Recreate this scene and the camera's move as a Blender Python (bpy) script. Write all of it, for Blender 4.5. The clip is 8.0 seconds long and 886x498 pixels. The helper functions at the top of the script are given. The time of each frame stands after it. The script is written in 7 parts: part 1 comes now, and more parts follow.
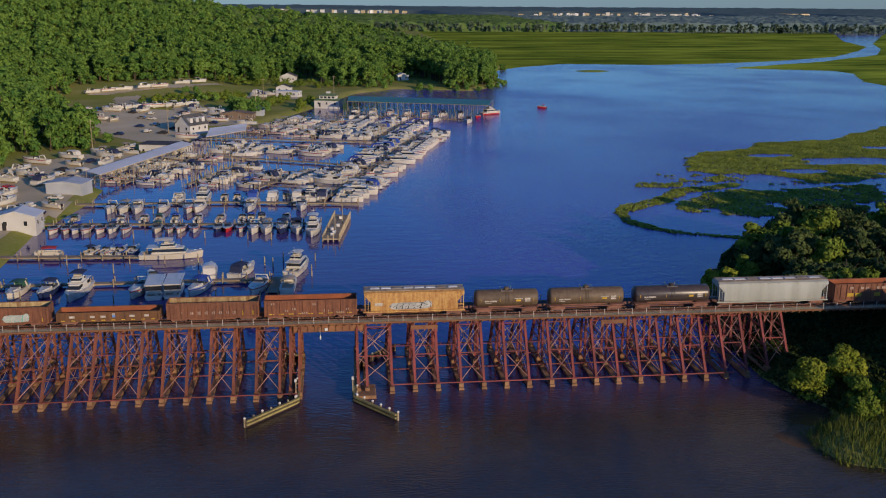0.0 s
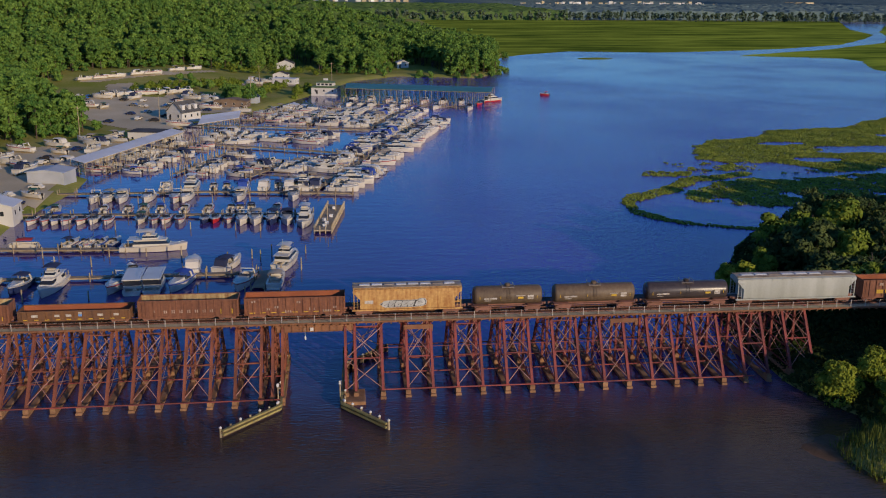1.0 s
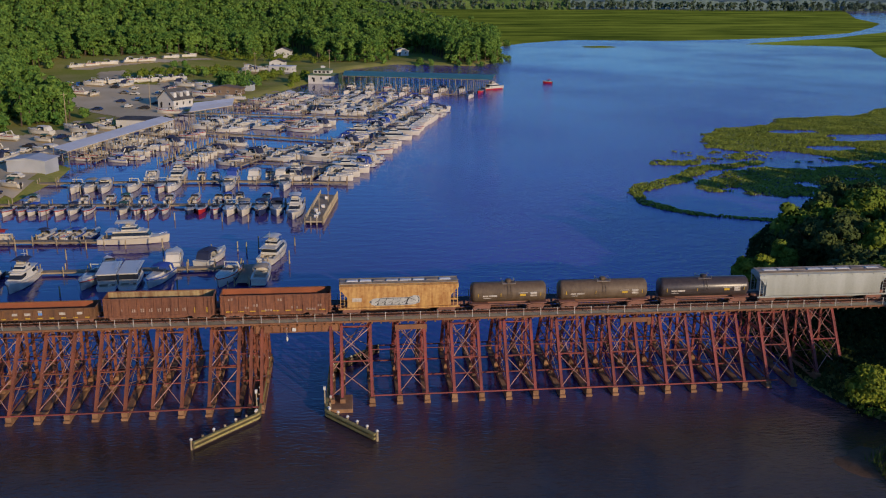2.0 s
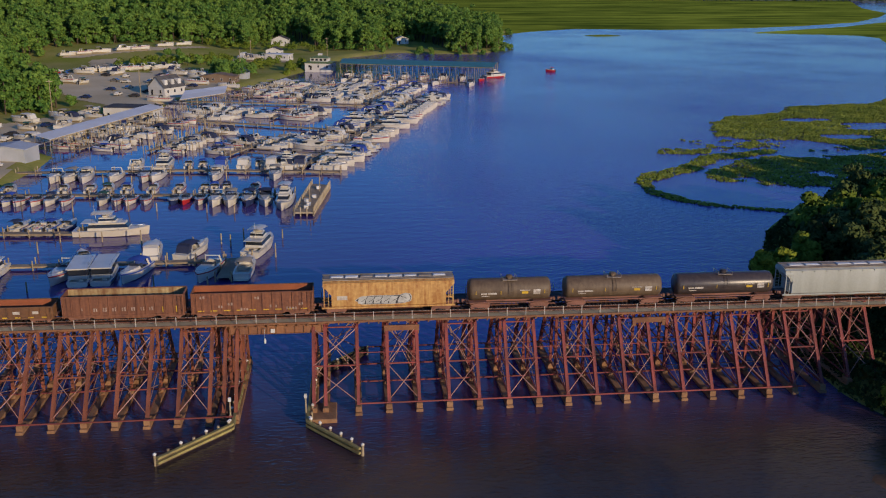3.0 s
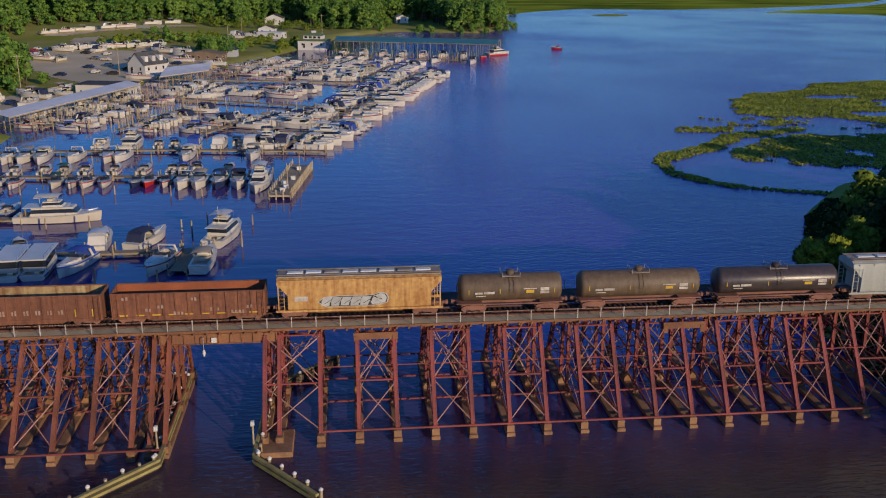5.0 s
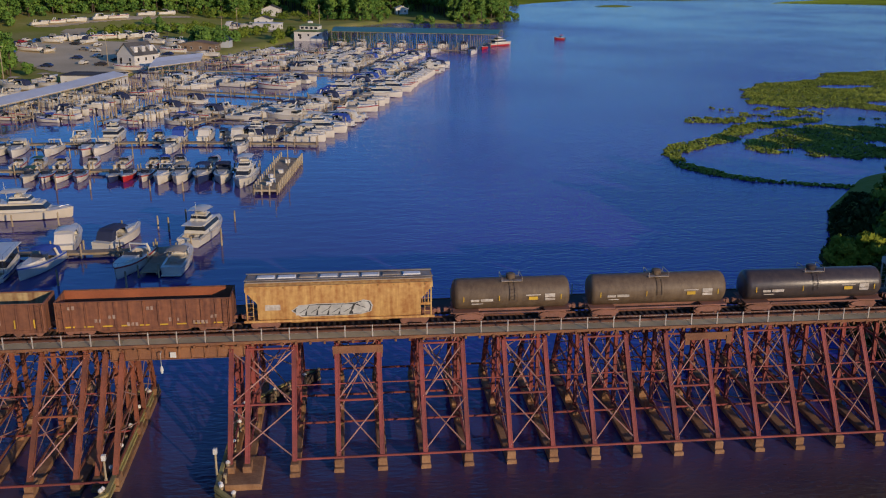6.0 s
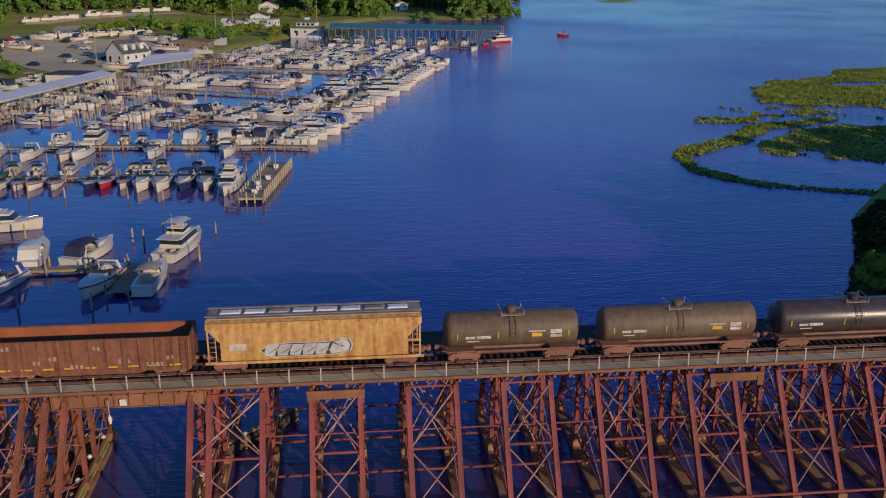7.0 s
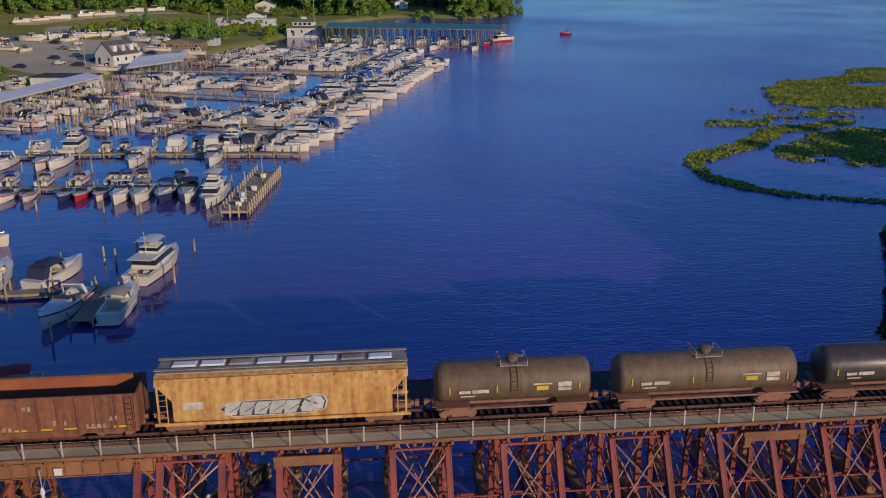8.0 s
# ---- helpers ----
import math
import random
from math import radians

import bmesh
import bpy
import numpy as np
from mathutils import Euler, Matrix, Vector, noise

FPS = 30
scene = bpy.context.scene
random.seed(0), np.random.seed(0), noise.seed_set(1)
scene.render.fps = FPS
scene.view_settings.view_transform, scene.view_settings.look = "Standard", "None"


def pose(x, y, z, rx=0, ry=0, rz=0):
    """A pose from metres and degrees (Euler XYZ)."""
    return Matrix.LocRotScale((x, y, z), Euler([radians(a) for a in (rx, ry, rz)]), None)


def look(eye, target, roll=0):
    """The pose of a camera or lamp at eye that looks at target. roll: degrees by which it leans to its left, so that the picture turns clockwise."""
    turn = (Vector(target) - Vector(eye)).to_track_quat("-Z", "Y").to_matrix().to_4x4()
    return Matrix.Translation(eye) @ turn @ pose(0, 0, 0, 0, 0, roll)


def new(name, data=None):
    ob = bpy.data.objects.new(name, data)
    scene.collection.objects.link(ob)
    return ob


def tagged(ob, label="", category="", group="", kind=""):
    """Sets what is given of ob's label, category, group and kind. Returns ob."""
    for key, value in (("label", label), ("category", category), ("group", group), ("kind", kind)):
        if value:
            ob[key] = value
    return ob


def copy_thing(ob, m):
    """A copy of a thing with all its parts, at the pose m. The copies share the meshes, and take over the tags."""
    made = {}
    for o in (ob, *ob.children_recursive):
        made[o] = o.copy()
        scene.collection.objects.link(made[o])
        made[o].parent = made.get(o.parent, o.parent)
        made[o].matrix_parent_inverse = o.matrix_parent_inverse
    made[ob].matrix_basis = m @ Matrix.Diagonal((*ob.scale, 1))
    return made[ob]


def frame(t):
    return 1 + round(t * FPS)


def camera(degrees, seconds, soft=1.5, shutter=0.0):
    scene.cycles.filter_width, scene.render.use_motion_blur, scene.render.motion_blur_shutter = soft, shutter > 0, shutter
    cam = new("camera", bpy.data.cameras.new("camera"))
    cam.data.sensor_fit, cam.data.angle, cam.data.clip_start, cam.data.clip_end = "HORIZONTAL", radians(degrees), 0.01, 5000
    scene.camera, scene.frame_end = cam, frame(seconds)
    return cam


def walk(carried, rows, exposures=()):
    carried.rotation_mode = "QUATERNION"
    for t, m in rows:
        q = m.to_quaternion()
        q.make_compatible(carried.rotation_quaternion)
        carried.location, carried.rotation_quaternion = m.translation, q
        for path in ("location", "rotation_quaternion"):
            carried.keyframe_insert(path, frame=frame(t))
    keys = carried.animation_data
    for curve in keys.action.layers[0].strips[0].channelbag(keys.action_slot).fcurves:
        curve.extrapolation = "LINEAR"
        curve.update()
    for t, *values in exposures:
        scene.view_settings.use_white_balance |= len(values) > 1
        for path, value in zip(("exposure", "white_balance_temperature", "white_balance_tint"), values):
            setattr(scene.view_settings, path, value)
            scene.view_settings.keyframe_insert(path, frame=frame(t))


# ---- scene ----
cam = camera(50.00, 8.0, soft=1.1)
PATH = [
    (0, (-7.838, -138.486, 60.167), (-5.666, -119.277, 55.041), 0.46),
    (0.5, (-6.717, -132.622, 58.856), (-4.568, -113.438, 53.627), 0.45),
    (1, (-5.593, -126.8, 57.453), (-3.465, -107.64, 52.127), 0.44),
    (1.5, (-4.466, -121.019, 55.971), (-2.362, -101.882, 50.555), 0.43),
    (2, (-3.34, -115.279, 54.427), (-1.259, -96.163, 48.926), 0.42),
    (2.5, (-2.218, -109.579, 52.836), (-0.16, -90.485, 47.254), 0.41),
    (3, (-1.101, -103.92, 51.212), (0.932, -84.845, 45.555), 0.39),
    (3.5, (0.008, -98.301, 49.571), (2.017, -79.244, 43.843), 0.36),
    (4, (1.107, -92.722, 47.927), (3.091, -73.683, 42.133), 0.33),
    (4.5, (2.193, -87.182, 46.297), (4.151, -68.159, 40.44), 0.29),
    (5, (3.264, -81.681, 44.694), (5.196, -62.674, 38.778), 0.24),
    (5.5, (4.318, -76.219, 43.141), (6.224, -57.226, 37.17), 0.17),
    (5.8, (4.941, -72.96, 42.299), (6.83, -53.976, 36.295), 0.13),
    (6, (5.352, -70.795, 41.898), (7.23, -51.817, 35.873), 0.1),
    (6.2, (5.76, -68.636, 41.675), (7.627, -49.663, 35.631), 0.07),
    (6.5, (6.365, -65.409, 41.473), (8.215, -46.443, 35.403), 0.01),
    (7, (7.352, -60.062, 41.178), (9.174, -41.103, 35.074), -0.09),
    (7.5, (8.313, -54.751, 40.892), (10.107, -35.797, 34.766), -0.21),
    (8, (9.245, -49.478, 40.626), (11.01, -30.525, 34.49), -0.34),
]
walk(cam, [(t, look(eye, target, roll)) for t, eye, target, roll in PATH], [(0.0, -0.47, 6700, 15), (8.0, -0.47, 6700, 15)])

# ---- light ----
AZ, EL = 147.0, 13.0   # where the sun stands: degrees clockwise from +y, and height
world = bpy.data.worlds.new("sky")
scene.world = world
world.use_nodes = True
wn = world.node_tree.nodes
sky = wn.new("ShaderNodeTexSky")
sky.sky_type = "NISHITA"
sky.sun_disc = False
sky.sun_elevation = radians(EL)
sky.sun_rotation = radians(AZ)
sky.air_density, sky.dust_density, sky.ozone_density = 1.0, 0.3, 9.0
world.node_tree.links.new(sky.outputs[0], wn["Background"].inputs[0])
wn["Background"].inputs[1].default_value = 0.20
sun = new("sun", bpy.data.lights.new("sun", "SUN"))
sun.data.energy, sun.data.angle, sun.data.color = 4.3, radians(0.6), (1.0, 0.80, 0.54)
sun_to = Vector((math.sin(radians(AZ)) * math.cos(radians(EL)), math.cos(radians(AZ)) * math.cos(radians(EL)), math.sin(radians(EL))))
sun.matrix_world = look(sun_to * 200, (0, 0, 0))


# ---- mesh helpers ----
class Shape:
    """Collects points and faces of one mesh."""

    def __init__(self):
        self.v, self.f = [], []

    def add(self, pts, faces):
        o = len(self.v)
        self.v += [tuple(p) for p in pts]
        self.f += [tuple(o + i for i in f) for f in faces]
        return self

    def box(self, x0, x1, y0, y1, z0, z1, c=0.0):
        if c <= 0:
            p = [(x, y, z) for z in (z0, z1) for y in (y0, y1) for x in (x0, x1)]
            return self.add(p, [(0, 2, 3, 1), (4, 5, 7, 6), (0, 1, 5, 4), (1, 3, 7, 5), (3, 2, 6, 7), (2, 0, 4, 6)])
        ring = [(x0, y0), (x1, y0), (x1, y1), (x0, y1)]
        ins = [(x0 + c, y0 + c), (x1 - c, y0 + c), (x1 - c, y1 - c), (x0 + c, y1 - c)]
        p = [(x, y, z0) for x, y in ins] + [(x, y, z0 + c) for x, y in ring] + [(x, y, z1 - c) for x, y in ring] + [(x, y, z1) for x, y in ins]
        f = [(3, 2, 1, 0), (12, 13, 14, 15)]
        for k in range(3):
            f += [(4 * k + i, 4 * k + (i + 1) % 4, 4 * k + 4 + (i + 1) % 4, 4 * k + 4 + i) for i in range(4)]
        return self.add(p, f)

    def bar(self, p, q, w, h):
        p, q = Vector(p), Vector(q)
        d = (q - p).normalized()
        s = d.cross(Vector((0, 0, 1)))
        s = Vector((1, 0, 0)) if s.length < 1e-3 else s.normalized()
        u = s.cross(d)
        pts = [e + s * (a * w / 2) + u * (b * h / 2) for e in (p, q) for a, b in ((-1, -1), (1, -1), (1, 1), (-1, 1))]
        return self.add(pts, [(3, 2, 1, 0), (4, 5, 6, 7)] + [(i, (i + 1) % 4, 4 + (i + 1) % 4, 4 + i) for i in range(4)])

    def tube(self, p, q, r0, r1=None, n=8):
        r1 = r0 if r1 is None else r1
        p, q = Vector(p), Vector(q)
        d = (q - p).normalized()
        s = d.orthogonal().normalized()
        u = d.cross(s)
        pts = [e + (s * math.cos(6.28318 * i / n) + u * math.sin(6.28318 * i / n)) * r for e, r in ((p, r0), (q, r1)) for i in range(n)]
        return self.add(pts, [tuple(range(n))[::-1], tuple(range(n, 2 * n))] + [(i, (i + 1) % n, n + (i + 1) % n, n + i) for i in range(n)])

    def loft(self, rings, close=True, caps=True):
        n = len(rings[0])
        pts = [p for r in rings for p in r]
        m = n if close else n - 1
        f = [(k * n + i, k * n + (i + 1) % n, (k + 1) * n + (i + 1) % n, (k + 1) * n + i) for k in range(len(rings) - 1) for i in range(m)]
        if caps:
            f += [tuple(range(n))[::-1], tuple(range((len(rings) - 1) * n, len(rings) * n))]
        return self.add(pts, f)

    def mesh(self, name, smooth=False):
        me = bpy.data.meshes.new(name)
        me.from_pydata(self.v, [], self.f)
        bm = bmesh.new()
        bm.from_mesh(me)
        bmesh.ops.remove_doubles(bm, verts=bm.verts[:], dist=1e-4)
        bmesh.ops.recalc_face_normals(bm, faces=bm.faces[:])
        bm.to_mesh(me)
        bm.free()
        if smooth:
            for p in me.polygons:
                p.use_smooth = True
            me.set_sharp_from_angle(angle=radians(40))
        return me


def part(name, shape, material, parent=None, label="", smooth=False):
    ob = new(name, shape.mesh(name, smooth))
    ob.data.materials.append(material)
    ob.parent = parent
    if label:
        ob["label"] = label
    return ob


def thing(name, label, category, group="", kind="", at=None):
    ob = new(name)
    ob.empty_display_size = 0.3
    if at is not None:
        ob.matrix_basis = at
    return tagged(ob, label, category, group, kind)


# ---- materials ----
def material(name, a, b, rough=0.7, metal=0.0, scale=0.5, fine=8.0, bump=0.15, spread=0.12, spec=0.5, streak=0.0):
    """Two colours mixed by broad stains and fine grain; each object a little different."""
    m = bpy.data.materials.new(name)
    m.use_nodes = True
    n, l = m.node_tree.nodes, m.node_tree.links
    s = n["Principled BSDF"]
    co = n.new("ShaderNodeNewGeometry")
    big, small = n.new("ShaderNodeTexNoise"), n.new("ShaderNodeTexNoise")
    big.inputs["Scale"].default_value, small.inputs["Scale"].default_value = scale, fine
    big.inputs["Detail"].default_value, small.inputs["Detail"].default_value = 5, 4
    for t in (big, small):
        l.new(co.outputs["Position"], t.inputs["Vector"])
    if streak:   # runs of rust and dirt down the sides
        mp = n.new("ShaderNodeMapping")
        mp.inputs["Scale"].default_value = (streak, streak, 0.22)
        l.new(co.outputs["Position"], mp.inputs["Vector"])
        l.new(mp.outputs[0], big.inputs["Vector"])
    add = n.new("ShaderNodeMath")
    add.operation = "MULTIPLY_ADD"
    l.new(small.outputs["Fac"], add.inputs[0])
    add.inputs[1].default_value = 0.5
    l.new(big.outputs["Fac"], add.inputs[2])
    ramp = n.new("ShaderNodeMapRange")
    ramp.inputs["From Min"].default_value, ramp.inputs["From Max"].default_value = 0.55, 0.95
    l.new(add.outputs[0], ramp.inputs["Value"])
    mix = n.new("ShaderNodeMix")
    mix.data_type = "RGBA"
    l.new(ramp.outputs[0], mix.inputs["Factor"])
    mix.inputs["A"].default_value, mix.inputs["B"].default_value = (*a, 1), (*b, 1)
    info, hsv, vr = n.new("ShaderNodeObjectInfo"), n.new("ShaderNodeHueSaturation"), n.new("ShaderNodeMapRange")
    l.new(info.outputs["Random"], vr.inputs["Value"])
    vr.inputs["To Min"].default_value, vr.inputs["To Max"].default_value = 1 - spread, 1 + spread
    l.new(vr.outputs[0], hsv.inputs["Value"])
    l.new(mix.outputs["Result"], hsv.inputs["Color"])
    l.new(hsv.outputs[0], s.inputs["Base Color"])
    s.inputs["Roughness"].default_value, s.inputs["Metallic"].default_value = rough, metal
    s.inputs["Specular IOR Level"].default_value = spec
    if bump > 0:
        bp = n.new("ShaderNodeBump")
        bp.inputs["Strength"].default_value = bump
        bp.inputs["Distance"].default_value = 0.05
        l.new(small.outputs["Fac"], bp.inputs["Height"])
        l.new(bp.outputs[0], s.inputs["Normal"])
    return m


def leaf_material(name, a, b, scale=0.25):
    """Foliage: colour varies from leaf to leaf and from crown to crown."""
    m = bpy.data.materials.new(name)
    m.use_nodes = True
    n, l = m.node_tree.nodes, m.node_tree.links
    s = n["Principled BSDF"]
    geo, ns = n.new("ShaderNodeNewGeometry"), n.new("ShaderNodeTexNoise")
    ns.inputs["Scale"].default_value = scale
    l.new(geo.outputs["Position"], ns.inputs["Vector"])
    add = n.new("ShaderNodeMath")
    add.operation = "MULTIPLY_ADD"
    l.new(geo.outputs["Random Per Island"], add.inputs[0])
    add.inputs[1].default_value = 0.35
    l.new(ns.outputs["Fac"], add.inputs[2])
    ramp = n.new("ShaderNodeMapRange")
    ramp.inputs["From Min"].default_value, ramp.inputs["From Max"].default_value = 0.42, 0.95
    l.new(add.outputs[0], ramp.inputs["Value"])
    mix = n.new("ShaderNodeMix")
    mix.data_type = "RGBA"
    l.new(ramp.outputs[0], mix.inputs["Factor"])
    mix.inputs["A"].default_value, mix.inputs["B"].default_value = (*a, 1), (*b, 1)
    l.new(mix.outputs["Result"], s.inputs["Base Color"])
    s.inputs["Roughness"].default_value = 0.75
    s.inputs["Specular IOR Level"].default_value = 0.06
    return m


M_STEEL = material("red_oxide_steel", (0.32, 0.066, 0.056), (0.16, 0.043, 0.036), 0.75, scale=0.35, fine=6, bump=0.2)
M_LACE = material("faded_steel", (0.46, 0.25, 0.21), (0.28, 0.13, 0.10), 0.75, scale=0.5)
M_FOOT = material("stained_concrete", (0.36, 0.20, 0.10), (0.20, 0.10, 0.05), 0.9, scale=0.6, fine=5, bump=0.4)
M_GIRDER = material("rusty_ochre_girder", (0.30, 0.135, 0.06), (0.18, 0.075, 0.04), 0.8, scale=0.4)
M_WALK = material("weathered_walkway", (0.56, 0.48, 0.30), (0.40, 0.34, 0.21), 0.9, scale=0.5, fine=12, spec=0.1)
M_TIE = material("creosoted_timber", (0.05, 0.035, 0.028), (0.09, 0.06, 0.045), 0.9)
M_RAIL = material("rusty_rail", (0.20, 0.09, 0.06), (0.13, 0.06, 0.04), 0.6, metal=0.4)
M_POST = material("galvanised_post", (0.50, 0.47, 0.42), (0.38, 0.34, 0.30), 0.6)
M_WOOD = material("grey_dock_timber", (0.40, 0.30, 0.19), (0.25, 0.185, 0.115), 0.9, scale=0.3, fine=4)
M_PILE = material("weathered_piling", (0.46, 0.37, 0.23), (0.24, 0.18, 0.11), 0.9, scale=0.6)
M_YELLOW = material("mossy_yellow_timber", (0.42, 0.36, 0.12), (0.22, 0.18, 0.08), 0.9, scale=0.7)
M_PALEWOOD = material("pale_sawn_timber", (0.50, 0.42, 0.28), (0.36, 0.29, 0.19), 0.9, scale=0.5)
M_CAP = material("white_cap", (0.75, 0.74, 0.70), (0.6, 0.58, 0.54), 0.6)
M_BLACK = material("black_iron", (0.02, 0.02, 0.02), (0.04, 0.032, 0.03), 0.7)
M_WHITE = material("white_gelcoat", (0.71, 0.675, 0.585), (0.60, 0.565, 0.48), 0.30, scale=0.3, bump=0.0, spread=0.06)
M_CREAM = material("cream_gelcoat", (0.68, 0.625, 0.51), (0.60, 0.55, 0.44), 0.3, scale=0.3, bump=0.0)
M_TUB = material("beige_cockpit", (0.58, 0.53, 0.44), (0.44, 0.39, 0.32), 0.7, bump=0.0)
M_GLASS = material("dark_glazing", (0.015, 0.02, 0.03), (0.03, 0.035, 0.045), 0.08, bump=0.0)
M_NAVY = material("navy_gelcoat", (0.02, 0.035, 0.10), (0.03, 0.045, 0.12), 0.25, bump=0.0)
M_REDHULL = material("red_gelcoat", (0.50, 0.03, 0.03), (0.42, 0.03, 0.03), 0.25, bump=0.0)
M_CBLUE = material("blue_canvas", (0.03, 0.09, 0.42), (0.025, 0.07, 0.34), 0.85, bump=0.1)
M_CNAVY = material("navy_canvas", (0.02, 0.03, 0.075), (0.03, 0.04, 0.09), 0.85, bump=0.1)
M_CGREEN = material("green_canvas", (0.03, 0.13, 0.09), (0.025, 0.10, 0.07), 0.85, bump=0.1)
M_CRED = material("red_canvas", (0.40, 0.03, 0.035), (0.33, 0.03, 0.03), 0.85, bump=0.1)
M_CTAN = material("tan_canvas", (0.45, 0.38, 0.27), (0.38, 0.31, 0.22), 0.85, bump=0.1)
M_CHROME = material("chrome_rail", (0.7, 0.7, 0.7), (0.6, 0.6, 0.6), 0.25, metal=1.0, bump=0.0)
M_ROOF = material("pale_metal_roof", (0.70, 0.70, 0.69), (0.60, 0.60, 0.59), 0.5, metal=0.1, scale=0.15)
M_TEAL = material("teal_metal_roof", (0.05, 0.21, 0.19), (0.04, 0.16, 0.15), 0.55, scale=0.1)
M_DROOF = material("dark_shingle", (0.07, 0.07, 0.075), (0.12, 0.115, 0.11), 0.9, scale=0.3, spec=0.1)
M_WALL = material("white_siding", (0.68, 0.665, 0.62), (0.58, 0.56, 0.51), 0.8, scale=0.2)
M_TAR = material("pale_gravel", (0.52, 0.42, 0.26), (0.64, 0.53, 0.35), 0.95, scale=0.05, fine=2, spec=0.05)
M_BARK = material("bark", (0.12, 0.085, 0.06), (0.07, 0.05, 0.035), 0.95, scale=1.0)
M_LEAF = leaf_material("deciduous_leaves", (0.050, 0.130, 0.028), (0.185, 0.295, 0.054), 0.10)
M_LEAFN = leaf_material("dark_leaves", (0.022, 0.045, 0.016), (0.125, 0.155, 0.045), 0.3)
M_BUSH = leaf_material("yellow_green_leaves", (0.13, 0.175, 0.02), (0.30, 0.33, 0.04), 0.6)
M_REED = leaf_material("reed_leaves", (0.09, 0.12, 0.02), (0.18, 0.20, 0.04), 0.4)
M_LILY = leaf_material("lily_pads", (0.13, 0.18, 0.028), (0.34, 0.38, 0.06), 0.12)
M_SHRUB = leaf_material("shrub_leaves", (0.08, 0.13, 0.018), (0.20, 0.25, 0.035), 0.4)
# very dark leaves: the shade on the right bank is in their colour
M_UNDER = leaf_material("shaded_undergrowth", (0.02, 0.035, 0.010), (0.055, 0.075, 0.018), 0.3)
M_HALL = material("grey_sheet_cladding", (0.50, 0.52, 0.54), (0.40, 0.42, 0.44), 0.6, scale=0.2)
M_SIDING = material("brown_siding", (0.24, 0.17, 0.11), (0.18, 0.12, 0.08), 0.85, scale=0.3)
M_MUD = material("wet_mud", (0.13, 0.075, 0.04), (0.22, 0.13, 0.075), 0.9, scale=0.5, fine=3, bump=0.4, spec=0.1)
M_RUSTY = material("rust_orange_steel", (0.30, 0.088, 0.046), (0.15, 0.052, 0.03), 0.8, scale=0.35, fine=6, bump=0.2)


# ---- ground, water ----
SHORE = [(-140, -300), (-112, -40), (-88, 40), (-84, 74), (-86, 110), (-81, 150), (-82, 168), (-94, 181), (-75, 244), (-69, 262), (-69, 288), (-40, 335), (-20, 396), (4, 476),
         (32, 508), (84, 494), (108, 534), (112, 600), (128, 667), (140, 700)]
LEFT = SHORE + [(140, 4600), (-3200, 4600), (-3200, -300)]
RIGHT = [(90, -300), (92, -60), (72, -35), (64, -31.5), (59, -29), (57.5, -25), (58, -21), (65, -16.5), (66, -12), (63, -7), (61, 0), (61, 22), (62.5, 33), (64.5, 40), (70, 48), (77, 60), (86, 78), (104, 100), (150, 118), (260, 130), (420, 200),
         (900, 330), (3200, 500), (3200, -300)]


# open ground behind the marina, free of woods
CLEAR = [(-84, 40), (-112, 92), (-126, 190), (-129, 226), (-103, 250), (-103, 258), (-114, 276), (-140, 298), (-152, 340), (-166, 395), (-166, 440), (-152, 464), (-113, 490), (-85, 510), (-60, 512), (-56, 552), (-24, 556), (-18, 510), (22, 508), (26, 558), (46, 572), (62, 546), (68, 500), (120, 470), (60, 300), (0, 100), (-40, 40)]


def inside(px, py, poly):
    """Signed distance to a polygon, positive inside."""
    best = np.full(px.shape, 1e9)
    odd = np.zeros(px.shape, bool)
    for (ax, ay), (bx, by) in zip(poly, poly[1:] + poly[:1]):
        dx, dy = bx - ax, by - ay
        t = np.clip(((px - ax) * dx + (py - ay) * dy) / (dx * dx + dy * dy), 0, 1)
        best = np.minimum(best, np.hypot(px - ax - t * dx, py - ay - t * dy))
        if dy:
            odd ^= ((ay > py) != (by > py)) & (px < ax + (py - ay) * dx / dy)
    return np.where(odd, best, -best)


def ease(a):
    a = np.clip(a, 0, 1)
    return a * a * (3 - 2 * a)


def rough(px, py, size, seed):
    """Smooth random field in 0..1."""
    r = np.random.default_rng(seed)
    tab = r.random((256, 256))
    u, v = px / size + 900.3, py / size + 900.7
    i, j = np.floor(u).astype(int), np.floor(v).astype(int)
    a, b = ease(u - i), ease(v - j)
    g = lambda p, q: tab[p % 256, q % 256]
    return (g(i, j) * (1 - a) + g(i + 1, j) * a) * (1 - b) + (g(i, j + 1) * (1 - a) + g(i + 1, j + 1) * a) * b


def land(px, py):
    dl, dr = inside(px, py, LEFT), inside(px, py, RIGHT)
    z = np.clip(np.maximum(dl, dr) * 0.45, -3.0, 1.4)
    dc = -inside(px, py, CLEAR)
    hill = ease((dc - 4) / 190) * 46 * ease((125 - px) / 175) * ease((900 - py) / 300) + ease((dl - 25) / 60) * 2.0 + 5 * ease((py - 400) / 70) * ease((-60 - px) / 60) * ease((900 - py) / 300)
    far = ease((py - 1900) / 2400) * 5 + ease((py - 1700) / 500) * 5 * rough(px, py, 700, 5)
    z = z + np.where(dl > 0, hill, 0) + np.where(dr > 0, ease((dr - 4) / 30) * 2.5, 0)
    return np.where(py > 1560, np.maximum(z, 0.2 + far), z) + 0.5 * (rough(px, py, 9, 3) - 0.5) * ease((dc - 6) / 10) * (z > 0.3)


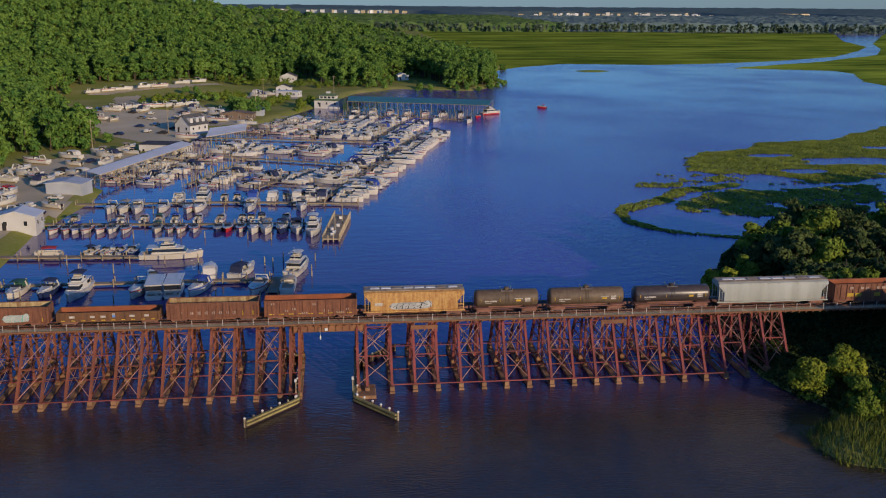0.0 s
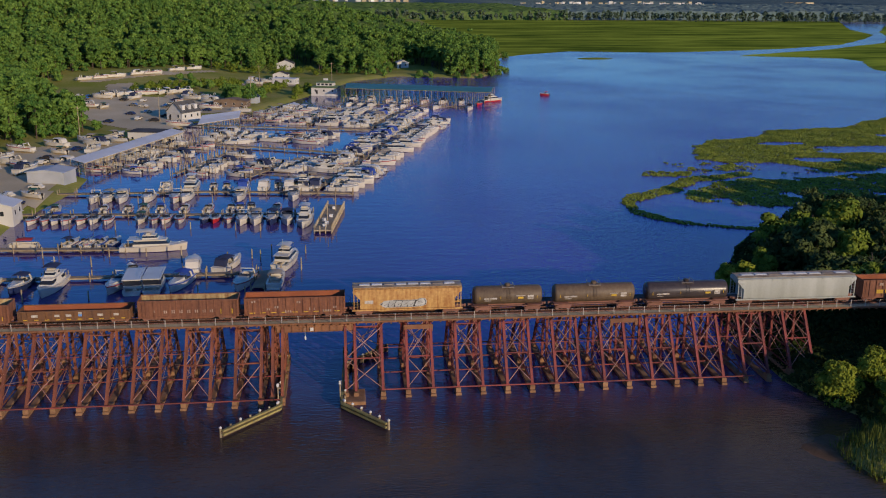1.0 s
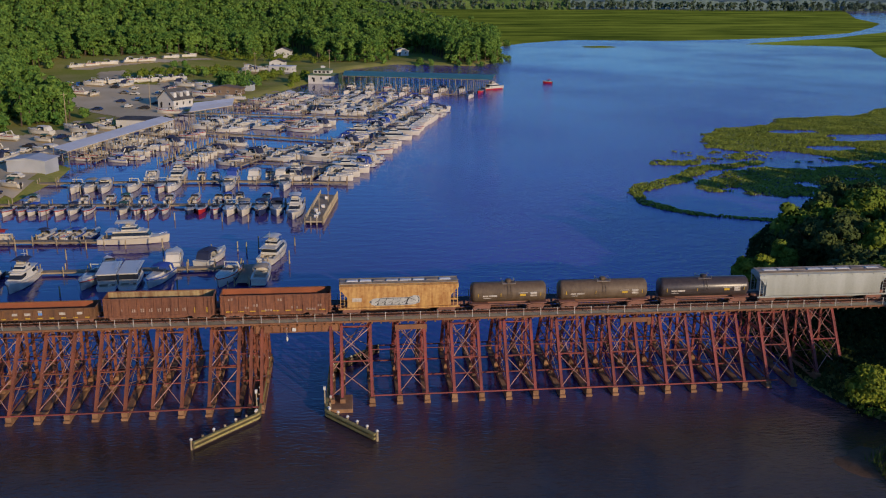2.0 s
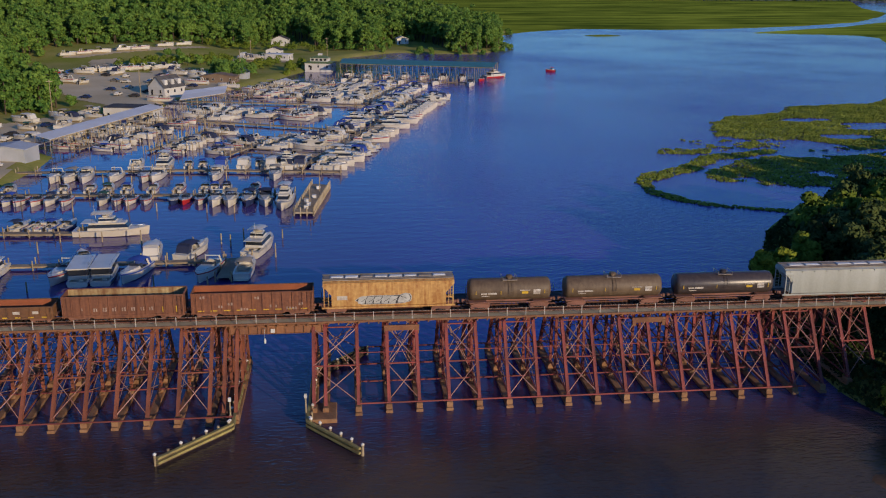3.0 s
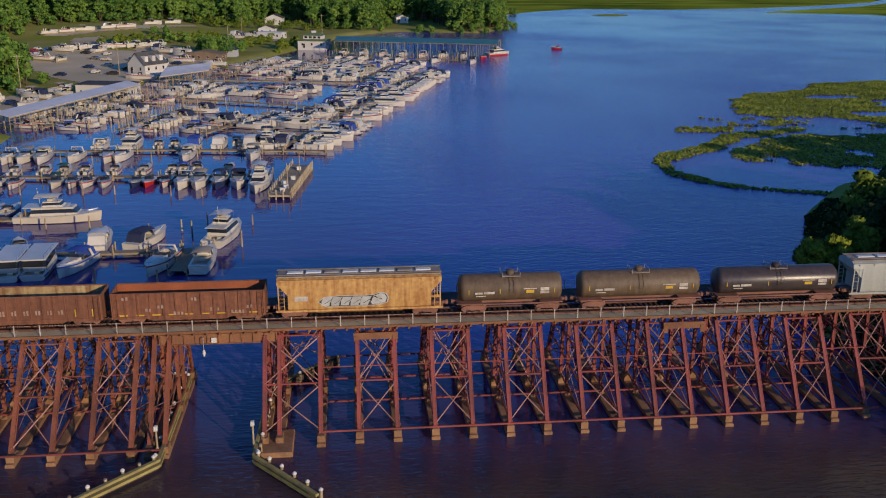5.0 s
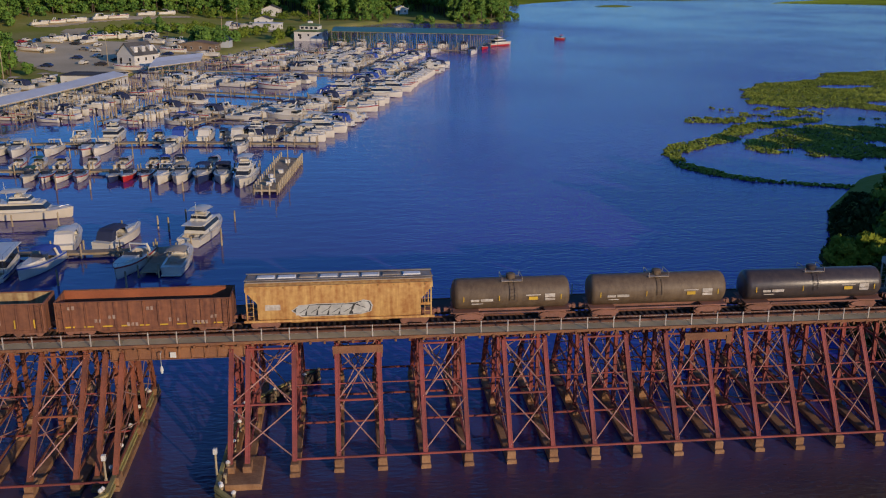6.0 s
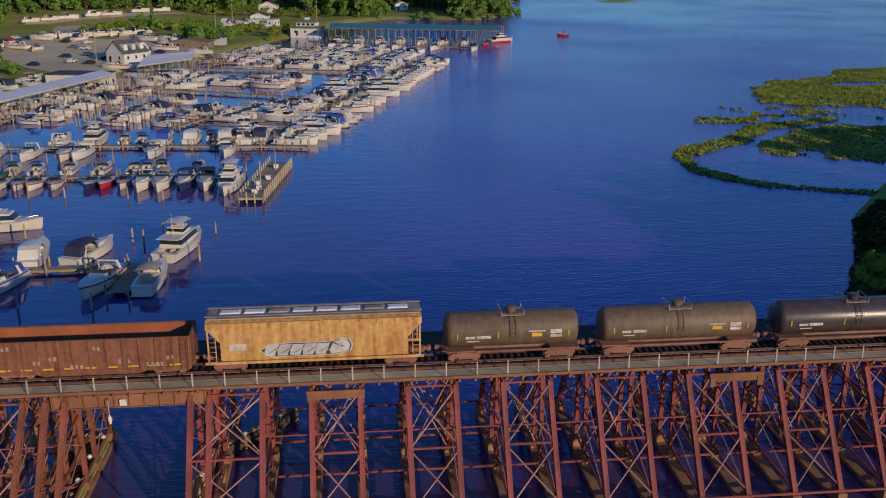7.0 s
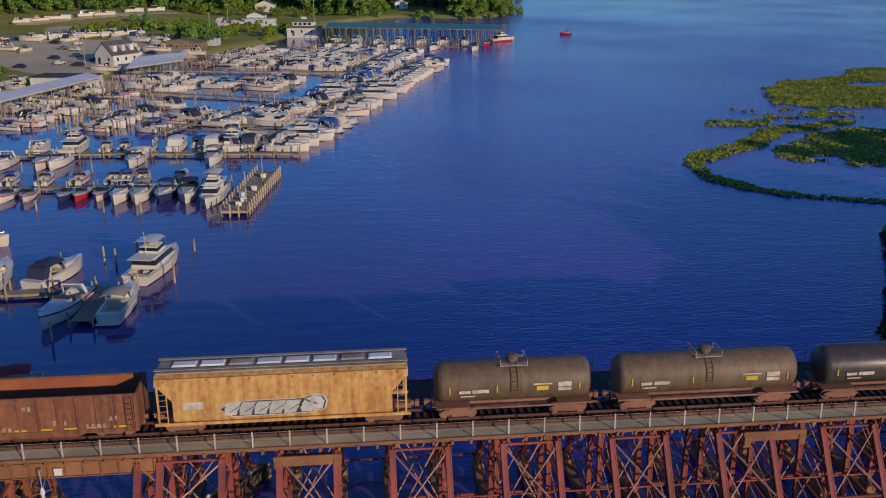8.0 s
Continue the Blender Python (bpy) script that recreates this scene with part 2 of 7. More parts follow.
def graded(lo, a, b, hi, fine, n):
    """Grid lines: even from a to b, growing outside."""
    mid = np.arange(a, b + fine / 2, fine)
    up = b + (hi - b) * (np.arange(1, n + 1) / n) ** 2.2
    down = a - (a - lo) * (np.arange(1, n + 1) / n) ** 2.2
    return np.concatenate([down[::-1], mid, up])


def sheet(name, xs, ys, fz, mat, keep=None, smooth=True):
    gx, gy = np.meshgrid(xs, ys)
    gz = fz(gx, gy)
    w, h = len(xs), len(ys)
    i = np.arange(w * h).reshape(h, w)
    q = np.stack([i[:-1, :-1], i[:-1, 1:], i[1:, 1:], i[1:, :-1]], -1).reshape(-1, 4)
    if keep is not None:
        k = keep(gx, gy).ravel()
        q = q[k[q].all(1)]
    me = bpy.data.meshes.new(name)
    me.from_pydata(np.stack([gx.ravel(), gy.ravel(), gz.ravel()], -1).tolist(), [], q.tolist())
    if smooth:
        for p in me.polygons:
            p.use_smooth = True
    me.materials.append(mat)
    return new(name, me)


M_GROUND = material("grass_and_earth", (0.22, 0.25, 0.045), (0.36, 0.32, 0.11), 0.95, scale=0.045, fine=0.9, bump=0.3, spec=0.0)
M_MARSH = material("marsh_grass", (0.075, 0.125, 0.016), (0.46, 0.52, 0.055), 0.95, scale=0.02, fine=0.06, bump=0.5, spec=0.0)
_mp = M_MARSH.node_tree.nodes.new("ShaderNodeMapping")   # long bands across the marsh
_mp.inputs["Scale"].default_value = (0.32, 1.0, 1.0)
M_MARSH.node_tree.links.new(M_MARSH.node_tree.nodes["Geometry"].outputs["Position"], _mp.inputs["Vector"])
for _q in ("Noise Texture", "Noise Texture.001"):
    M_MARSH.node_tree.links.new(_mp.outputs[0], M_MARSH.node_tree.nodes[_q].inputs["Vector"])
tagged(sheet("ground", graded(-3200, -150, 150, 3200, 4, 46), graded(-300, -40, 560, 4500, 4, 60), land, M_GROUND),
       "grassy river banks and wooded hills round the bay", "ground", kind="structure")

M_WATER = bpy.data.materials.new("river_water")
M_WATER.use_nodes = True
_n, _l = M_WATER.node_tree.nodes, M_WATER.node_tree.links
_s = _n["Principled BSDF"]
_s.inputs["Roughness"].default_value = 0.06
_s.inputs["IOR"].default_value = 1.5
_g = _n.new("ShaderNodeNewGeometry")
_w1, _w2, _w3 = (_n.new("ShaderNodeTexNoise") for _ in range(3))
for _t, _sc in ((_w1, 1.6), (_w2, 0.3), (_w3, 0.012)):
    _t.inputs["Scale"].default_value = _sc
    _t.inputs["Detail"].default_value = 3
    _mp = _n.new("ShaderNodeMapping")   # ripples lie across the wind
    _mp.inputs["Scale"].default_value = (0.5, 1.4, 1.0) if _sc > 0.1 else (1, 1, 1)
    _mp.inputs["Rotation"].default_value = (0, 0, 0.12)
    _l.new(_g.outputs["Position"], _mp.inputs["Vector"])
    _l.new(_mp.outputs[0], _t.inputs["Vector"])
_b1, _b2 = _n.new("ShaderNodeBump"), _n.new("ShaderNodeBump")
_calm = _n.new("ShaderNodeMapRange")   # calm and ruffled patches
_calm.inputs["From Min"].default_value, _calm.inputs["From Max"].default_value = 0.35, 0.65
_calm.inputs["To Min"].default_value, _calm.inputs["To Max"].default_value = 0.5, 1.0
_l.new(_w3.outputs["Fac"], _calm.inputs["Value"])
# the water between the docks is sheltered and lies almost still
_sx, _lee, _still = _n.new("ShaderNodeSeparateXYZ"), _n.new("ShaderNodeMapRange"), _n.new("ShaderNodeMath")
_l.new(_g.outputs["Position"], _sx.inputs[0])
_lee.interpolation_type = "SMOOTHSTEP"
_lee.inputs["From Min"].default_value, _lee.inputs["From Max"].default_value = -12.0, 40.0
_lee.inputs["To Min"].default_value, _lee.inputs["To Max"].default_value = 0.10, 1.0
_l.new(_sx.outputs["X"], _lee.inputs["Value"])
_open, _bare = _n.new("ShaderNodeMapRange"), _n.new("ShaderNodeMath")   # the river side of the bridge is open to the wind
_open.inputs["From Min"].default_value, _open.inputs["From Max"].default_value = 12.0, 44.0
_open.inputs["To Min"].default_value, _open.inputs["To Max"].default_value = 0.7, 0.10
_l.new(_sx.outputs["Y"], _open.inputs["Value"])
_bare.operation = "MAXIMUM"
_l.new(_lee.outputs[0], _bare.inputs[0])
_l.new(_open.outputs[0], _bare.inputs[1])
_still.operation = "MULTIPLY"
_l.new(_calm.outputs[0], _still.inputs[0])
_l.new(_bare.outputs[0], _still.inputs[1])
_sheen = _n.new("ShaderNodeMapRange")
_sheen.inputs["From Min"].default_value, _sheen.inputs["From Max"].default_value = 0.35, 0.65
_sheen.inputs["To Min"].default_value, _sheen.inputs["To Max"].default_value = 0.05, 0.20
_l.new(_w3.outputs["Fac"], _sheen.inputs["Value"])
_gloss = _n.new("ShaderNodeMath")
_gloss.operation = "MULTIPLY"
_l.new(_sheen.outputs[0], _gloss.inputs[0])
_l.new(_bare.outputs[0], _gloss.inputs[1])
_l.new(_gloss.outputs[0], _s.inputs["Roughness"])
_b1.inputs["Distance"].default_value = 0.12
_b2.inputs["Strength"].default_value, _b2.inputs["Distance"].default_value = 0.22, 0.3
_l.new(_w1.outputs["Fac"], _b1.inputs["Height"])
_l.new(_w2.outputs["Fac"], _b2.inputs["Height"])
_l.new(_b2.outputs[0], _b1.inputs["Normal"])
_l.new(_b1.outputs[0], _s.inputs["Normal"])
# silty brown water drifting below the bridge; bay blue paints in the reflected sky
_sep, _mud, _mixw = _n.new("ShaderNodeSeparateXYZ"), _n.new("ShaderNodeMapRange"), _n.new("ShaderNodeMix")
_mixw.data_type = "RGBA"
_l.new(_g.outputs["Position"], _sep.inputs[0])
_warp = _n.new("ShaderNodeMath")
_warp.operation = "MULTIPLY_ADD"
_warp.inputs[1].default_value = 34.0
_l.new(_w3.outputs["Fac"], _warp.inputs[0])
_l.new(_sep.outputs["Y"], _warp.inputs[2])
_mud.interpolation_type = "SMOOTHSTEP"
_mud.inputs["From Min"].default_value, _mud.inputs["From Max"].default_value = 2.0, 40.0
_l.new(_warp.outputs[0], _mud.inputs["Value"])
_mixm = _n.new("ShaderNodeMix")   # less blue in the marina: reflected boats and trees put into the colour
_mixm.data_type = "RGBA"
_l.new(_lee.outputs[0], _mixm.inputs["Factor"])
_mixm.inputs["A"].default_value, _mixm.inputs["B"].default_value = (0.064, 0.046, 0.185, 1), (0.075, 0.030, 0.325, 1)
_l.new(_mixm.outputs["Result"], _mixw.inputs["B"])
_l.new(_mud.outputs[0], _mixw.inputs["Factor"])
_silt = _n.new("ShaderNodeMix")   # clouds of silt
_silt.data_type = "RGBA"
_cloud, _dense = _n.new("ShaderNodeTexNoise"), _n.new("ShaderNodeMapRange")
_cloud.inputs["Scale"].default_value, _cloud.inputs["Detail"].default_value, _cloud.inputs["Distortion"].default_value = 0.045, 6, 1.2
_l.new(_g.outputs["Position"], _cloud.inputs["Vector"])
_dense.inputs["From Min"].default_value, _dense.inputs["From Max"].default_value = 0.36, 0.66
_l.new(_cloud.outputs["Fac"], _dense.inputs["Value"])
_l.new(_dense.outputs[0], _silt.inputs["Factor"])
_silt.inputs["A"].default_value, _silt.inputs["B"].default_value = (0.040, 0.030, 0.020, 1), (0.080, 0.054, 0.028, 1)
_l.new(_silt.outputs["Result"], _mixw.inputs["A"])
# paler head of the bay: a brighter sky reflection put into the colour
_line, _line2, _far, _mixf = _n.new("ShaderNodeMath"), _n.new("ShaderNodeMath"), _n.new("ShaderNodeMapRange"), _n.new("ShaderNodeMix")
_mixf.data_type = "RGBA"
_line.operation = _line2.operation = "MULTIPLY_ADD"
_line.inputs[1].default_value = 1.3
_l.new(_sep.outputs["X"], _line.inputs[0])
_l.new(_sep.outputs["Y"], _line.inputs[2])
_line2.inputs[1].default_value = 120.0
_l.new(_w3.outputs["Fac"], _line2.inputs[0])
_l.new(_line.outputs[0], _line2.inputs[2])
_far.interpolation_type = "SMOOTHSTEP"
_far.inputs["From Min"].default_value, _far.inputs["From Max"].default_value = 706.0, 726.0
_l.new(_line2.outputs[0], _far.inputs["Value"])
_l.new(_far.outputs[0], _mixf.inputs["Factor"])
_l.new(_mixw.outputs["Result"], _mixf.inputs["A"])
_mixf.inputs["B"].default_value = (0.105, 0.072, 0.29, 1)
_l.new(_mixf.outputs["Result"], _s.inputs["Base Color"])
_lull, _soft = _n.new("ShaderNodeMapRange"), _n.new("ShaderNodeMath")   # the wind drops at the head of the bay
_lull.inputs["To Min"].default_value, _lull.inputs["To Max"].default_value = 1.0, 0.45
_l.new(_far.outputs[0], _lull.inputs["Value"])
_soft.operation = "MULTIPLY"
_l.new(_still.outputs[0], _soft.inputs[0])
_l.new(_lull.outputs[0], _soft.inputs[1])
_l.new(_soft.outputs[0], _b1.inputs["Strength"])
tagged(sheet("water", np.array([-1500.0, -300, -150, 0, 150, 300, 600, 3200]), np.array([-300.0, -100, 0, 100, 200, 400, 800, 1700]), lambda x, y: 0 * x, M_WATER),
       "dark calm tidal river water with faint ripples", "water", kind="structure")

# flat marsh across the head of the bay, with a winding creek
MARSH = [(129, 668), (150, 705), (182, 735), (211, 758), (290, 742), (354, 760), (440, 800), (540, 872), (640, 1000), (700, 1090), (755, 1250), (920, 1590), (500, 1600), (100, 1600), (-40, 1300), (40, 900)]
MARSH_E = [(389, 500), (395, 560), (430, 640), (428, 668), (350, 700), (370, 716), (480, 790), (610, 910), (690, 1040), (760, 1180), (1000, 1560), (1800, 1560), (2400, 800), (1200, 420), (640, 380), (430, 430)]


def flat(poly):
    return lambda x, y: 0.5 * ease((inside(x, y, poly) + 3 * rough(x, y, 14, 8)) / 6) - 0.15 + 0.5 * rough(x, y, 11, 9) * (inside(x, y, poly) > 6)


for _p, _nm in ((MARSH, "marsh"), (MARSH_E, "marsh")):
    _ax, _ay = np.array(_p).T
    tagged(sheet(_nm, np.arange(_ax.min() - 8, min(_ax.max(), 1300) + 8, 7.0), np.arange(_ay.min() - 8, _ay.max() + 8, 7.0), flat(_p), M_MARSH,
                 keep=lambda x, y, p=_p: inside(x, y, p) > -6), "flat green and yellow marsh grass at the head of the bay", "marsh", kind="stuff")
tagged(sheet("marsh_island", np.arange(190, 232, 1.5), np.arange(652, 682, 1.5), lambda x, y: 0.9 * ease(1.15 - np.hypot((x - 210) / 16, (y - 666) / 9) + 0.2 * rough(x, y, 4, 2)) - 0.2, M_MARSH),
       "small low marsh island in open water", "island", kind="structure")


# ---- woods ----
def quads(name, pos, nrm, size, mat, seed, sides=4, jitter=0.33):
    """One mesh of many small leaf faces at pos, facing about nrm."""
    r = np.random.default_rng(seed)
    n = len(pos)
    nrm = nrm + r.normal(0, jitter, (n, 3))
    nrm /= np.linalg.norm(nrm, axis=1)[:, None]
    a = np.cross(nrm, r.normal(0, 1, (n, 3)))
    a /= np.linalg.norm(a, axis=1)[:, None]
    b = np.cross(nrm, a)
    ang = np.arange(sides) * 2 * np.pi / sides
    sz = size * r.uniform(0.6, 1.3, n)
    el = r.uniform(0.55, 1.0, n)
    v = pos[:, None] + sz[:, None, None] * (np.cos(ang)[None, :, None] * a[:, None] + (np.sin(ang)[None, :] * el[:, None])[..., None] * b[:, None])
    v += nrm[:, None] * (sz[:, None] * 0.22 * np.cos(2 * ang)[None, :])[..., None]
    me = bpy.data.meshes.new(name)
    me.from_pydata(v.reshape(-1, 3).tolist(), [], np.arange(n * sides).reshape(n, sides).tolist())
    me.materials.append(mat)
    return me


def crown(r, h, rad, base, n, lumps=9, lump=(0.42, 0.66)):
    """Points and directions on a lumpy crown of several boughs, between base and h."""
    cz = (h + base) / 2
    c = r.normal(0, 1, (lumps, 3))
    c /= np.linalg.norm(c, axis=1)[:, None]
    c *= np.array([rad * 0.62, rad * 0.62, (h - base) * 0.36]) * r.uniform(0.5, 1.0, (lumps, 1))
    c[:, 2] += cz
    lr = rad * r.uniform(lump[0], lump[1], lumps)
    k = r.integers(0, lumps, n)
    d = r.normal(0, 1, (n, 3))
    d[:, 2] = np.abs(d[:, 2]) * 0.9 - 0.25
    d /= np.linalg.norm(d, axis=1)[:, None]
    p = c[k] + d * lr[k][:, None] * r.uniform(0.75, 1.06, (n, 1)) * np.array([1, 1, 0.85])
    return p, d


def trunk_shape(r, h, rad, limbs=5):
    s = Shape()
    pts = [Vector((0, 0, -0.6))]
    for k in range(1, 5):
        pts.append(Vector((r.normal(0, 0.12) * k, r.normal(0, 0.12) * k, h * 0.72 * k / 4)))
    for k in range(4):
        s.tube(pts[k], pts[k + 1], rad * (1 - k * 0.2), rad * (1 - (k + 1) * 0.2), 7)
    for k in range(limbs):
        a = 6.283 * (k + r.random()) / limbs
        o = pts[2].lerp(pts[3], r.random())
        s.tube(o, o + Vector((math.cos(a) * h * 0.22, math.sin(a) * h * 0.22, h * r.uniform(0.12, 0.25))), rad * 0.4, rad * 0.12, 5)
    return s


def forest(name, spots, label, seed, leaves, size, mat, shrubs=0, lumps=7, low=(0.02, 0.12)):
    """Many trees as one mesh of leaves and one of trunks."""
    r = np.random.default_rng(seed)
    P, D = [], []
    tr = Shape()
    for x, y, h in spots:
        rad = h * r.uniform(0.19, 0.31)
        p, d = crown(r, h, rad, h * r.uniform(*low), leaves, lumps, (0.24, 0.44))
        z = float(land(np.array([x]), np.array([y]))[0])
        P.append(p + np.array([x, y, z]))
        D.append(d)
        tr.tube((x, y, z - 1), (x + r.normal(0, 0.4), y, z + h * 0.7), 0.32, 0.12, 5)
        for _ in range(shrubs):   # undergrowth at the edge of the wood
            u, v, g = x + r.uniform(-3, 9), y + r.uniform(-9, 3), r.uniform(3, 7.5)
            p, d = crown(r, g, g * 0.5, -0.6, leaves // 4, 6)
            P.append(p + np.array([u, v, float(land(np.array([u]), np.array([v]))[0])]))
            D.append(d)
    ob = tagged(new(name), label, "woods", kind="stuff")
    lv = new("crown", quads(name, np.concatenate(P), np.concatenate(D), size, mat, seed + 1, 3))
    lv.parent = ob
    part("trunk", tr, M_BARK, ob)
    return ob


def wood_here(x, y):
    """Where the wooded hillside begins behind the marina."""
    return (inside(x, y, CLEAR) < -1) & (inside(x, y, LEFT) > 4)


_r = np.random.default_rng(4)
_c = np.stack([_r.uniform(-330, 135, 60000), _r.uniform(60, 690, 60000)], -1)
_c = _c[wood_here(_c[:, 0], _c[:, 1])]
_grid, _near = {}, []
for _x, _y in _c:
    _k = (round(_x / 6.6), round(_y / 6.6))
    if _k not in _grid:
        _grid[_k] = 1
        _front = not bool(wood_here(np.array([_x + 16.0]), np.array([_y - 22.0]))[0])
        _near.append((_x, _y, _r.uniform(17, 24) * (0.85 if _front else 1.0), _front))
_edge = [s[:3] for s in _near if s[3]]
_deep = [s[:3] for s in _near if not s[3] and s[0] > -260]
forest("woodland_edge", _edge, "tall green deciduous trees along the marina", 11, 820, 0.66, M_LEAF, 1, 18)
forest("woodland", _deep, "dense green deciduous woodland on the hillside", 12, 330, 0.95, M_LEAF, 0, 16)


def canopy(seed, size, low, high):
    """Height of a closed leaf canopy over the ground, made of round crowns."""
    rr = np.random.default_rng(seed)
    tab = rr.random((128, 128, 3))

    def fz(x, y):
        u, v = x / size + 5000, y / size + 5000
        i0, j0 = np.floor(u).astype(int), np.floor(v).astype(int)
        best = np.full(x.shape, -9.0)
        for a in (-1, 0, 1):
            for b in (-1, 0, 1):
                t = tab[(i0 + a) % 128, (j0 + b) % 128]
                dd = (u - (i0 + a + t[..., 0])) ** 2 + (v - (j0 + b + t[..., 1])) ** 2
                best = np.maximum(best, np.sqrt(np.maximum(0.0, 1.0 - dd)) * (0.65 + 0.35 * t[..., 2]))
        return land(x, y) + low + (high - low) * np.maximum(best, 0) + 0.8 * rough(x, y, 2.1, seed)
    return fz


def far_wood(name, xs, ys, keep, label, seed, size, high, smooth=True, leaf=None):
    fz = canopy(seed, size, high * 0.25, high)
    return tagged(sheet(name, xs, ys, lambda x, y: np.where(keep(x, y), fz(x, y), land(x, y) - 1), leaf or M_FARLEAF, smooth=smooth), label, "woods", kind="stuff")


M_FARLEAF = material("far_canopy", (0.055, 0.105, 0.032), (0.13, 0.19, 0.055), 0.9, scale=0.05, fine=0.5, bump=0.6, spec=0.0)
# distance haze is put into this bluish canopy colour
M_HAZEWOOD = material("haze_tinted_canopy", (0.10, 0.15, 0.145), (0.155, 0.21, 0.195), 0.9, scale=0.02, fine=0.2, bump=0.6, spec=0.0)
for _m in (M_FARLEAF, M_HAZEWOOD):
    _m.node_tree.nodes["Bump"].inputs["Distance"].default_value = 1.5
far_wood("distant_woods", np.arange(-700, 180, 3.5), np.arange(560, 1000, 3.5), lambda x, y: (inside(x, y, LEFT) > 26) & ((y > 640) | (x < -240)) & (inside(x, y, MARSH) < 4), "green woods running down to the marsh", 21, 9, 17, False)
far_wood("distant_woods", np.arange(-1500, 420, 10.0), np.arange(980, 2300, 10.0), lambda x, y: (inside(x, y, MARSH) < 10) & ((x < 60) | (y > 1600)), "green woods beyond the marsh", 22, 16, 18, False)
far_wood("distant_woods", np.arange(400, 2400, 10.0), np.arange(1555, 2300, 10.0), lambda x, y: y > 1620 + 40 * rough(x, y, 300, 4), "green woods beyond the marsh", 23, 16, 18, False, M_HAZEWOOD)
TOWNS = [(-10, 3150, 260, 130), (800, 2750, 300, 160), (1480, 2900, 70, 40)]   # clusters of houses on the far shore, with open ground before them


def town_here(x, y):
    return np.any([(np.abs(x - cx) < sx * 1.15) & (y > cy - sy - 420) & (y < cy + sy * 1.3) for cx, cy, sx, sy in TOWNS], axis=0)


# haze coloured into the leaves of the far tree line too
M_FARTREE = leaf_material("haze_tinted_leaves", (0.05, 0.085, 0.06), (0.13, 0.175, 0.11), 0.02)
_r = np.random.default_rng(17)
_line = [(x + _r.uniform(-6, 6), 1566 + 22 * k + _r.uniform(-9, 9) + 20 * math.sin(x / 170), _r.uniform(13, 22)) for k in range(3) for x in np.arange(60, 1900, 11.5)]
forest("marsh_edge_trees", _line, "distant trees along the far edge of the marsh, tinted for haze", 18, 70, 2.3, M_FARTREE, 0, 9)
far_wood("distant_woods", np.arange(-3000, 3100, 26.0), np.arange(2290, 4400, 26.0), lambda x, y: (rough(x, y, 420, 31) < 0.86) & ~town_here(x, y), "wooded hills on the skyline, coloured bluish for haze", 24, 34, 14, leaf=M_HAZEWOOD)


# ---- trestle bridge ----
S = 3.66            # bent spacing
TOP, DECK = 9.15, 9.95
Y0, Y1, YT = 5.3, 14.1, 8.4   # deck edges and track centre


def leg_shape(p, q, w=0.31, d=0.42, face=-1):
    """A built-up leg: four angles, a cover plate on one face and lacing on the sides."""
    s = Shape()
    p, q = Vector(p), Vector(q)
    ax = (q - p).normalized()
    ex = Vector((1, 0, 0))
    en = ax.cross(ex).normalized()
    if en.y > 0:
        en = -en
    for a in (-1, 1):
        for b in (-1, 1):
            o = ex * (a * w / 2) + en * (b * d / 2)
            s.bar(p + o, q + o, 0.08, 0.08)
    c = en * (-face * d / 2)
    s.bar(p + c, q + c, w, 0.03)
    n = max(4, int((q - p).length / 0.62))
    for k in range(n):
        a, b = p.lerp(q, k / n), p.lerp(q, (k + 1) / n)
        sg = 1 if k % 2 else -1
        for e in (-1, 1):
            s.bar(a + ex * (e * w / 2) + en * (sg * d / 2), b + ex * (e * w / 2) - en * (sg * d / 2), 0.035, 0.06)
        if face > 0 or k % 2 == 0:
            s.bar(a - c + ex * (sg * w / 2), b - c - ex * (sg * w / 2), 0.05, 0.03)
    return s


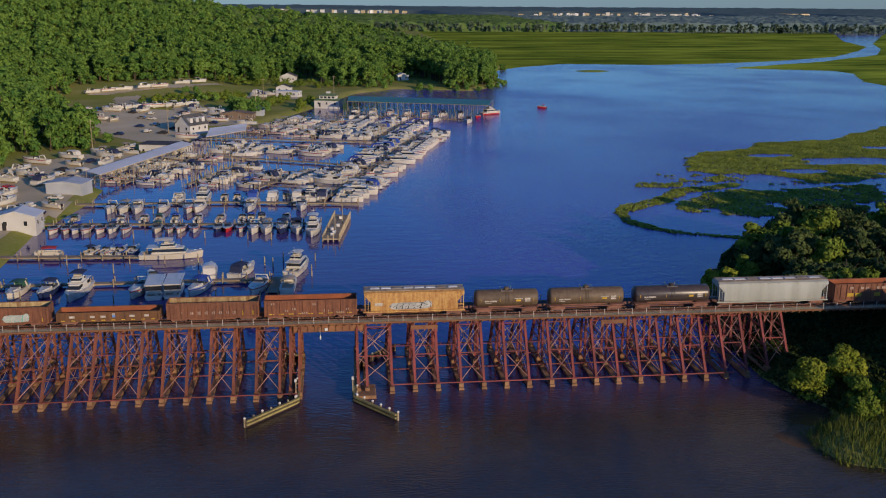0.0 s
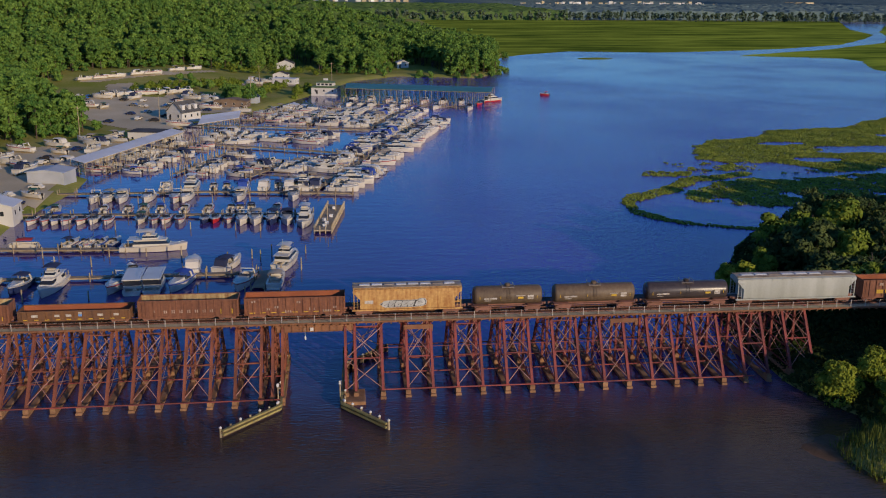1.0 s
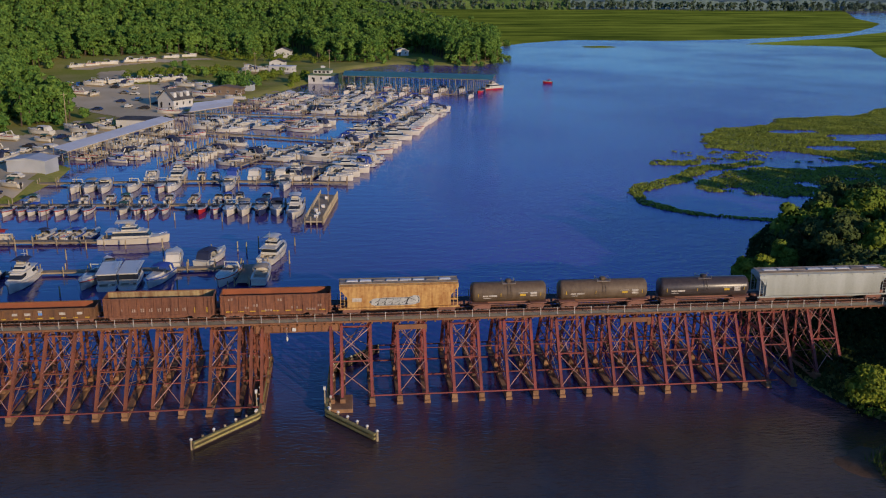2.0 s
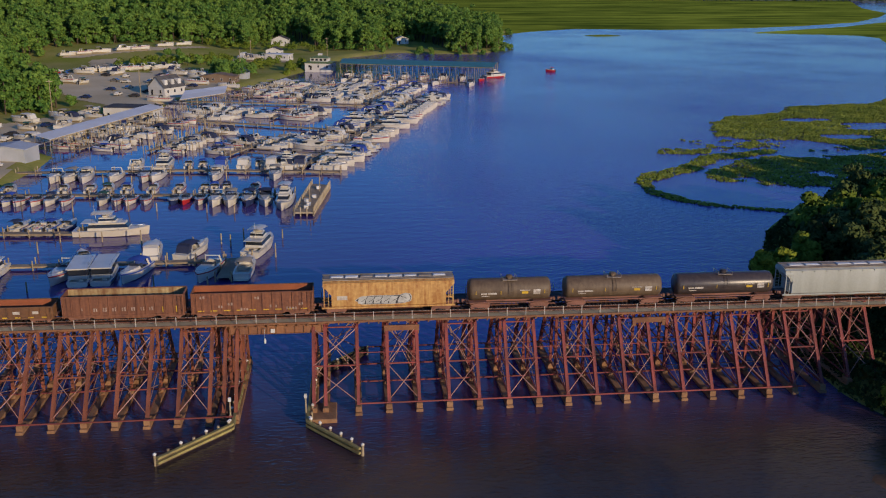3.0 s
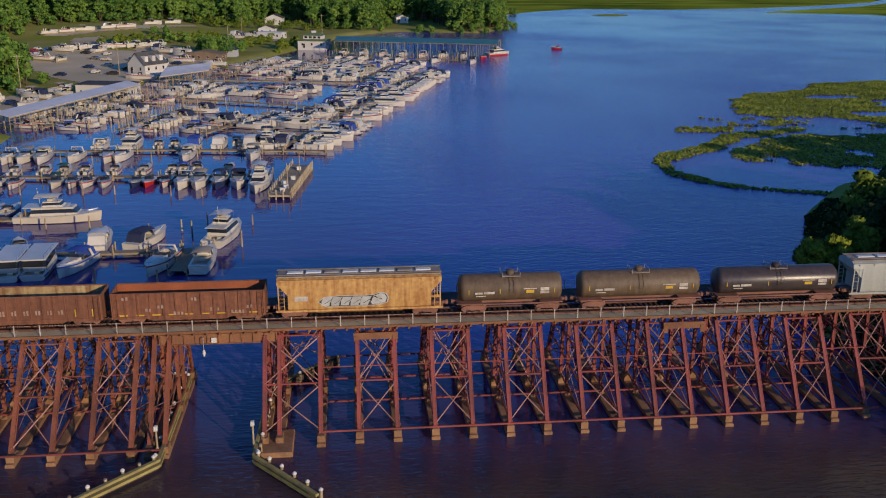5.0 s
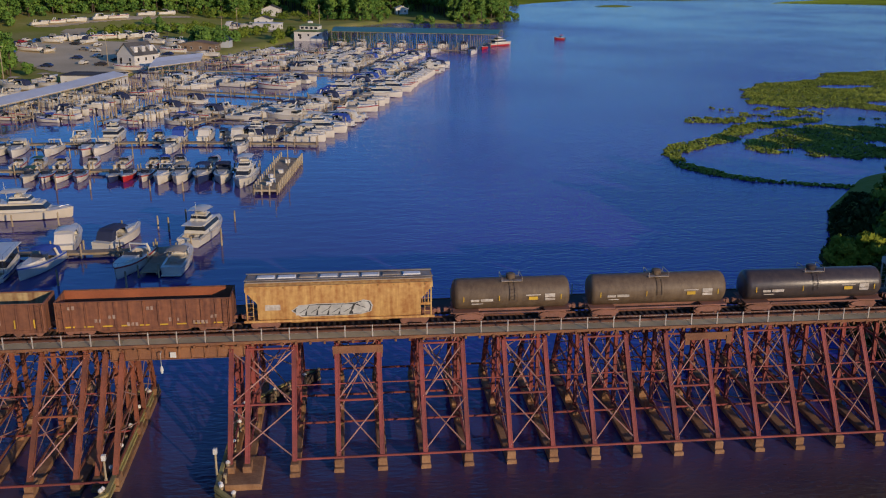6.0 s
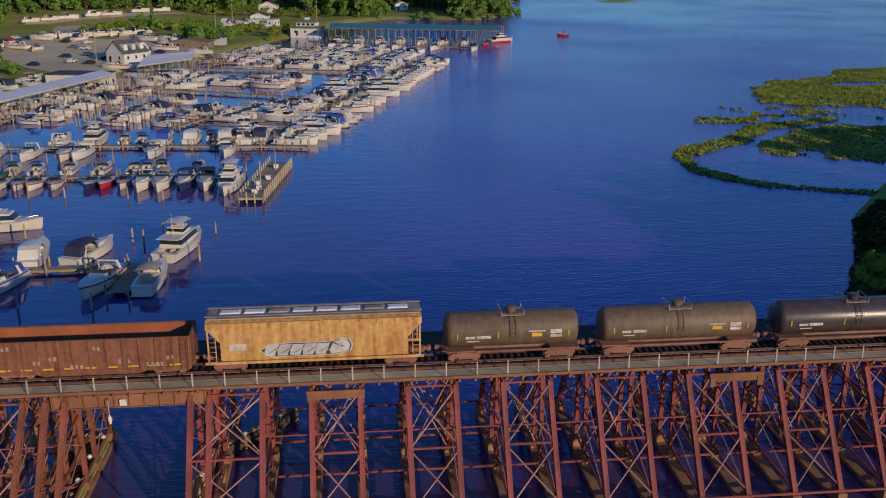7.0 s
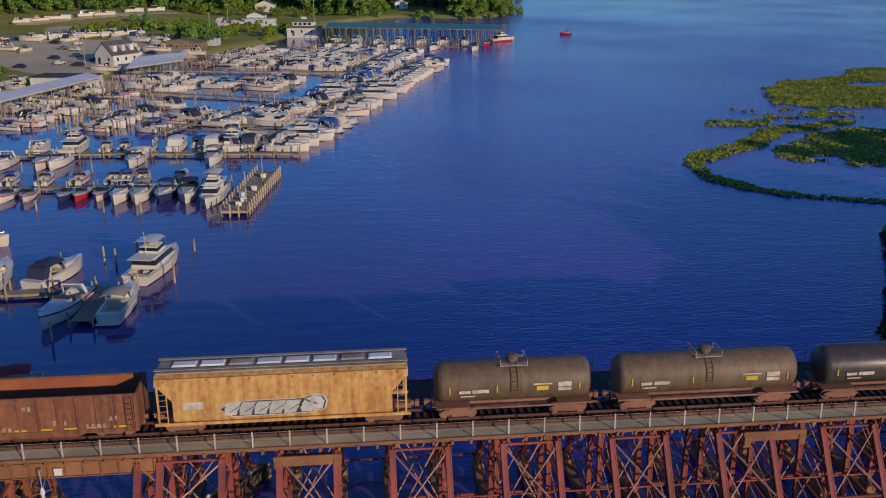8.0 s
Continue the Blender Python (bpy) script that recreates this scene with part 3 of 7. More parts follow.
def tower(xs, y0, y1=18.8, low=0.0, label="", braced=True, z0=1.05, footing=True, steel=None):
    """A steel tower: one bent at each x of xs, front feet at y0, rear feet at y1."""
    ob = thing("trestle_tower", label or "red oxide steel trestle tower with laced legs on concrete footings", "bridge tower", "trestle towers of the bridge")
    ya, yb = y0 + 0.75, y1 - 0.75
    steel = steel or M_STEEL
    for x in xs:
        if footing:
            f = Shape().box(x - 0.42, x + 0.42, y0, y1, -1.2, 0.35, 0.06)
            f.box(x - 0.36, x + 0.36, y0 + 0.25, y0 + 1.5, 0.35, z0, 0.05).box(x - 0.36, x + 0.36, y1 - 1.5, y1 - 0.25, 0.35, z0, 0.05)
            f.box(x - 0.36, x + 0.36, 7.6, 8.8, 0.35, z0, 0.05).box(x - 0.36, x + 0.36, 10.6, 11.8, 0.35, z0, 0.05)
            part("footing", f, M_FOOT, ob, "rust-stained concrete footing")
        part("leg", leg_shape((x, ya, z0), (x, 5.9, TOP)), steel, ob)
        part("leg", leg_shape((x, yb, z0), (x, 13.5, TOP), face=1), steel, ob)
        part("leg", leg_shape((x, 8.2, z0), (x, 8.5, TOP), 0.26, 0.26), steel, ob)
        part("leg", leg_shape((x, 11.2, z0), (x, 10.9, TOP), 0.26, 0.26), steel, ob)
        cap = Shape().box(x - 0.2, x + 0.2, 5.45, 13.95, TOP, TOP + 0.06).box(x - 0.05, x + 0.05, 5.5, 13.9, TOP + 0.06, TOP + 0.36)
        cap.box(x - 0.2, x + 0.2, 5.45, 13.95, TOP + 0.36, TOP + 0.42)
        part("cap_beam", cap, steel, ob)
        mid = lambda z: (ya + (5.9 - ya) * (z - z0) / (TOP - z0), yb + (13.5 - yb) * (z - z0) / (TOP - z0))
        for z in (1.25, 3.9, 6.6):
            a, b = mid(z)
            part("strut", Shape().bar((x, a, z), (x, b, z), 0.14, 0.16), steel, ob)
        for za, zb in ((1.3, 3.8), (4.0, 6.5), (6.7, 9.1)):
            a0, b0 = mid(za)
            a1, b1 = mid(zb)
            for p, q in (((x - 0.09, a0, za), (x - 0.09, 8.4, zb)), ((x + 0.09, 8.3, za), (x + 0.09, a1, zb)), ((x - 0.09, b0, za), (x - 0.09, 11, zb)), ((x + 0.09, 11.1, za), (x + 0.09, b1, zb))):
                part("sway_brace", Shape().bar(p, q, 0.06, 0.09), M_LACE, ob)
    if braced and len(xs) > 1:
        xa, xb = xs[0], xs[-1]
        for ym in (lambda z: ya + (5.9 - ya) * (z - z0) / (TOP - z0), lambda z: yb + (13.5 - yb) * (z - z0) / (TOP - z0)):
            front = ym(2.0) < 9
            o = -0.24 if front else 0.24
            part("strut", Shape().bar((xa, ym(5.1) + o * 0.4, 5.1), (xb, ym(5.1) + o * 0.4, 5.1), 0.12, 0.16), steel, ob)
            part("strut", Shape().bar((xa, ym(9.0), 9.0), (xb, ym(9.0), 9.0), 0.12, 0.14), steel, ob)
            for za, zb in ((1.4, 5.0), (5.2, 8.95)):
                part("brace", Shape().bar((xa, ym(za) + o, za), (xb, ym(zb) + o, zb), 0.05, 0.11), M_LACE, ob)
                part("brace", Shape().bar((xb, ym(za) + o * 0.7, za), (xa, ym(zb) + o * 0.7, zb), 0.05, 0.11), M_LACE, ob)
        for y in (8.35, 11.05):
            part("brace", Shape().bar((xa, y, 1.4), (xb, y, 8.9), 0.05, 0.09).bar((xb, y + 0.08, 1.4), (xa, y + 0.08, 8.9), 0.05, 0.09), M_LACE, ob)
    return ob


first = tower((S, 2 * S), 0.0)
for k in range(2, 8):
    copy_thing(first, pose(2 * S * (k - 1), 0, 0))
copy_thing(first, pose(2 * S * 7, 0.6, 0))
copy_thing(first, pose(2 * S * 8, 0.9, 0.5))
tower((-5.3, -3.9, 0.0), -0.4, label="red steel trestle tower beside the navigation opening")
left = tower((-21.0, -17.4), -1.6, label="rust-red steel trestle tower on long concrete footings", steel=M_RUSTY)
for k in range(1, 13):
    copy_thing(left, pose(-7.04 * k, -0.1 * min(k, 6), 0))
tower((-14.4, -15.8), -1.2, 17.0, label="rust-red end bent of the trestle at the opening", braced=False, steel=M_RUSTY)

# low rails along the feet of the towers
for xa, xb, ya, yb in ((0.0, 56.0, 0.55, 18.3), (-104.0, -14.6, -1.6, 18.3)):
    st = thing("base_strut", "long red steel strut tying the trestle feet together", "strut")
    for y in (ya, 6.9, 12.4, yb):
        part("bar", Shape().bar((xa, y, 1.15), (xb, y, 1.15), 0.13, 0.16), M_STEEL, st)
    for y in (4.2, 15.2):
        part("bar", Shape().bar((xa, y, 6.2), (xb, y, 6.2), 0.07, 0.09), M_STEEL, st)

# deck
X0, X1 = -112.0, 166.0
deck = thing("bridge_deck", "railway bridge deck with grey walkway and timber sleepers", "bridge deck")
for y in (5.75, 7.65, 9.15, 13.65):
    part("stringer", Shape().box(X0, X1, y - 0.16, y + 0.16, TOP + 0.42, TOP + 0.46).box(X0, X1, y - 0.03, y + 0.03, TOP + 0.46, DECK - 0.26).box(X0, X1, y - 0.16, y + 0.16, DECK - 0.26, DECK - 0.22), M_GIRDER, deck)
edge = Shape()
x = X0
while x < X1:
    edge.box(x - 0.09, x + 0.09, 5.12, 5.7, DECK - 0.42, DECK - 0.12, 0.02)
    x += 1.22
tagged(part("bracket", edge, M_GIRDER, deck, "row of rusty brackets under the walkway edge"), kind="stuff")
part("edge_beam", Shape().box(X0, X1, 5.22, 5.34, DECK - 0.2, DECK + 0.04), M_GIRDER, deck)
part("edge_beam", Shape().box(X0, X1, 14.06, 14.18, DECK - 0.2, DECK + 0.04), M_GIRDER, deck)
part("curb_timber", Shape().box(X0, X1, 6.70, 6.90, DECK, DECK + 0.22, 0.02), M_RAIL, deck, "rust-brown guard timber")
part("curb_timber", Shape().box(X0, X1, 10.1, 10.3, DECK, DECK + 0.24, 0.02), M_RAIL, deck)
part("far_planking", Shape().box(X0, X1, 10.32, 14.04, DECK - 0.1, DECK - 0.005), M_TIE, deck)
for y in (YT - 0.75, YT + 0.75):
    prof = [(-0.07, 0.06), (0.07, 0.06), (0.07, 0.08), (0.012, 0.1), (0.012, 0.18), (0.036, 0.19), (0.036, 0.23), (-0.036, 0.23), (-0.036, 0.19), (-0.012, 0.18), (-0.012, 0.1), (-0.07, 0.08)]
    part("rail", Shape().loft([[(x, y + a, DECK + b) for a, b in prof] for x in (X0, X1)]), M_RAIL, deck)
RAIL = DECK + 0.23

# plate girder over the navigation opening
for y in (5.62, 13.78):
    g = thing("plate_girder", "ochre riveted plate girder over the navigation opening", "girder")
    s = Shape().box(-15.4, -4.1, y - 0.02, y + 0.02, 8.55, TOP + 0.38).box(-15.4, -4.1, y - 0.17, y + 0.17, 8.5, 8.55).box(-15.4, -4.1, y - 0.17, y + 0.17, TOP + 0.38, TOP + 0.419)
    part("web", s, M_GIRDER, g)
    for k in range(11):
        x = -15.2 + k * 1.1
        part("stiffener", Shape().box(x - 0.04, x + 0.04, y - 0.15, y + 0.15, 8.55, TOP + 0.38), M_GIRDER, g)
for xa in (S, S * 9.55):
    g = thing("cap_girder", "ochre-brown box girder on top of a trestle tower", "girder")
    part("web", Shape().box(xa - 0.35, xa + S + 0.35, 5.28, 5.44, 8.5, TOP + 0.05, 0.02), M_GIRDER, g)
    part("seat", Shape().box(xa - 0.3, xa + 0.15, 5.22, 5.27, 8.1, 8.9, 0.01), M_GIRDER, g)
    part("seat", Shape().box(xa + S - 0.15, xa + S + 0.3, 5.22, 5.27, 8.1, 8.9, 0.01), M_GIRDER, g)

# hanging navigation light and notice board
nav = thing("navigation_light", "white navigation lantern hanging under the span", "lantern")
part("bracket", Shape().bar((-11.1, 5.3, 9.3), (-11.1, 4.9, 9.3), 0.08, 0.08).bar((-11.1, 4.92, 9.35), (-11.1, 4.92, 8.1), 0.05, 0.05), M_POST, nav)
part("lantern", Shape().tube((-11.1, 4.92, 7.75), (-11.1, 4.92, 8.05), 0.16, 0.12, 10).tube((-11.1, 4.92, 8.05), (-11.1, 4.92, 8.2), 0.12, 0.03, 10), M_CAP, nav)
part("lens", Shape().tube((-11.1, 4.92, 7.5), (-11.1, 4.92, 7.75), 0.09, 0.13, 10), M_CAP, nav)
board = thing("clearance_board", "small white board on the girder of the opening", "sign")
part("panel", Shape().box(-10.4, -9.9, 5.36, 5.4, 8.7, 9.2), M_CAP, board)

# handrails: separate posts with thin wires
for y, top, x0 in ((5.38, 1.12, -111.2), (13.98, 1.12, -110.6)):
    hr = thing("handrail", "pale galvanised handrail posts with thin wires", "handrail")
    ps = Shape().box(-0.045, 0.045, -0.045, 0.045, DECK - 0.15, DECK + top, 0.01)
    me = None
    x = x0
    while x < X1 - 1:
        if me is None:
            ob = part("post", ps, M_POST, hr)
            me = ob.data
        else:
            ob = new("post", me)
            ob.parent = hr
        ob.location = (x, y, 0)
        x += 2.36
    for z in (0.55, 1.05):
        part("wire", Shape().bar((X0, y, DECK + z), (X1, y, DECK + z), 0.012, 0.012), M_POST, hr)


# ---- timber fenders round the opening ----
def fender(pts, label):
    ob = thing("timber_fender", label, "fender")
    for (xa, ya), (xb, yb) in zip(pts, pts[1:]):
        for z, o, m in ((0.45, 0, M_YELLOW), (1.0, 0.05, M_YELLOW)):
            part("waler", Shape().bar((xa, ya, z), (xb, yb, z), 0.34, 0.26), m, ob, "moss-yellow timber waler")
        ln = math.hypot(xb - xa, yb - ya)
        n = max(2, int(ln / 1.7))
        dx, dy = (xb - xa) / ln, (yb - ya) / ln
        part("plank_wall", Shape().bar((xa + dy * 0.3, ya - dx * 0.3, 0.35), (xb + dy * 0.3, yb - dx * 0.3, 0.35), 0.3, 1.3), M_TIE, ob)
        for k in range(n + 1):
            t = k / n
            x, y = xa + (xb - xa) * t + dy * 0.42, ya + (yb - ya) * t - dx * 0.42
            pl = part("fender_post", Shape().tube((x, y, -2.4), (x, y, 1.3), 0.17, 0.15, 8), M_PILE, ob)
            if k % 2 == 0 or ln < 10:
                part("pile_cap", Shape().tube((x, y, 1.3), (x, y, 1.42), 0.2, 0.2, 8).tube((x, y, 1.42), (x, y, 1.55), 0.2, 0.05, 8), M_CAP, pl, "white cone cap")
    return ob


fender([(-17.2, 15.6), (-14.4, 14.8), (-14.5, -3.2), (-21.6, -10.6)], "weathered timber fender with yellow walers and white-capped piles")
fender([(-0.1, -10.4), (-6.0, -3.3), (-5.6, 11.0), (1.2, 18.6)], "weathered timber fender with white-capped piles at the opening")
for x, y in ((-6.2, -1.2), (-14.9, -1.4)):
    p = thing("pile_gauge", "white-topped post at the corner of the opening", "post")
    part("pole", Shape().tube((x, y, -2), (x, y, 3.0), 0.1, 0.09, 8), M_PILE, p)
    part("cap", Shape().box(x - 0.16, x + 0.16, y - 0.16, y + 0.16, 3.0, 3.5, 0.03), M_CAP, p)
plat = thing("bridge_pier", "rusty ochre pier base at the opening", "pier")
part("slab", Shape().box(-6.0, -2.6, -2.0, 2.6, -1.5, 0.5, 0.08), M_FOOT, plat)


# ---- train ----
M_RUST = material("rust_brown_paint", (0.29, 0.112, 0.055), (0.13, 0.050, 0.032), 0.8, scale=1.0, fine=3, streak=2.2)
M_BROWN = material("oxide_brown_paint", (0.27, 0.108, 0.056), (0.14, 0.055, 0.034), 0.8, scale=1.0, fine=3, streak=2.2)
M_LOWG = material("patchy_brown_paint", (0.22, 0.10, 0.04), (0.12, 0.06, 0.035), 0.8, scale=0.9, fine=4, streak=2.2)
M_ORANGE = material("orange_rust_lining", (0.42, 0.13, 0.055), (0.28, 0.085, 0.04), 0.9, scale=0.4)
M_PALE = material("worn_pale_lining", (0.52, 0.40, 0.20), (0.22, 0.11, 0.05), 0.9, scale=0.8, fine=2.5, streak=2.2)
M_FLOOR = material("black_floor", (0.018, 0.016, 0.015), (0.04, 0.03, 0.025), 0.95)
M_YHOP = material("rusty_yellow_paint", (0.62, 0.38, 0.13), (0.36, 0.15, 0.045), 0.8, scale=1.0, fine=3, streak=2.2)
M_WHOP = material("grimy_white_paint", (0.43, 0.45, 0.41), (0.32, 0.33, 0.29), 0.65, scale=0.3, streak=2.2)
M_GHOP = material("pale_grey_paint", (0.46, 0.45, 0.40), (0.36, 0.35, 0.31), 0.7, scale=0.3, streak=2.2)
M_TANKB = material("black_tank_paint", (0.042, 0.034, 0.036), (0.075, 0.058, 0.052), 0.32, scale=1.0, streak=2.2)
M_TANKG = material("olive_brown_tank_paint", (0.165, 0.115, 0.07), (0.10, 0.065, 0.04), 0.6, scale=1.0, streak=2.2)
M_ROOFG = material("grimy_roof_steel", (0.42, 0.36, 0.29), (0.26, 0.20, 0.15), 0.8, scale=0.8)
M_TRUCK = material("brown_truck_steel", (0.32, 0.145, 0.105), (0.17, 0.08, 0.055), 0.85)
M_MARKY = material("yellow_marking", (0.65, 0.42, 0.03), (0.5, 0.3, 0.03), 0.7)
M_MARKW = material("white_marking", (0.62, 0.58, 0.52), (0.36, 0.30, 0.24), 0.8, scale=2.5, fine=9)
M_FADE = material("faded_lettering", (0.46, 0.34, 0.27), (0.24, 0.14, 0.10), 0.85, scale=1.5, fine=6)
M_MARKB = material("blue_marking", (0.10, 0.25, 0.60), (0.16, 0.32, 0.62), 0.7)
M_SPRAY = material("grey_spray_paint", (0.50, 0.50, 0.47), (0.38, 0.38, 0.36), 0.7, scale=1.5)
M_MINT = material("mint_spray_paint", (0.16, 0.50, 0.40), (0.12, 0.40, 0.33), 0.7)
M_INK = material("black_spray_paint", (0.03, 0.03, 0.03), (0.05, 0.05, 0.05), 0.7)
YF = YT - 1.58      # near face of the cars


def truck(parent, x):
    """A two-axle truck with side frames, springs and four wheels."""
    s = Shape()
    for y in (YT - 1.0, YT + 1.0):
        pts = [(x - 1.25, 0.52), (x - 0.95, 0.68), (x - 0.35, 0.78), (x + 0.35, 0.78), (x + 0.95, 0.68), (x + 1.25, 0.52), (x + 1.1, 0.38), (x + 0.45, 0.22), (x - 0.45, 0.22), (x - 1.1, 0.38)]
        n = len(pts)
        s.add([(a, y - 0.07, RAIL + b) for a, b in pts] + [(a, y + 0.07, RAIL + b) for a, b in pts],
              [tuple(range(n)), tuple(range(n, 2 * n))[::-1]] + [(i, n + i, n + (i + 1) % n, (i + 1) % n) for i in range(n)])
    s.box(x - 0.22, x + 0.22, YT - 1.05, YT + 1.05, RAIL + 0.45, RAIL + 0.8, 0.03)
    t = part("truck", s, M_TRUCK, parent, "rusty two-axle truck")
    for dx in (-0.88, 0.88):
        for y in (YT - 0.75, YT + 0.75):
            part("wheel", Shape().tube((x + dx, y - 0.06, RAIL + 0.42), (x + dx, y + 0.06, RAIL + 0.42), 0.42, 0.42, 18), M_TRUCK, t)
    return t


def coupling(parent, x, d):
    s = Shape().box(min(x, x + d * 0.55), max(x, x + d * 0.55), YT - 0.12, YT + 0.12, RAIL + 0.72, RAIL + 1.02, 0.03)
    part("coupler", s.box(x + d * 0.5 - 0.14, x + d * 0.5 + 0.14, YT - 0.2, YT + 0.2, RAIL + 0.66, RAIL + 1.08, 0.04), M_TRUCK, parent)


def patch(parent, x, z, w, h, mat, label="", y=None, name="marking"):
    """A thin painted panel on the near side."""
    y = YF if y is None else y
    return part(name, Shape().box(x - w / 2, x + w / 2, y - 0.012, y - 0.004, z - h / 2, z + h / 2), mat, parent, label)


def writing(parent, x, z, n, w, h, mat, y=None, seed=1):
    """A row of plain bars in place of lettering."""
    r = np.random.default_rng(seed)
    y = YF if y is None else y
    s = Shape()
    for k in range(n):
        if r.random() < 0.85:
            s.box(x + k * w, x + k * w + w * r.uniform(0.45, 0.75), y - 0.010, y - 0.004, z - h / 2, z + h / 2 * r.uniform(0.6, 1))
    tagged(part("lettering", s, mat, parent, "faded unreadable lettering"), kind="stuff")


def spray(parent, x0, x1, z0, z1, mat, edge, seed, y=None):
    """A spray-painted emblem as plain shapes: a pale rim, a dark ground, leaning angular blocks and loose loops at the end."""
    r = np.random.default_rng(seed)
    y = YF if y is None else y
    w, h = x1 - x0, z1 - z0
    put = lambda u, v: (x0 + w * u, z0 + h * v)

    def plate(name, pts, depth, material, label):
        part(name, Shape().add([(a, y - depth, b) for a, b in pts], [tuple(range(len(pts)))]), material, parent, label)

    rim = [(-0.02, 0.45), (0.08, 0.90), (0.30, 1.00), (0.66, 0.98), (0.78, 1.02), (0.88, 1.22), (0.97, 1.12), (1.0, 0.72), (0.98, 0.22), (0.86, 0.02), (0.68, -0.05), (0.10, -0.06)]
    cx, cz = 0.5, 0.48
    plate("spray_rim", [put(u, v) for u, v in rim], 0.006, mat, "pale rim of spray paint")
    plate("spray_ground", [put(cx + (u - cx) * 0.97, cz + (v - cz) * 0.89) for u, v in rim], 0.010, edge, "dark ground of spray paint")
    n = 5
    for k in range(n):
        a, b = 0.035 + 0.138 * k, 0.035 + 0.138 * (k + 1) - 0.006
        lean = 0.035
        top, foot = r.uniform(0.86, 0.91), r.uniform(0.03, 0.06)
        notch = r.uniform(0.3, 0.6)
        pts = [(a, foot), (b - 0.02, foot), (b - 0.02 + lean * 0.3, notch * 0.6), (b + lean * 0.4, notch), (b - 0.015 + lean * 0.6, notch + 0.08), (b + lean, top), (a + lean, top), (a + lean * 0.5 - 0.012, 0.5)]
        plate("spray_paint", [put(u, v) for u, v in pts], 0.013, mat, "angular pale block of spray paint")
        part("spray_line", Shape().bar((*put(a + 0.045, foot + 0.18)[:1], y - 0.018, put(0, foot + 0.18)[1]), (put(b - 0.03 + lean, 0)[0], y - 0.018, put(0, top - 0.3)[1]), 0.006, 0.045), edge, parent)
    plate("spray_paint", [put(u, v) for u, v in ((0.75, 0.08), (0.84, 0.1), (0.95, 0.26), (0.97, 0.7), (0.94, 1.02), (0.88, 1.1), (0.79, 0.92), (0.76, 0.6))], 0.013, mat, "pale block of spray paint")
    for k in range(9):
        u, v = 0.76 + 0.2 * r.random(), 0.15 + 0.85 * r.random()
        q = [put(u + 0.028 * math.cos(0.785 * m) * r.uniform(0.7, 1.2), v + 0.16 * math.sin(0.785 * m) * r.uniform(0.7, 1.2)) for m in range(8)]
        plate("spray_paint", q[:4] if k % 2 else q, 0.016 + 0.001 * k, edge if k % 2 else mat, "small loop of spray paint")


def ribs(parent, x0, x1, n, z0, z1, mat):
    me = None
    for k in range(n + 1):
        x = x0 + (x1 - x0) * k / n
        for y, d in ((YF, -0.11), (2 * YT - YF, 0.11)):
            ob = part("rib", Shape().box(-0.06, 0.06, -0.055, 0.055, z0, z1, 0.012), mat, parent) if me is None else new("rib", me)
            if me is None:
                me = ob.data
            ob.parent = parent
            ob.location = (x, y + d / 2, 0)


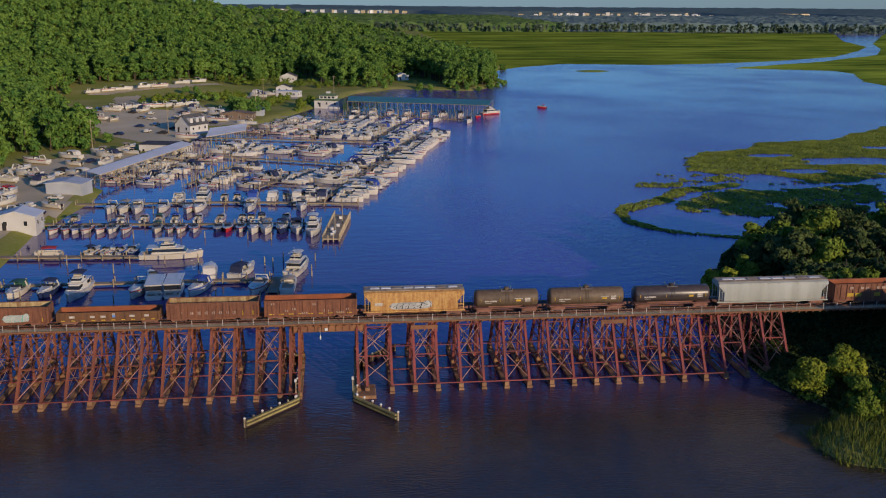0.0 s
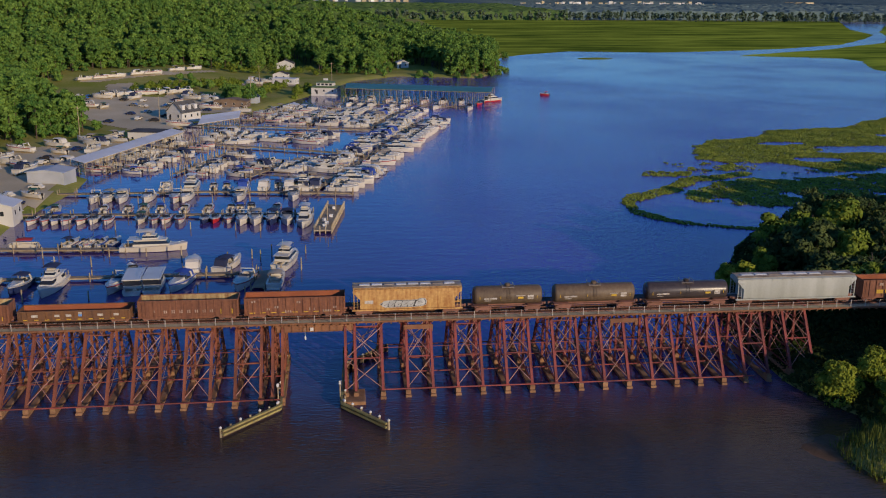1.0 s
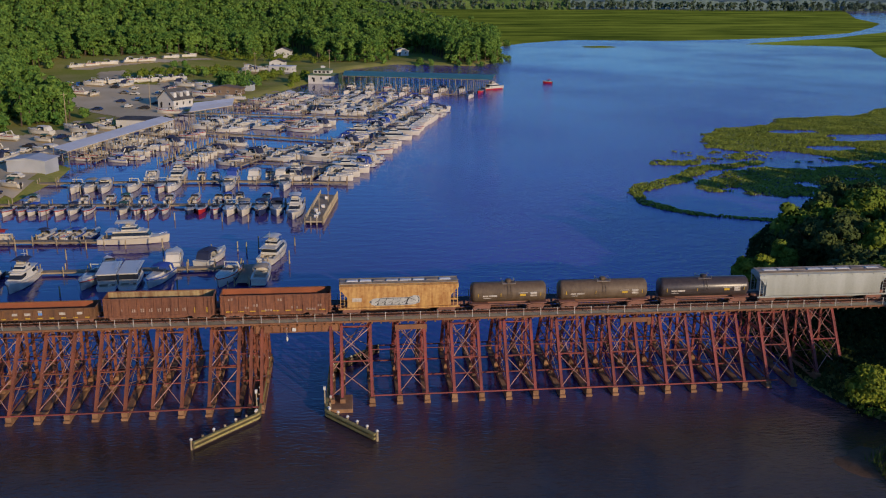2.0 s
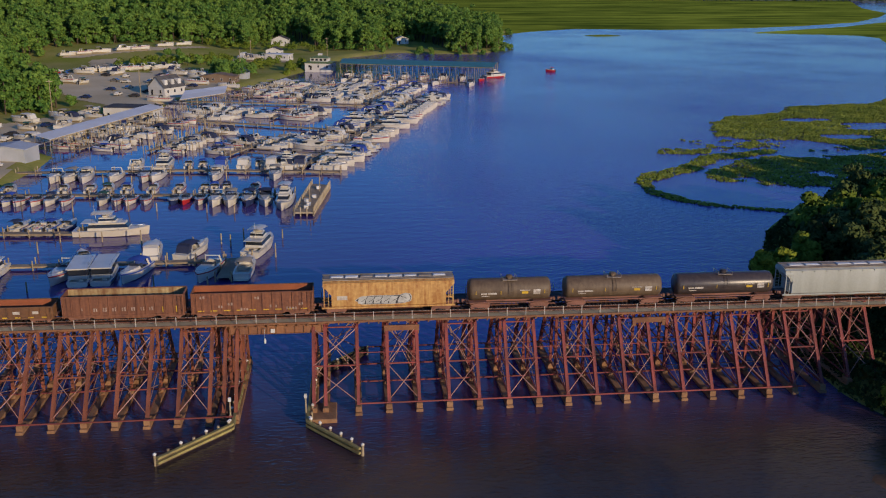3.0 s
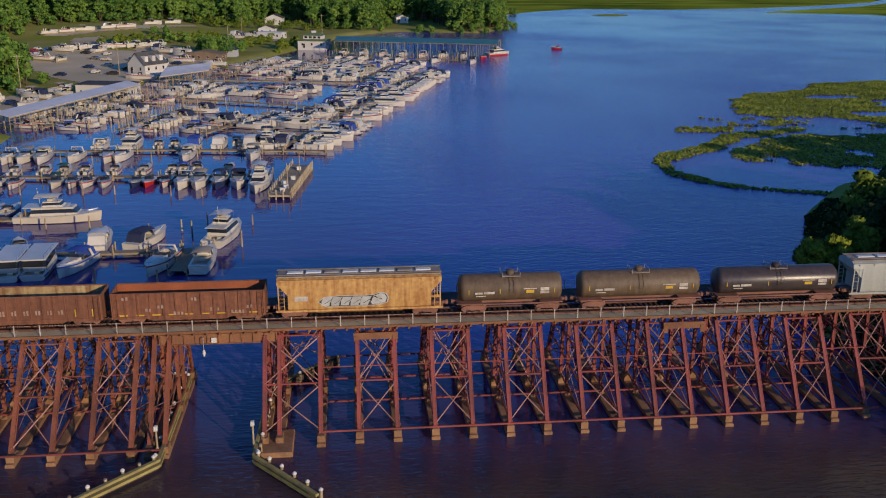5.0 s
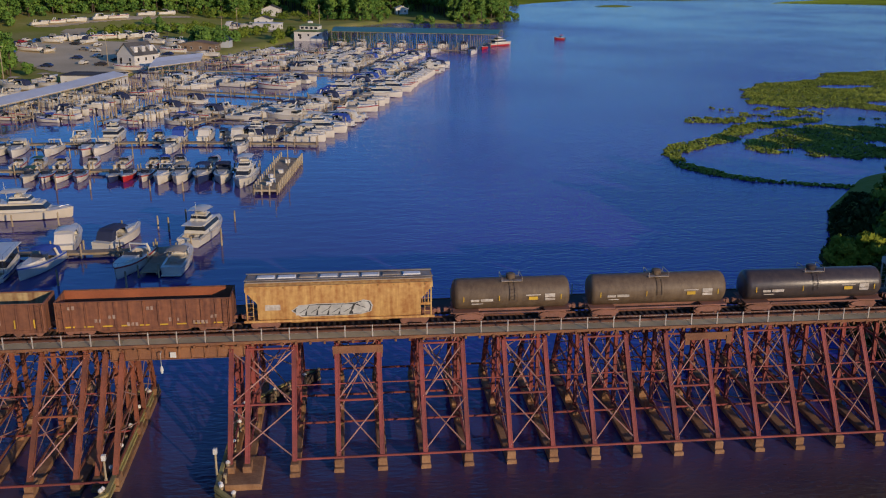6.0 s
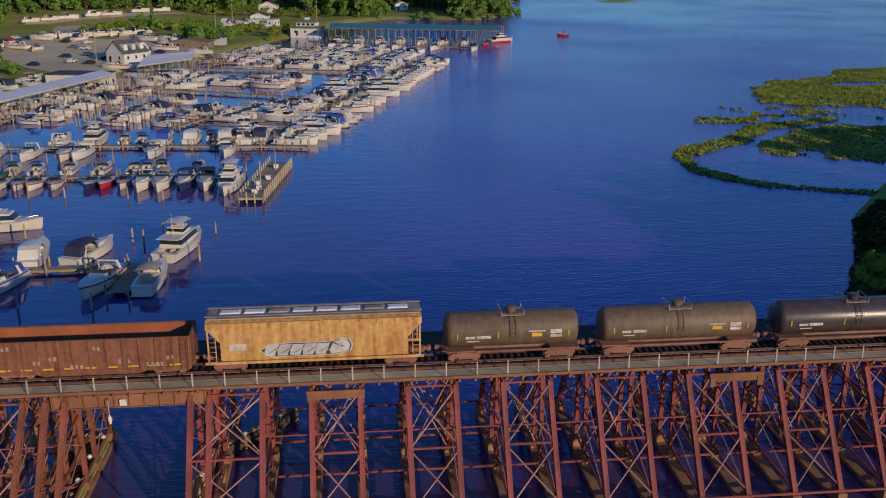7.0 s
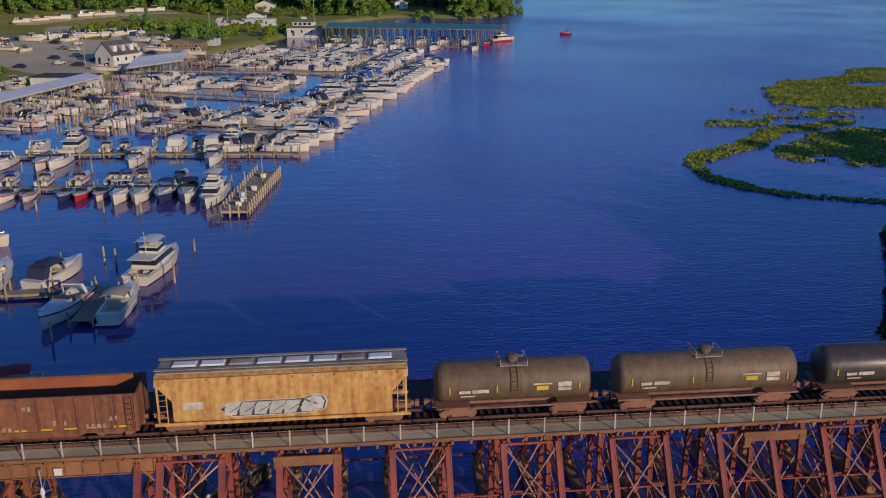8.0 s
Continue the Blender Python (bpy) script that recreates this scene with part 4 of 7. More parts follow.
def gondola(x0, x1, height, body, lining, label, n=12, slope=False, coal=0.0):
    """Open-top car: sides with ribs, ends, lining, floor, sill, trucks and ladders."""
    ob = thing("open_wagon", label, "railway wagon", "wagons of the freight train")
    zb, zt = RAIL + 0.75, RAIL + height
    ya, yb = YF, 2 * YT - YF
    part("side", Shape().box(x0, x1, ya, ya + 0.05, zb, zt), body, ob)
    part("side", Shape().box(x0, x1, yb - 0.05, yb, zb, zt), body, ob)
    part("end", Shape().box(x0, x0 + 0.06, ya + 0.05, yb - 0.05, zb, zt), body, ob)
    part("end", Shape().box(x1 - 0.06, x1, ya + 0.05, yb - 0.05, zb, zt), body, ob)
    part("lining", Shape().box(x0 + 0.06, x1 - 0.06, yb - 0.075, yb - 0.055, zb + 0.2, zt - 0.02), lining, ob, "worn lining of the open body")
    part("lining", Shape().box(x0 + 0.06, x1 - 0.06, ya + 0.055, ya + 0.075, zb + 0.2, zt - 0.02), lining, ob)
    part("floor", Shape().box(x0 + 0.06, x1 - 0.06, ya + 0.076, yb - 0.076, zb, zb + 0.15), M_FLOOR, ob, "black floor of the open body")
    rim = Shape()
    for y in (ya - 0.03, yb - 0.07):
        rim.box(x0, x1, y, y + 0.1, zt, zt + 0.09, 0.015)
    rim.box(x0, x0 + 0.1, ya + 0.07, yb - 0.07, zt, zt + 0.09).box(x1 - 0.1, x1, ya + 0.07, yb - 0.07, zt, zt + 0.09)
    part("top_rim", rim, body, ob)
    part("side_sill", Shape().box(x0, x1, ya - 0.06, ya - 0.004, zb - 0.1, zb + 0.16, 0.01).box(x0, x1, yb + 0.004, yb + 0.06, zb - 0.1, zb + 0.16, 0.01), body, ob)
    ribs(ob, x0 + 0.12, x1 - 0.12, n, zb + 0.16, zt, body)
    if height > 2.3:
        for y, e in ((ya, 1), (yb, -1)):
            part("skirt", Shape().loft([[(x0 + 3.3, y, zb - 0.1), (x1 - 3.3, y, zb - 0.1), (x1 - 3.9, y + e * 0.05, RAIL + 0.4), (x0 + 3.9, y + e * 0.05, RAIL + 0.4)], [(x0 + 3.3, y + e * 0.06, zb - 0.1), (x1 - 3.3, y + e * 0.06, zb - 0.1), (x1 - 3.9, y + e * 0.11, RAIL + 0.4), (x0 + 3.9, y + e * 0.11, RAIL + 0.4)]]), body, ob)
    part("centre_sill", Shape().box(x0 - 0.1, x1 + 0.1, YT - 0.35, YT + 0.35, RAIL + 0.5, zb - 0.01), M_TRUCK, ob)
    for x in (x0 + 0.25, x1 - 0.7):
        lad = Shape()
        for a in (0, 0.45):
            lad.box(x + a - 0.02, x + a + 0.02, ya - 0.19, ya - 0.15, zb - 0.2, zt)
        z = zb
        while z < zt - 0.1:
            lad.box(x, x + 0.45, ya - 0.185, ya - 0.155, z, z + 0.03)
            z += 0.38
        part("ladder", lad, body, ob)
    truck(ob, x0 + 1.75)
    truck(ob, x1 - 1.75)
    coupling(ob, x0, -1)
    coupling(ob, x1, 1)
    return ob


def hopper(x0, x1, height, body, label, seed=1):
    """Covered hopper: curved sides, sloped ends with ladders, roof hatches and discharge bays."""
    ob = thing("covered_hopper", label, "railway wagon", "wagons of the freight train")
    zb, zt = RAIL + 1.05, RAIL + height
    half = 1.58

    def ring(x, k=1.0, top=zt, bot=zb):
        pr = [(-0.92, bot), (-1.0, bot + 0.25), (-1.0, top - 0.75), (-0.93, top - 0.32), (-0.62, top - 0.08), (0, top), (0.62, top - 0.08), (0.93, top - 0.32), (1.0, top - 0.75), (1.0, bot + 0.25), (0.92, bot)]
        return [(x, YT + half * a * k, z) for a, z in pr]

    part("body", Shape().loft([ring(x0 + 1.2), ring(x1 - 1.2)]), body, ob, smooth=True)
    for xa, d in ((x0, 1), (x1, -1)):
        e = Shape()
        e.add([(xa + d * 1.2, YT - half * 0.99, zt - 0.75), (xa + d * 1.2, YT + half * 0.99, zt - 0.75), (xa + d * 2.4, YT + half * 0.9, zb), (xa + d * 2.4, YT - half * 0.9, zb),
               (xa + d * 0.25, YT - half * 0.99, zt - 0.75), (xa + d * 0.25, YT + half * 0.99, zt - 0.75)], [(4, 5, 1, 0), (0, 1, 2, 3), (4, 0, 3), (5, 2, 1), (4, 3, 2, 5)])
        part("slope_sheet", e, body, ob)
        part("end_roof", Shape().loft([[(x, YT + half * a, z) for a, z in ((-1, zt - 0.78), (-0.93, zt - 0.32), (-0.62, zt - 0.08), (0, zt), (0.62, zt - 0.08), (0.93, zt - 0.32), (1, zt - 0.78))] for x in sorted((xa + d * 0.15, xa + d * 1.2))]), body, ob, smooth=True)
        for y in (YF + 0.04, 2 * YT - YF - 0.04):
            fr = Shape()
            fr.box(xa + d * 0.3 - 0.06, xa + d * 0.3 + 0.06, y - 0.05, y + 0.05, zb - 0.2, zt - 0.75)
            fr.box(xa + d * 0.85 - 0.03, xa + d * 0.85 + 0.03, y - 0.03, y + 0.03, zb - 0.2, zt - 0.75)
            z = zb
            while z < zt - 0.8:
                fr.bar((xa + d * 0.3, y, z), (xa + d * 0.85, y, z), 0.03, 0.03)
                z += 0.4
            part("end_ladder", fr, body, ob)
    part("side_sill", Shape().box(x0, x1, YF - 0.03, YF + 0.1, zb - 0.22, zb - 0.02, 0.01).box(x0, x1, 2 * YT - YF - 0.1, 2 * YT - YF + 0.03, zb - 0.22, zb - 0.02, 0.01), body, ob)
    part("roof_eave", Shape().box(x0 + 0.2, x1 - 0.2, YF + 0.02, YF + 0.16, zt - 0.36, zt - 0.28).box(x0 + 0.2, x1 - 0.2, 2 * YT - YF - 0.16, 2 * YT - YF - 0.02, zt - 0.36, zt - 0.28), body, ob)
    bk = Shape()
    for k in range(12):
        xk = x0 + 0.8 + (x1 - x0 - 1.6) * k / 11
        bk.box(xk - 0.05, xk + 0.05, YF - 0.02, YF + 0.1, zt - 0.52, zt - 0.36)
    tagged(part("eave_bracket", bk, body, ob), kind="stuff")
    part("running_board", Shape().box(x0 + 0.1, x1 - 0.1, YT - 1.0, YT - 0.72, zt + 0.06, zt + 0.1).box(x0 + 0.1, x1 - 0.1, YT + 0.72, YT + 1.0, zt + 0.06, zt + 0.1), M_ROOFG, ob)
    for d, wd in ((-1.28, 0.5), (0, 1.36), (1.28, 0.5)):
        part("roof_sheet", Shape().box(x0 + 0.25, x1 - 0.25, YT + d * 0.72 - wd / 2, YT + d * 0.72 + wd / 2, zt + (-0.03 if d == 0 else -0.11), zt + (0.02 if d == 0 else -0.02), 0.01), M_ROOFG, ob, "grimy grey roof")
    n = 8
    for k in range(n):
        a, b = x0 + 1.0 + (x1 - x0 - 2.0) * k / n, x0 + 1.0 + (x1 - x0 - 2.0) * (k + 1) / n
        part("roof_hatch", Shape().box(a + 0.12, b - 0.12, YT - 0.4, YT + 0.4, zt - 0.02, zt + 0.12, 0.09), M_CAP if k % 4 != 2 else M_ROOFG, ob, "pale roof hatch")
    bays = 3
    for k in range(bays):
        c = x0 + 2.6 + (x1 - x0 - 5.2) * (k + 0.5) / bays
        w = (x1 - x0 - 5.2) / bays / 2
        part("discharge_bay", Shape().loft([[(c - w * 0.92, YT - 1.42, zb), (c + w * 0.92, YT - 1.42, zb), (c + w * 0.92, YT + 1.42, zb), (c - w * 0.92, YT + 1.42, zb)],
                                            [(c - 0.4, YT - 0.6, RAIL + 0.35), (c + 0.4, YT - 0.6, RAIL + 0.35), (c + 0.4, YT + 0.6, RAIL + 0.35), (c - 0.4, YT + 0.6, RAIL + 0.35)]]), body, ob)
    part("centre_sill", Shape().box(x0 - 0.1, x1 + 0.1, YT - 0.3, YT + 0.3, RAIL + 0.65, zb - 0.02), M_TRUCK, ob)
    truck(ob, x0 + 1.75)
    truck(ob, x1 - 1.75)
    coupling(ob, x0, -1)
    coupling(ob, x1, 1)
    return ob


def tank(x0, x1, body, label):
    """Tank car: cylinder with domed ends, saddle frame, platform, ladders and trucks."""
    ob = thing("tank_wagon", label, "railway wagon", "wagons of the freight train")
    r, zc = 1.4, RAIL + 2.35
    rings = []
    for x, k in ((x0 + 0.05, 0.05), (x0 + 0.08, 0.5), (x0 + 0.18, 0.8), (x0 + 0.36, 0.95), (x0 + 0.62, 1.0), (x1 - 0.62, 1.0), (x1 - 0.36, 0.95), (x1 - 0.18, 0.8), (x1 - 0.08, 0.5), (x1 - 0.05, 0.05)):
        rings.append([(x, YT + r * k * math.cos(6.28318 * i / 28), zc + r * k * math.sin(6.28318 * i / 28)) for i in range(28)])
    part("barrel", Shape().loft(rings), body, ob, smooth=True)
    part("sill", Shape().box(x0 - 0.1, x1 + 0.1, YT - 0.4, YT + 0.4, RAIL + 0.6, RAIL + 1.05, 0.02), M_TRUCK, ob)
    for xa in (x0 + 0.1, x1 - 2.4):
        part("end_platform", Shape().box(xa, xa + 2.3, YF + 0.1, 2 * YT - YF - 0.1, RAIL + 0.98, RAIL + 1.08), M_TRUCK, ob)
    part("side_walk", Shape().box(x0 + 2.4, x1 - 2.4, YF + 0.02, YF + 0.12, RAIL + 0.95, RAIL + 1.08).box(x0 + 2.4, x1 - 2.4, 2 * YT - YF - 0.12, 2 * YT - YF - 0.02, RAIL + 0.95, RAIL + 1.08), M_TRUCK, ob)
    xm = (x0 + x1) / 2
    lad = Shape()
    for dx in (-0.22, 0.22):
        for k in range(7):
            a, b = math.radians(190 - k * 15), math.radians(190 - (k + 1) * 15)
            lad.bar((xm + dx, YT + 1.5 * math.cos(a), zc + 1.5 * math.sin(a)), (xm + dx, YT + 1.5 * math.cos(b), zc + 1.5 * math.sin(b)), 0.04, 0.04)
    for k in range(8):
        a = math.radians(188 - k * 12)
        lad.bar((xm - 0.22, YT + 1.5 * math.cos(a), zc + 1.5 * math.sin(a)), (xm + 0.22, YT + 1.5 * math.cos(a), zc + 1.5 * math.sin(a)), 0.03, 0.03)
    part("ladder", lad, body, ob)
    dome = Shape().tube((xm, YT, zc + r - 0.05), (xm, YT, zc + r + 0.32), 0.42, 0.42, 14).tube((xm, YT, zc + r + 0.32), (xm, YT, zc + r + 0.42), 0.45, 0.25, 14)
    part("manway", dome, body, ob)
    pf = Shape().box(xm - 0.9, xm + 0.9, YT - 0.85, YT + 0.85, zc + r * 0.92, zc + r * 0.92 + 0.05)
    for x in (xm - 0.9, xm + 0.9):
        for y in (YT - 0.85, YT + 0.85):
            pf.bar((x, y, zc + r * 0.9), (x, y, zc + r + 0.3), 0.04, 0.04)
        pf.bar((x, YT - 0.85, zc + r + 0.3), (x, YT + 0.85, zc + r + 0.3), 0.04, 0.04)
    part("top_platform", pf, M_ROOFG, ob)
    bd = Shape()
    for x in (xm - 0.5, xm + 0.5):
        bd.loft([[(xx, YT + 1.415 * math.cos(6.28318 * i / 28), zc + 1.415 * math.sin(6.28318 * i / 28)) for i in range(28)] for xx in (x - 0.05, x + 0.05)], caps=False)
    part("band", bd, body, ob)
    yl = YT - 1.435
    patch(ob, x0 + 2.0, zc - 0.2, 0.75, 0.2, M_MARKW, "faded unreadable stencil", yl, "stencil")
    patch(ob, x0 + 3.05, zc - 0.18, 1.1, 0.24, M_MARKW, "faded unreadable stencil", yl, "stencil")
    patch(ob, x0 + 2.2, zc - 0.5, 1.0, 0.08, M_MARKW, "faded unreadable stencil", yl, "stencil")
    patch(ob, x1 - 3.5, zc + 0.18, 1.3, 0.10, M_MARKW, "faded unreadable stencil", yl, "stencil")
    patch(ob, x1 - 3.5, zc - 0.12, 0.8, 0.3, M_MARKY, "", yl, "stencil")
    patch(ob, x1 - 2.0, zc + 0.1, 0.9, 0.35, M_MARKW, y=yl)
    patch(ob, x1 - 2.0, zc - 0.25, 0.9, 0.22, M_MARKW, y=yl)
    for x in (x0 + 1.0, xm - 1.2, x1 - 1.0):
        patch(ob, x, zc - 0.05, 0.08, 0.5, M_MARKY, y=yl)
    truck(ob, x0 + 1.6)
    truck(ob, x1 - 1.6)
    coupling(ob, x0, -1)
    coupling(ob, x1, 1)
    return ob


def dashes(ob, x0, x1, n, z, mat, w=0.55, h=0.12):
    for k in range(n):
        patch(ob, x0 + (x1 - x0) * (k + 0.5) / n, z, w, h, mat, y=YF - 0.06)


# the cars, from the shore end of the train
c = gondola(-82.0, -68.0, 3.1, M_YHOP, M_ORANGE, "rusty orange open wagon with orange lining", 11)
dashes(c, -82, -68, 8, RAIL + 1.0, M_MARKY, 0.12, 0.8)
c = gondola(-66.9, -52.8, 3.2, M_BROWN, M_PALE, "brown open coal wagon with worn pale lining and mint spray paint", 12)
spray(c, -59.6, -55.6, RAIL + 1.0, RAIL + 2.1, M_SPRAY, M_MINT, 5, YF - 0.115)
writing(c, -64.3, RAIL + 1.95, 4, 0.35, 0.26, M_FADE, YF - 0.115, 9)
writing(c, -64.3, RAIL + 1.62, 4, 0.35, 0.26, M_FADE, YF - 0.115, 10)
dashes(c, -66, -60, 6, RAIL + 0.86, M_MARKW)
for x in (-65.0, -61.4, -58.3, -53.7):
    patch(c, x, RAIL + 1.25, 0.12, 0.6, M_MARKY, y=YF - 0.115)
c = gondola(-51.7, -36.0, 2.1, M_LOWG, M_ORANGE, "low patchy brown open wagon with orange lining", 12)
for x, w, m in ((-49.3, 0.9, M_MARKW), (-46.2, 0.7, M_MARKW), (-44.6, 0.8, M_MARKW), (-43.0, 0.5, M_MARKB), (-40.2, 0.8, M_MARKW), (-38.0, 0.7, M_MARKW)):
    patch(c, x, RAIL + 1.5, w, 0.34, m, y=YF - 0.115)
patch(c, -43.0, RAIL + 1.82, 0.5, 0.3, M_MARKW, y=YF - 0.115)
dashes(c, -51.4, -36.3, 10, RAIL + 0.9, M_MARKY, 0.6, 0.14)
c = gondola(-35.0, -20.7, 3.2, M_BROWN, M_PALE, "red-brown open coal wagon with worn pale lining", 13)
for k, x in enumerate((-31.3, -30.2, -29.1, -28.0, -26.9, -25.8, -24.8)):
    writing(c, x, RAIL + 1.65, 2, 0.28, 0.5, M_FADE, YF - 0.115, 20 + k)
writing(c, -33.4, RAIL + 1.75, 3, 0.35, 0.4, M_FADE, YF - 0.115, 28)
for x in (-23.2, -21.6):
    patch(c, x, RAIL + 1.5, 0.12, 0.75, M_MARKY, y=YF - 0.115)
c = gondola(-19.9, -5.2, 3.2, M_RUST, M_ORANGE, "rusty open coal wagon with orange lining", 12)
for k, (x, z, n) in enumerate(((-18.8, 2.8, 2), (-17.0, 1.6, 3), (-15.5, 1.9, 3), (-14.0, 1.2, 3), (-12.3, 2.6, 2), (-10.5, 1.5, 3), (-8.5, 1.2, 4), (-7.0, 1.7, 3))):
    writing(c, x, RAIL + z, n, 0.35, 0.35, M_FADE, YF - 0.115, 30 + k)
dashes(c, -19.5, -5.6, 9, RAIL + 1.05, M_MARKY, 0.8, 0.13)
c = hopper(-4.2, 12.3, 4.4, M_YHOP, "rusty yellow covered hopper wagon with grey spray paint")
spray(c, 0.0, 6.9, RAIL + 1.35, RAIL + 2.45, M_SPRAY, M_INK, 7)
patch(c, -1.7, RAIL + 2.2, 1.3, 0.5, M_MARKW)
tank(13.9, 24.6, M_TANKG, "olive-brown railway tank wagon with white stencils")
tank(26.2, 39.0, M_TANKG, "dark brown railway tank wagon with white stencils")
tank(40.6, 53.8, M_TANKB, "black railway tank wagon with white stencils")
hopper(54.8, 74.3, 4.45, M_WHOP, "long grimy white covered hopper wagon")
c = gondola(75.3, 88.4, 3.5, M_BROWN, M_ORANGE, "brown ribbed open coal wagon with faded lettering", 12)
writing(c, 78, RAIL + 2.9, 9, 0.95, 0.5, M_FADE, YF - 0.115, 50)
for x in (78.2, 79.6, 83.0):
    patch(c, x, RAIL + 1.7, 1.1, 0.6, M_MARKY, y=YF - 0.115)
c = gondola(89.5, 105.5, 2.5, M_RUST, M_RUST, "long rust-red open wagon on the bridge", 12)
c = gondola(106.6, 127.0, 1.6, M_RUST, M_RUST, "low rust-red wagon with orange bulkhead ends", 14)
for x in (107.0, 126.4):
    part("bulkhead", Shape().loft([[(x - 0.35, YF + 0.1, RAIL + 1.6), (x + 0.35, YF + 0.1, RAIL + 1.6), (x + 0.35, 2 * YT - YF - 0.1, RAIL + 1.6), (x - 0.35, 2 * YT - YF - 0.1, RAIL + 1.6)],
                                   [(x - 0.08, YF + 0.1, RAIL + 3.9), (x + 0.08, YF + 0.1, RAIL + 3.9), (x + 0.08, 2 * YT - YF - 0.1, RAIL + 3.9), (x - 0.08, 2 * YT - YF - 0.1, RAIL + 3.9)]]), M_YHOP, c, "orange bulkhead")
tank(128.0, 142.0, M_TANKB, "black railway tank wagon")
c = hopper(143.2, 161.0, 4.4, M_GHOP, "pale grey covered hopper wagon with dark spray paint")
spray(c, 150, 158, RAIL + 1.3, RAIL + 2.8, M_INK, M_SPRAY, 11)


# ---- boats ----
def beam_at(t, b):
    return b / 2 * (1 - max(0.0, (t - 0.45) / 0.55) ** 2.9) * (0.9 + 0.1 * min(1, t / 0.25))


def hull(ob, L, B, F, mat, stripe=None, tub=(0.08, 0.5), seat=True):
    """Hull, deck with an open cockpit, cockpit tub, rub rail and bow rail. Bow towards +y, waterline at z 0."""
    st = [0, 0.12, 0.25, 0.4, 0.55, 0.68, 0.8, 0.9, 0.96, 1.0]
    sheer = lambda t: F * (1 + 0.42 * t * t)
    yy = lambda t: -L / 2 + L * t
    rings = []
    for t in st:
        b, z = max(0.02, beam_at(t, B)), sheer(t)
        fl = 0.9 - 0.35 * max(0, t - 0.5)
        rings.append([(-b, yy(t), z), (-b * fl, yy(t) - 0.05 * L * max(0, t - 0.7), 0.12 + 0.3 * max(0, t - 0.6)), (0, yy(t) - 0.16 * L * max(0, t - 0.65), -0.45 + 0.3 * max(0, t - 0.7)),
                      (b * fl, yy(t) - 0.05 * L * max(0, t - 0.7), 0.12 + 0.3 * max(0, t - 0.6)), (b, yy(t), z)])
    s = Shape().loft(rings, close=False, caps=False)
    s.add(rings[0], [(0, 1, 2, 3, 4)])
    part("hull", s, mat, ob, smooth=True)
    d = Shape()
    a, c = tub
    w = lambda t: beam_at(t, B) * 0.76
    cols = [t for t in st if t < a] + [a] + [t for t in st if a < t < c] + [c] + [t for t in st if t > c]
    for t0, t1 in zip(cols, cols[1:]):
        if t0 >= a and t1 <= c:
            for e in (-1, 1):
                d.add([(e * beam_at(t0, B), yy(t0), sheer(t0)), (e * w(t0), yy(t0), sheer(t0) + 0.05), (e * w(t1), yy(t1), sheer(t1) + 0.05), (e * beam_at(t1, B), yy(t1), sheer(t1))], [(0, 1, 2, 3)])
        else:
            up = 0.14 if t0 >= c else 0.03
            d.add([(-beam_at(t0, B), yy(t0), sheer(t0)), (0, yy(t0), sheer(t0) + up), (beam_at(t0, B), yy(t0), sheer(t0)), (beam_at(t1, B), yy(t1), sheer(t1)), (0, yy(t1), sheer(t1) + up * (t1 < 1)), (-beam_at(t1, B), yy(t1), sheer(t1))],
                  [(0, 1, 4, 5), (1, 2, 3, 4)])
    part("deck", d, M_WHITE if mat is not M_CREAM else M_CREAM, ob)
    fz = F * 0.45
    tb = Shape()
    tb.add([(-w(a), yy(a), fz), (w(a), yy(a), fz), (w(c), yy(c), fz), (-w(c), yy(c), fz), (-w(a), yy(a), sheer(a) + 0.05), (w(a), yy(a), sheer(a) + 0.05), (w(c), yy(c), sheer(c) + 0.05), (-w(c), yy(c), sheer(c) + 0.05)],
           [(0, 1, 2, 3), (0, 4, 5, 1), (1, 5, 6, 2), (2, 6, 7, 3), (3, 7, 4, 0)])
    part("cockpit", tb, M_TUB, ob)
    if seat:
        part("helm_seat", Shape().box(0.15, 0.8, yy(c) - 1.3, yy(c) - 0.8, fz, fz + 0.7, 0.05), M_CREAM, ob)
    rub = Shape()
    hh = 0.04 if stripe is None else 0.1
    path = [(t, -1) for t in st] + [(t, 1) for t in st[::-1]]
    rub.loft([[(e * (max(0.02, beam_at(t, B)) + o), yy(t) + (0.03 if t == 1 else 0) * (o > 0.02), sheer(t) - 0.08 + h) for o, h in ((0.004, -hh), (0.035, -hh), (0.035, hh), (0.004, hh))] for t, e in path])
    part("rub_rail", rub, stripe or M_TUB, ob)
    br = Shape()
    pts = [(e * beam_at(t, B) * 0.9, yy(t) - 0.05, sheer(t)) for t, e in ((0.62, -1), (0.75, -1), (0.87, -1), (0.97, -1), (0.97, 1), (0.87, 1), (0.75, 1), (0.62, 1))]
    run = []   # one bent tube: along the top and down each stanchion and back
    for p in pts:
        run += [(p[0], p[1], p[2] + 0.5), p, (p[0], p[1] + 0.002, p[2] + 0.5)]
    br.loft([[(x + a, y + b, z + c) for a, b, c in ((0.016, -0.016, 0), (0.009, 0.009, -0.018), (-0.016, 0.016, 0), (-0.009, -0.009, 0.018))] for x, y, z in run[1:-1]])
    part("bow_rail", br, M_CHROME, ob)
    return yy, sheer


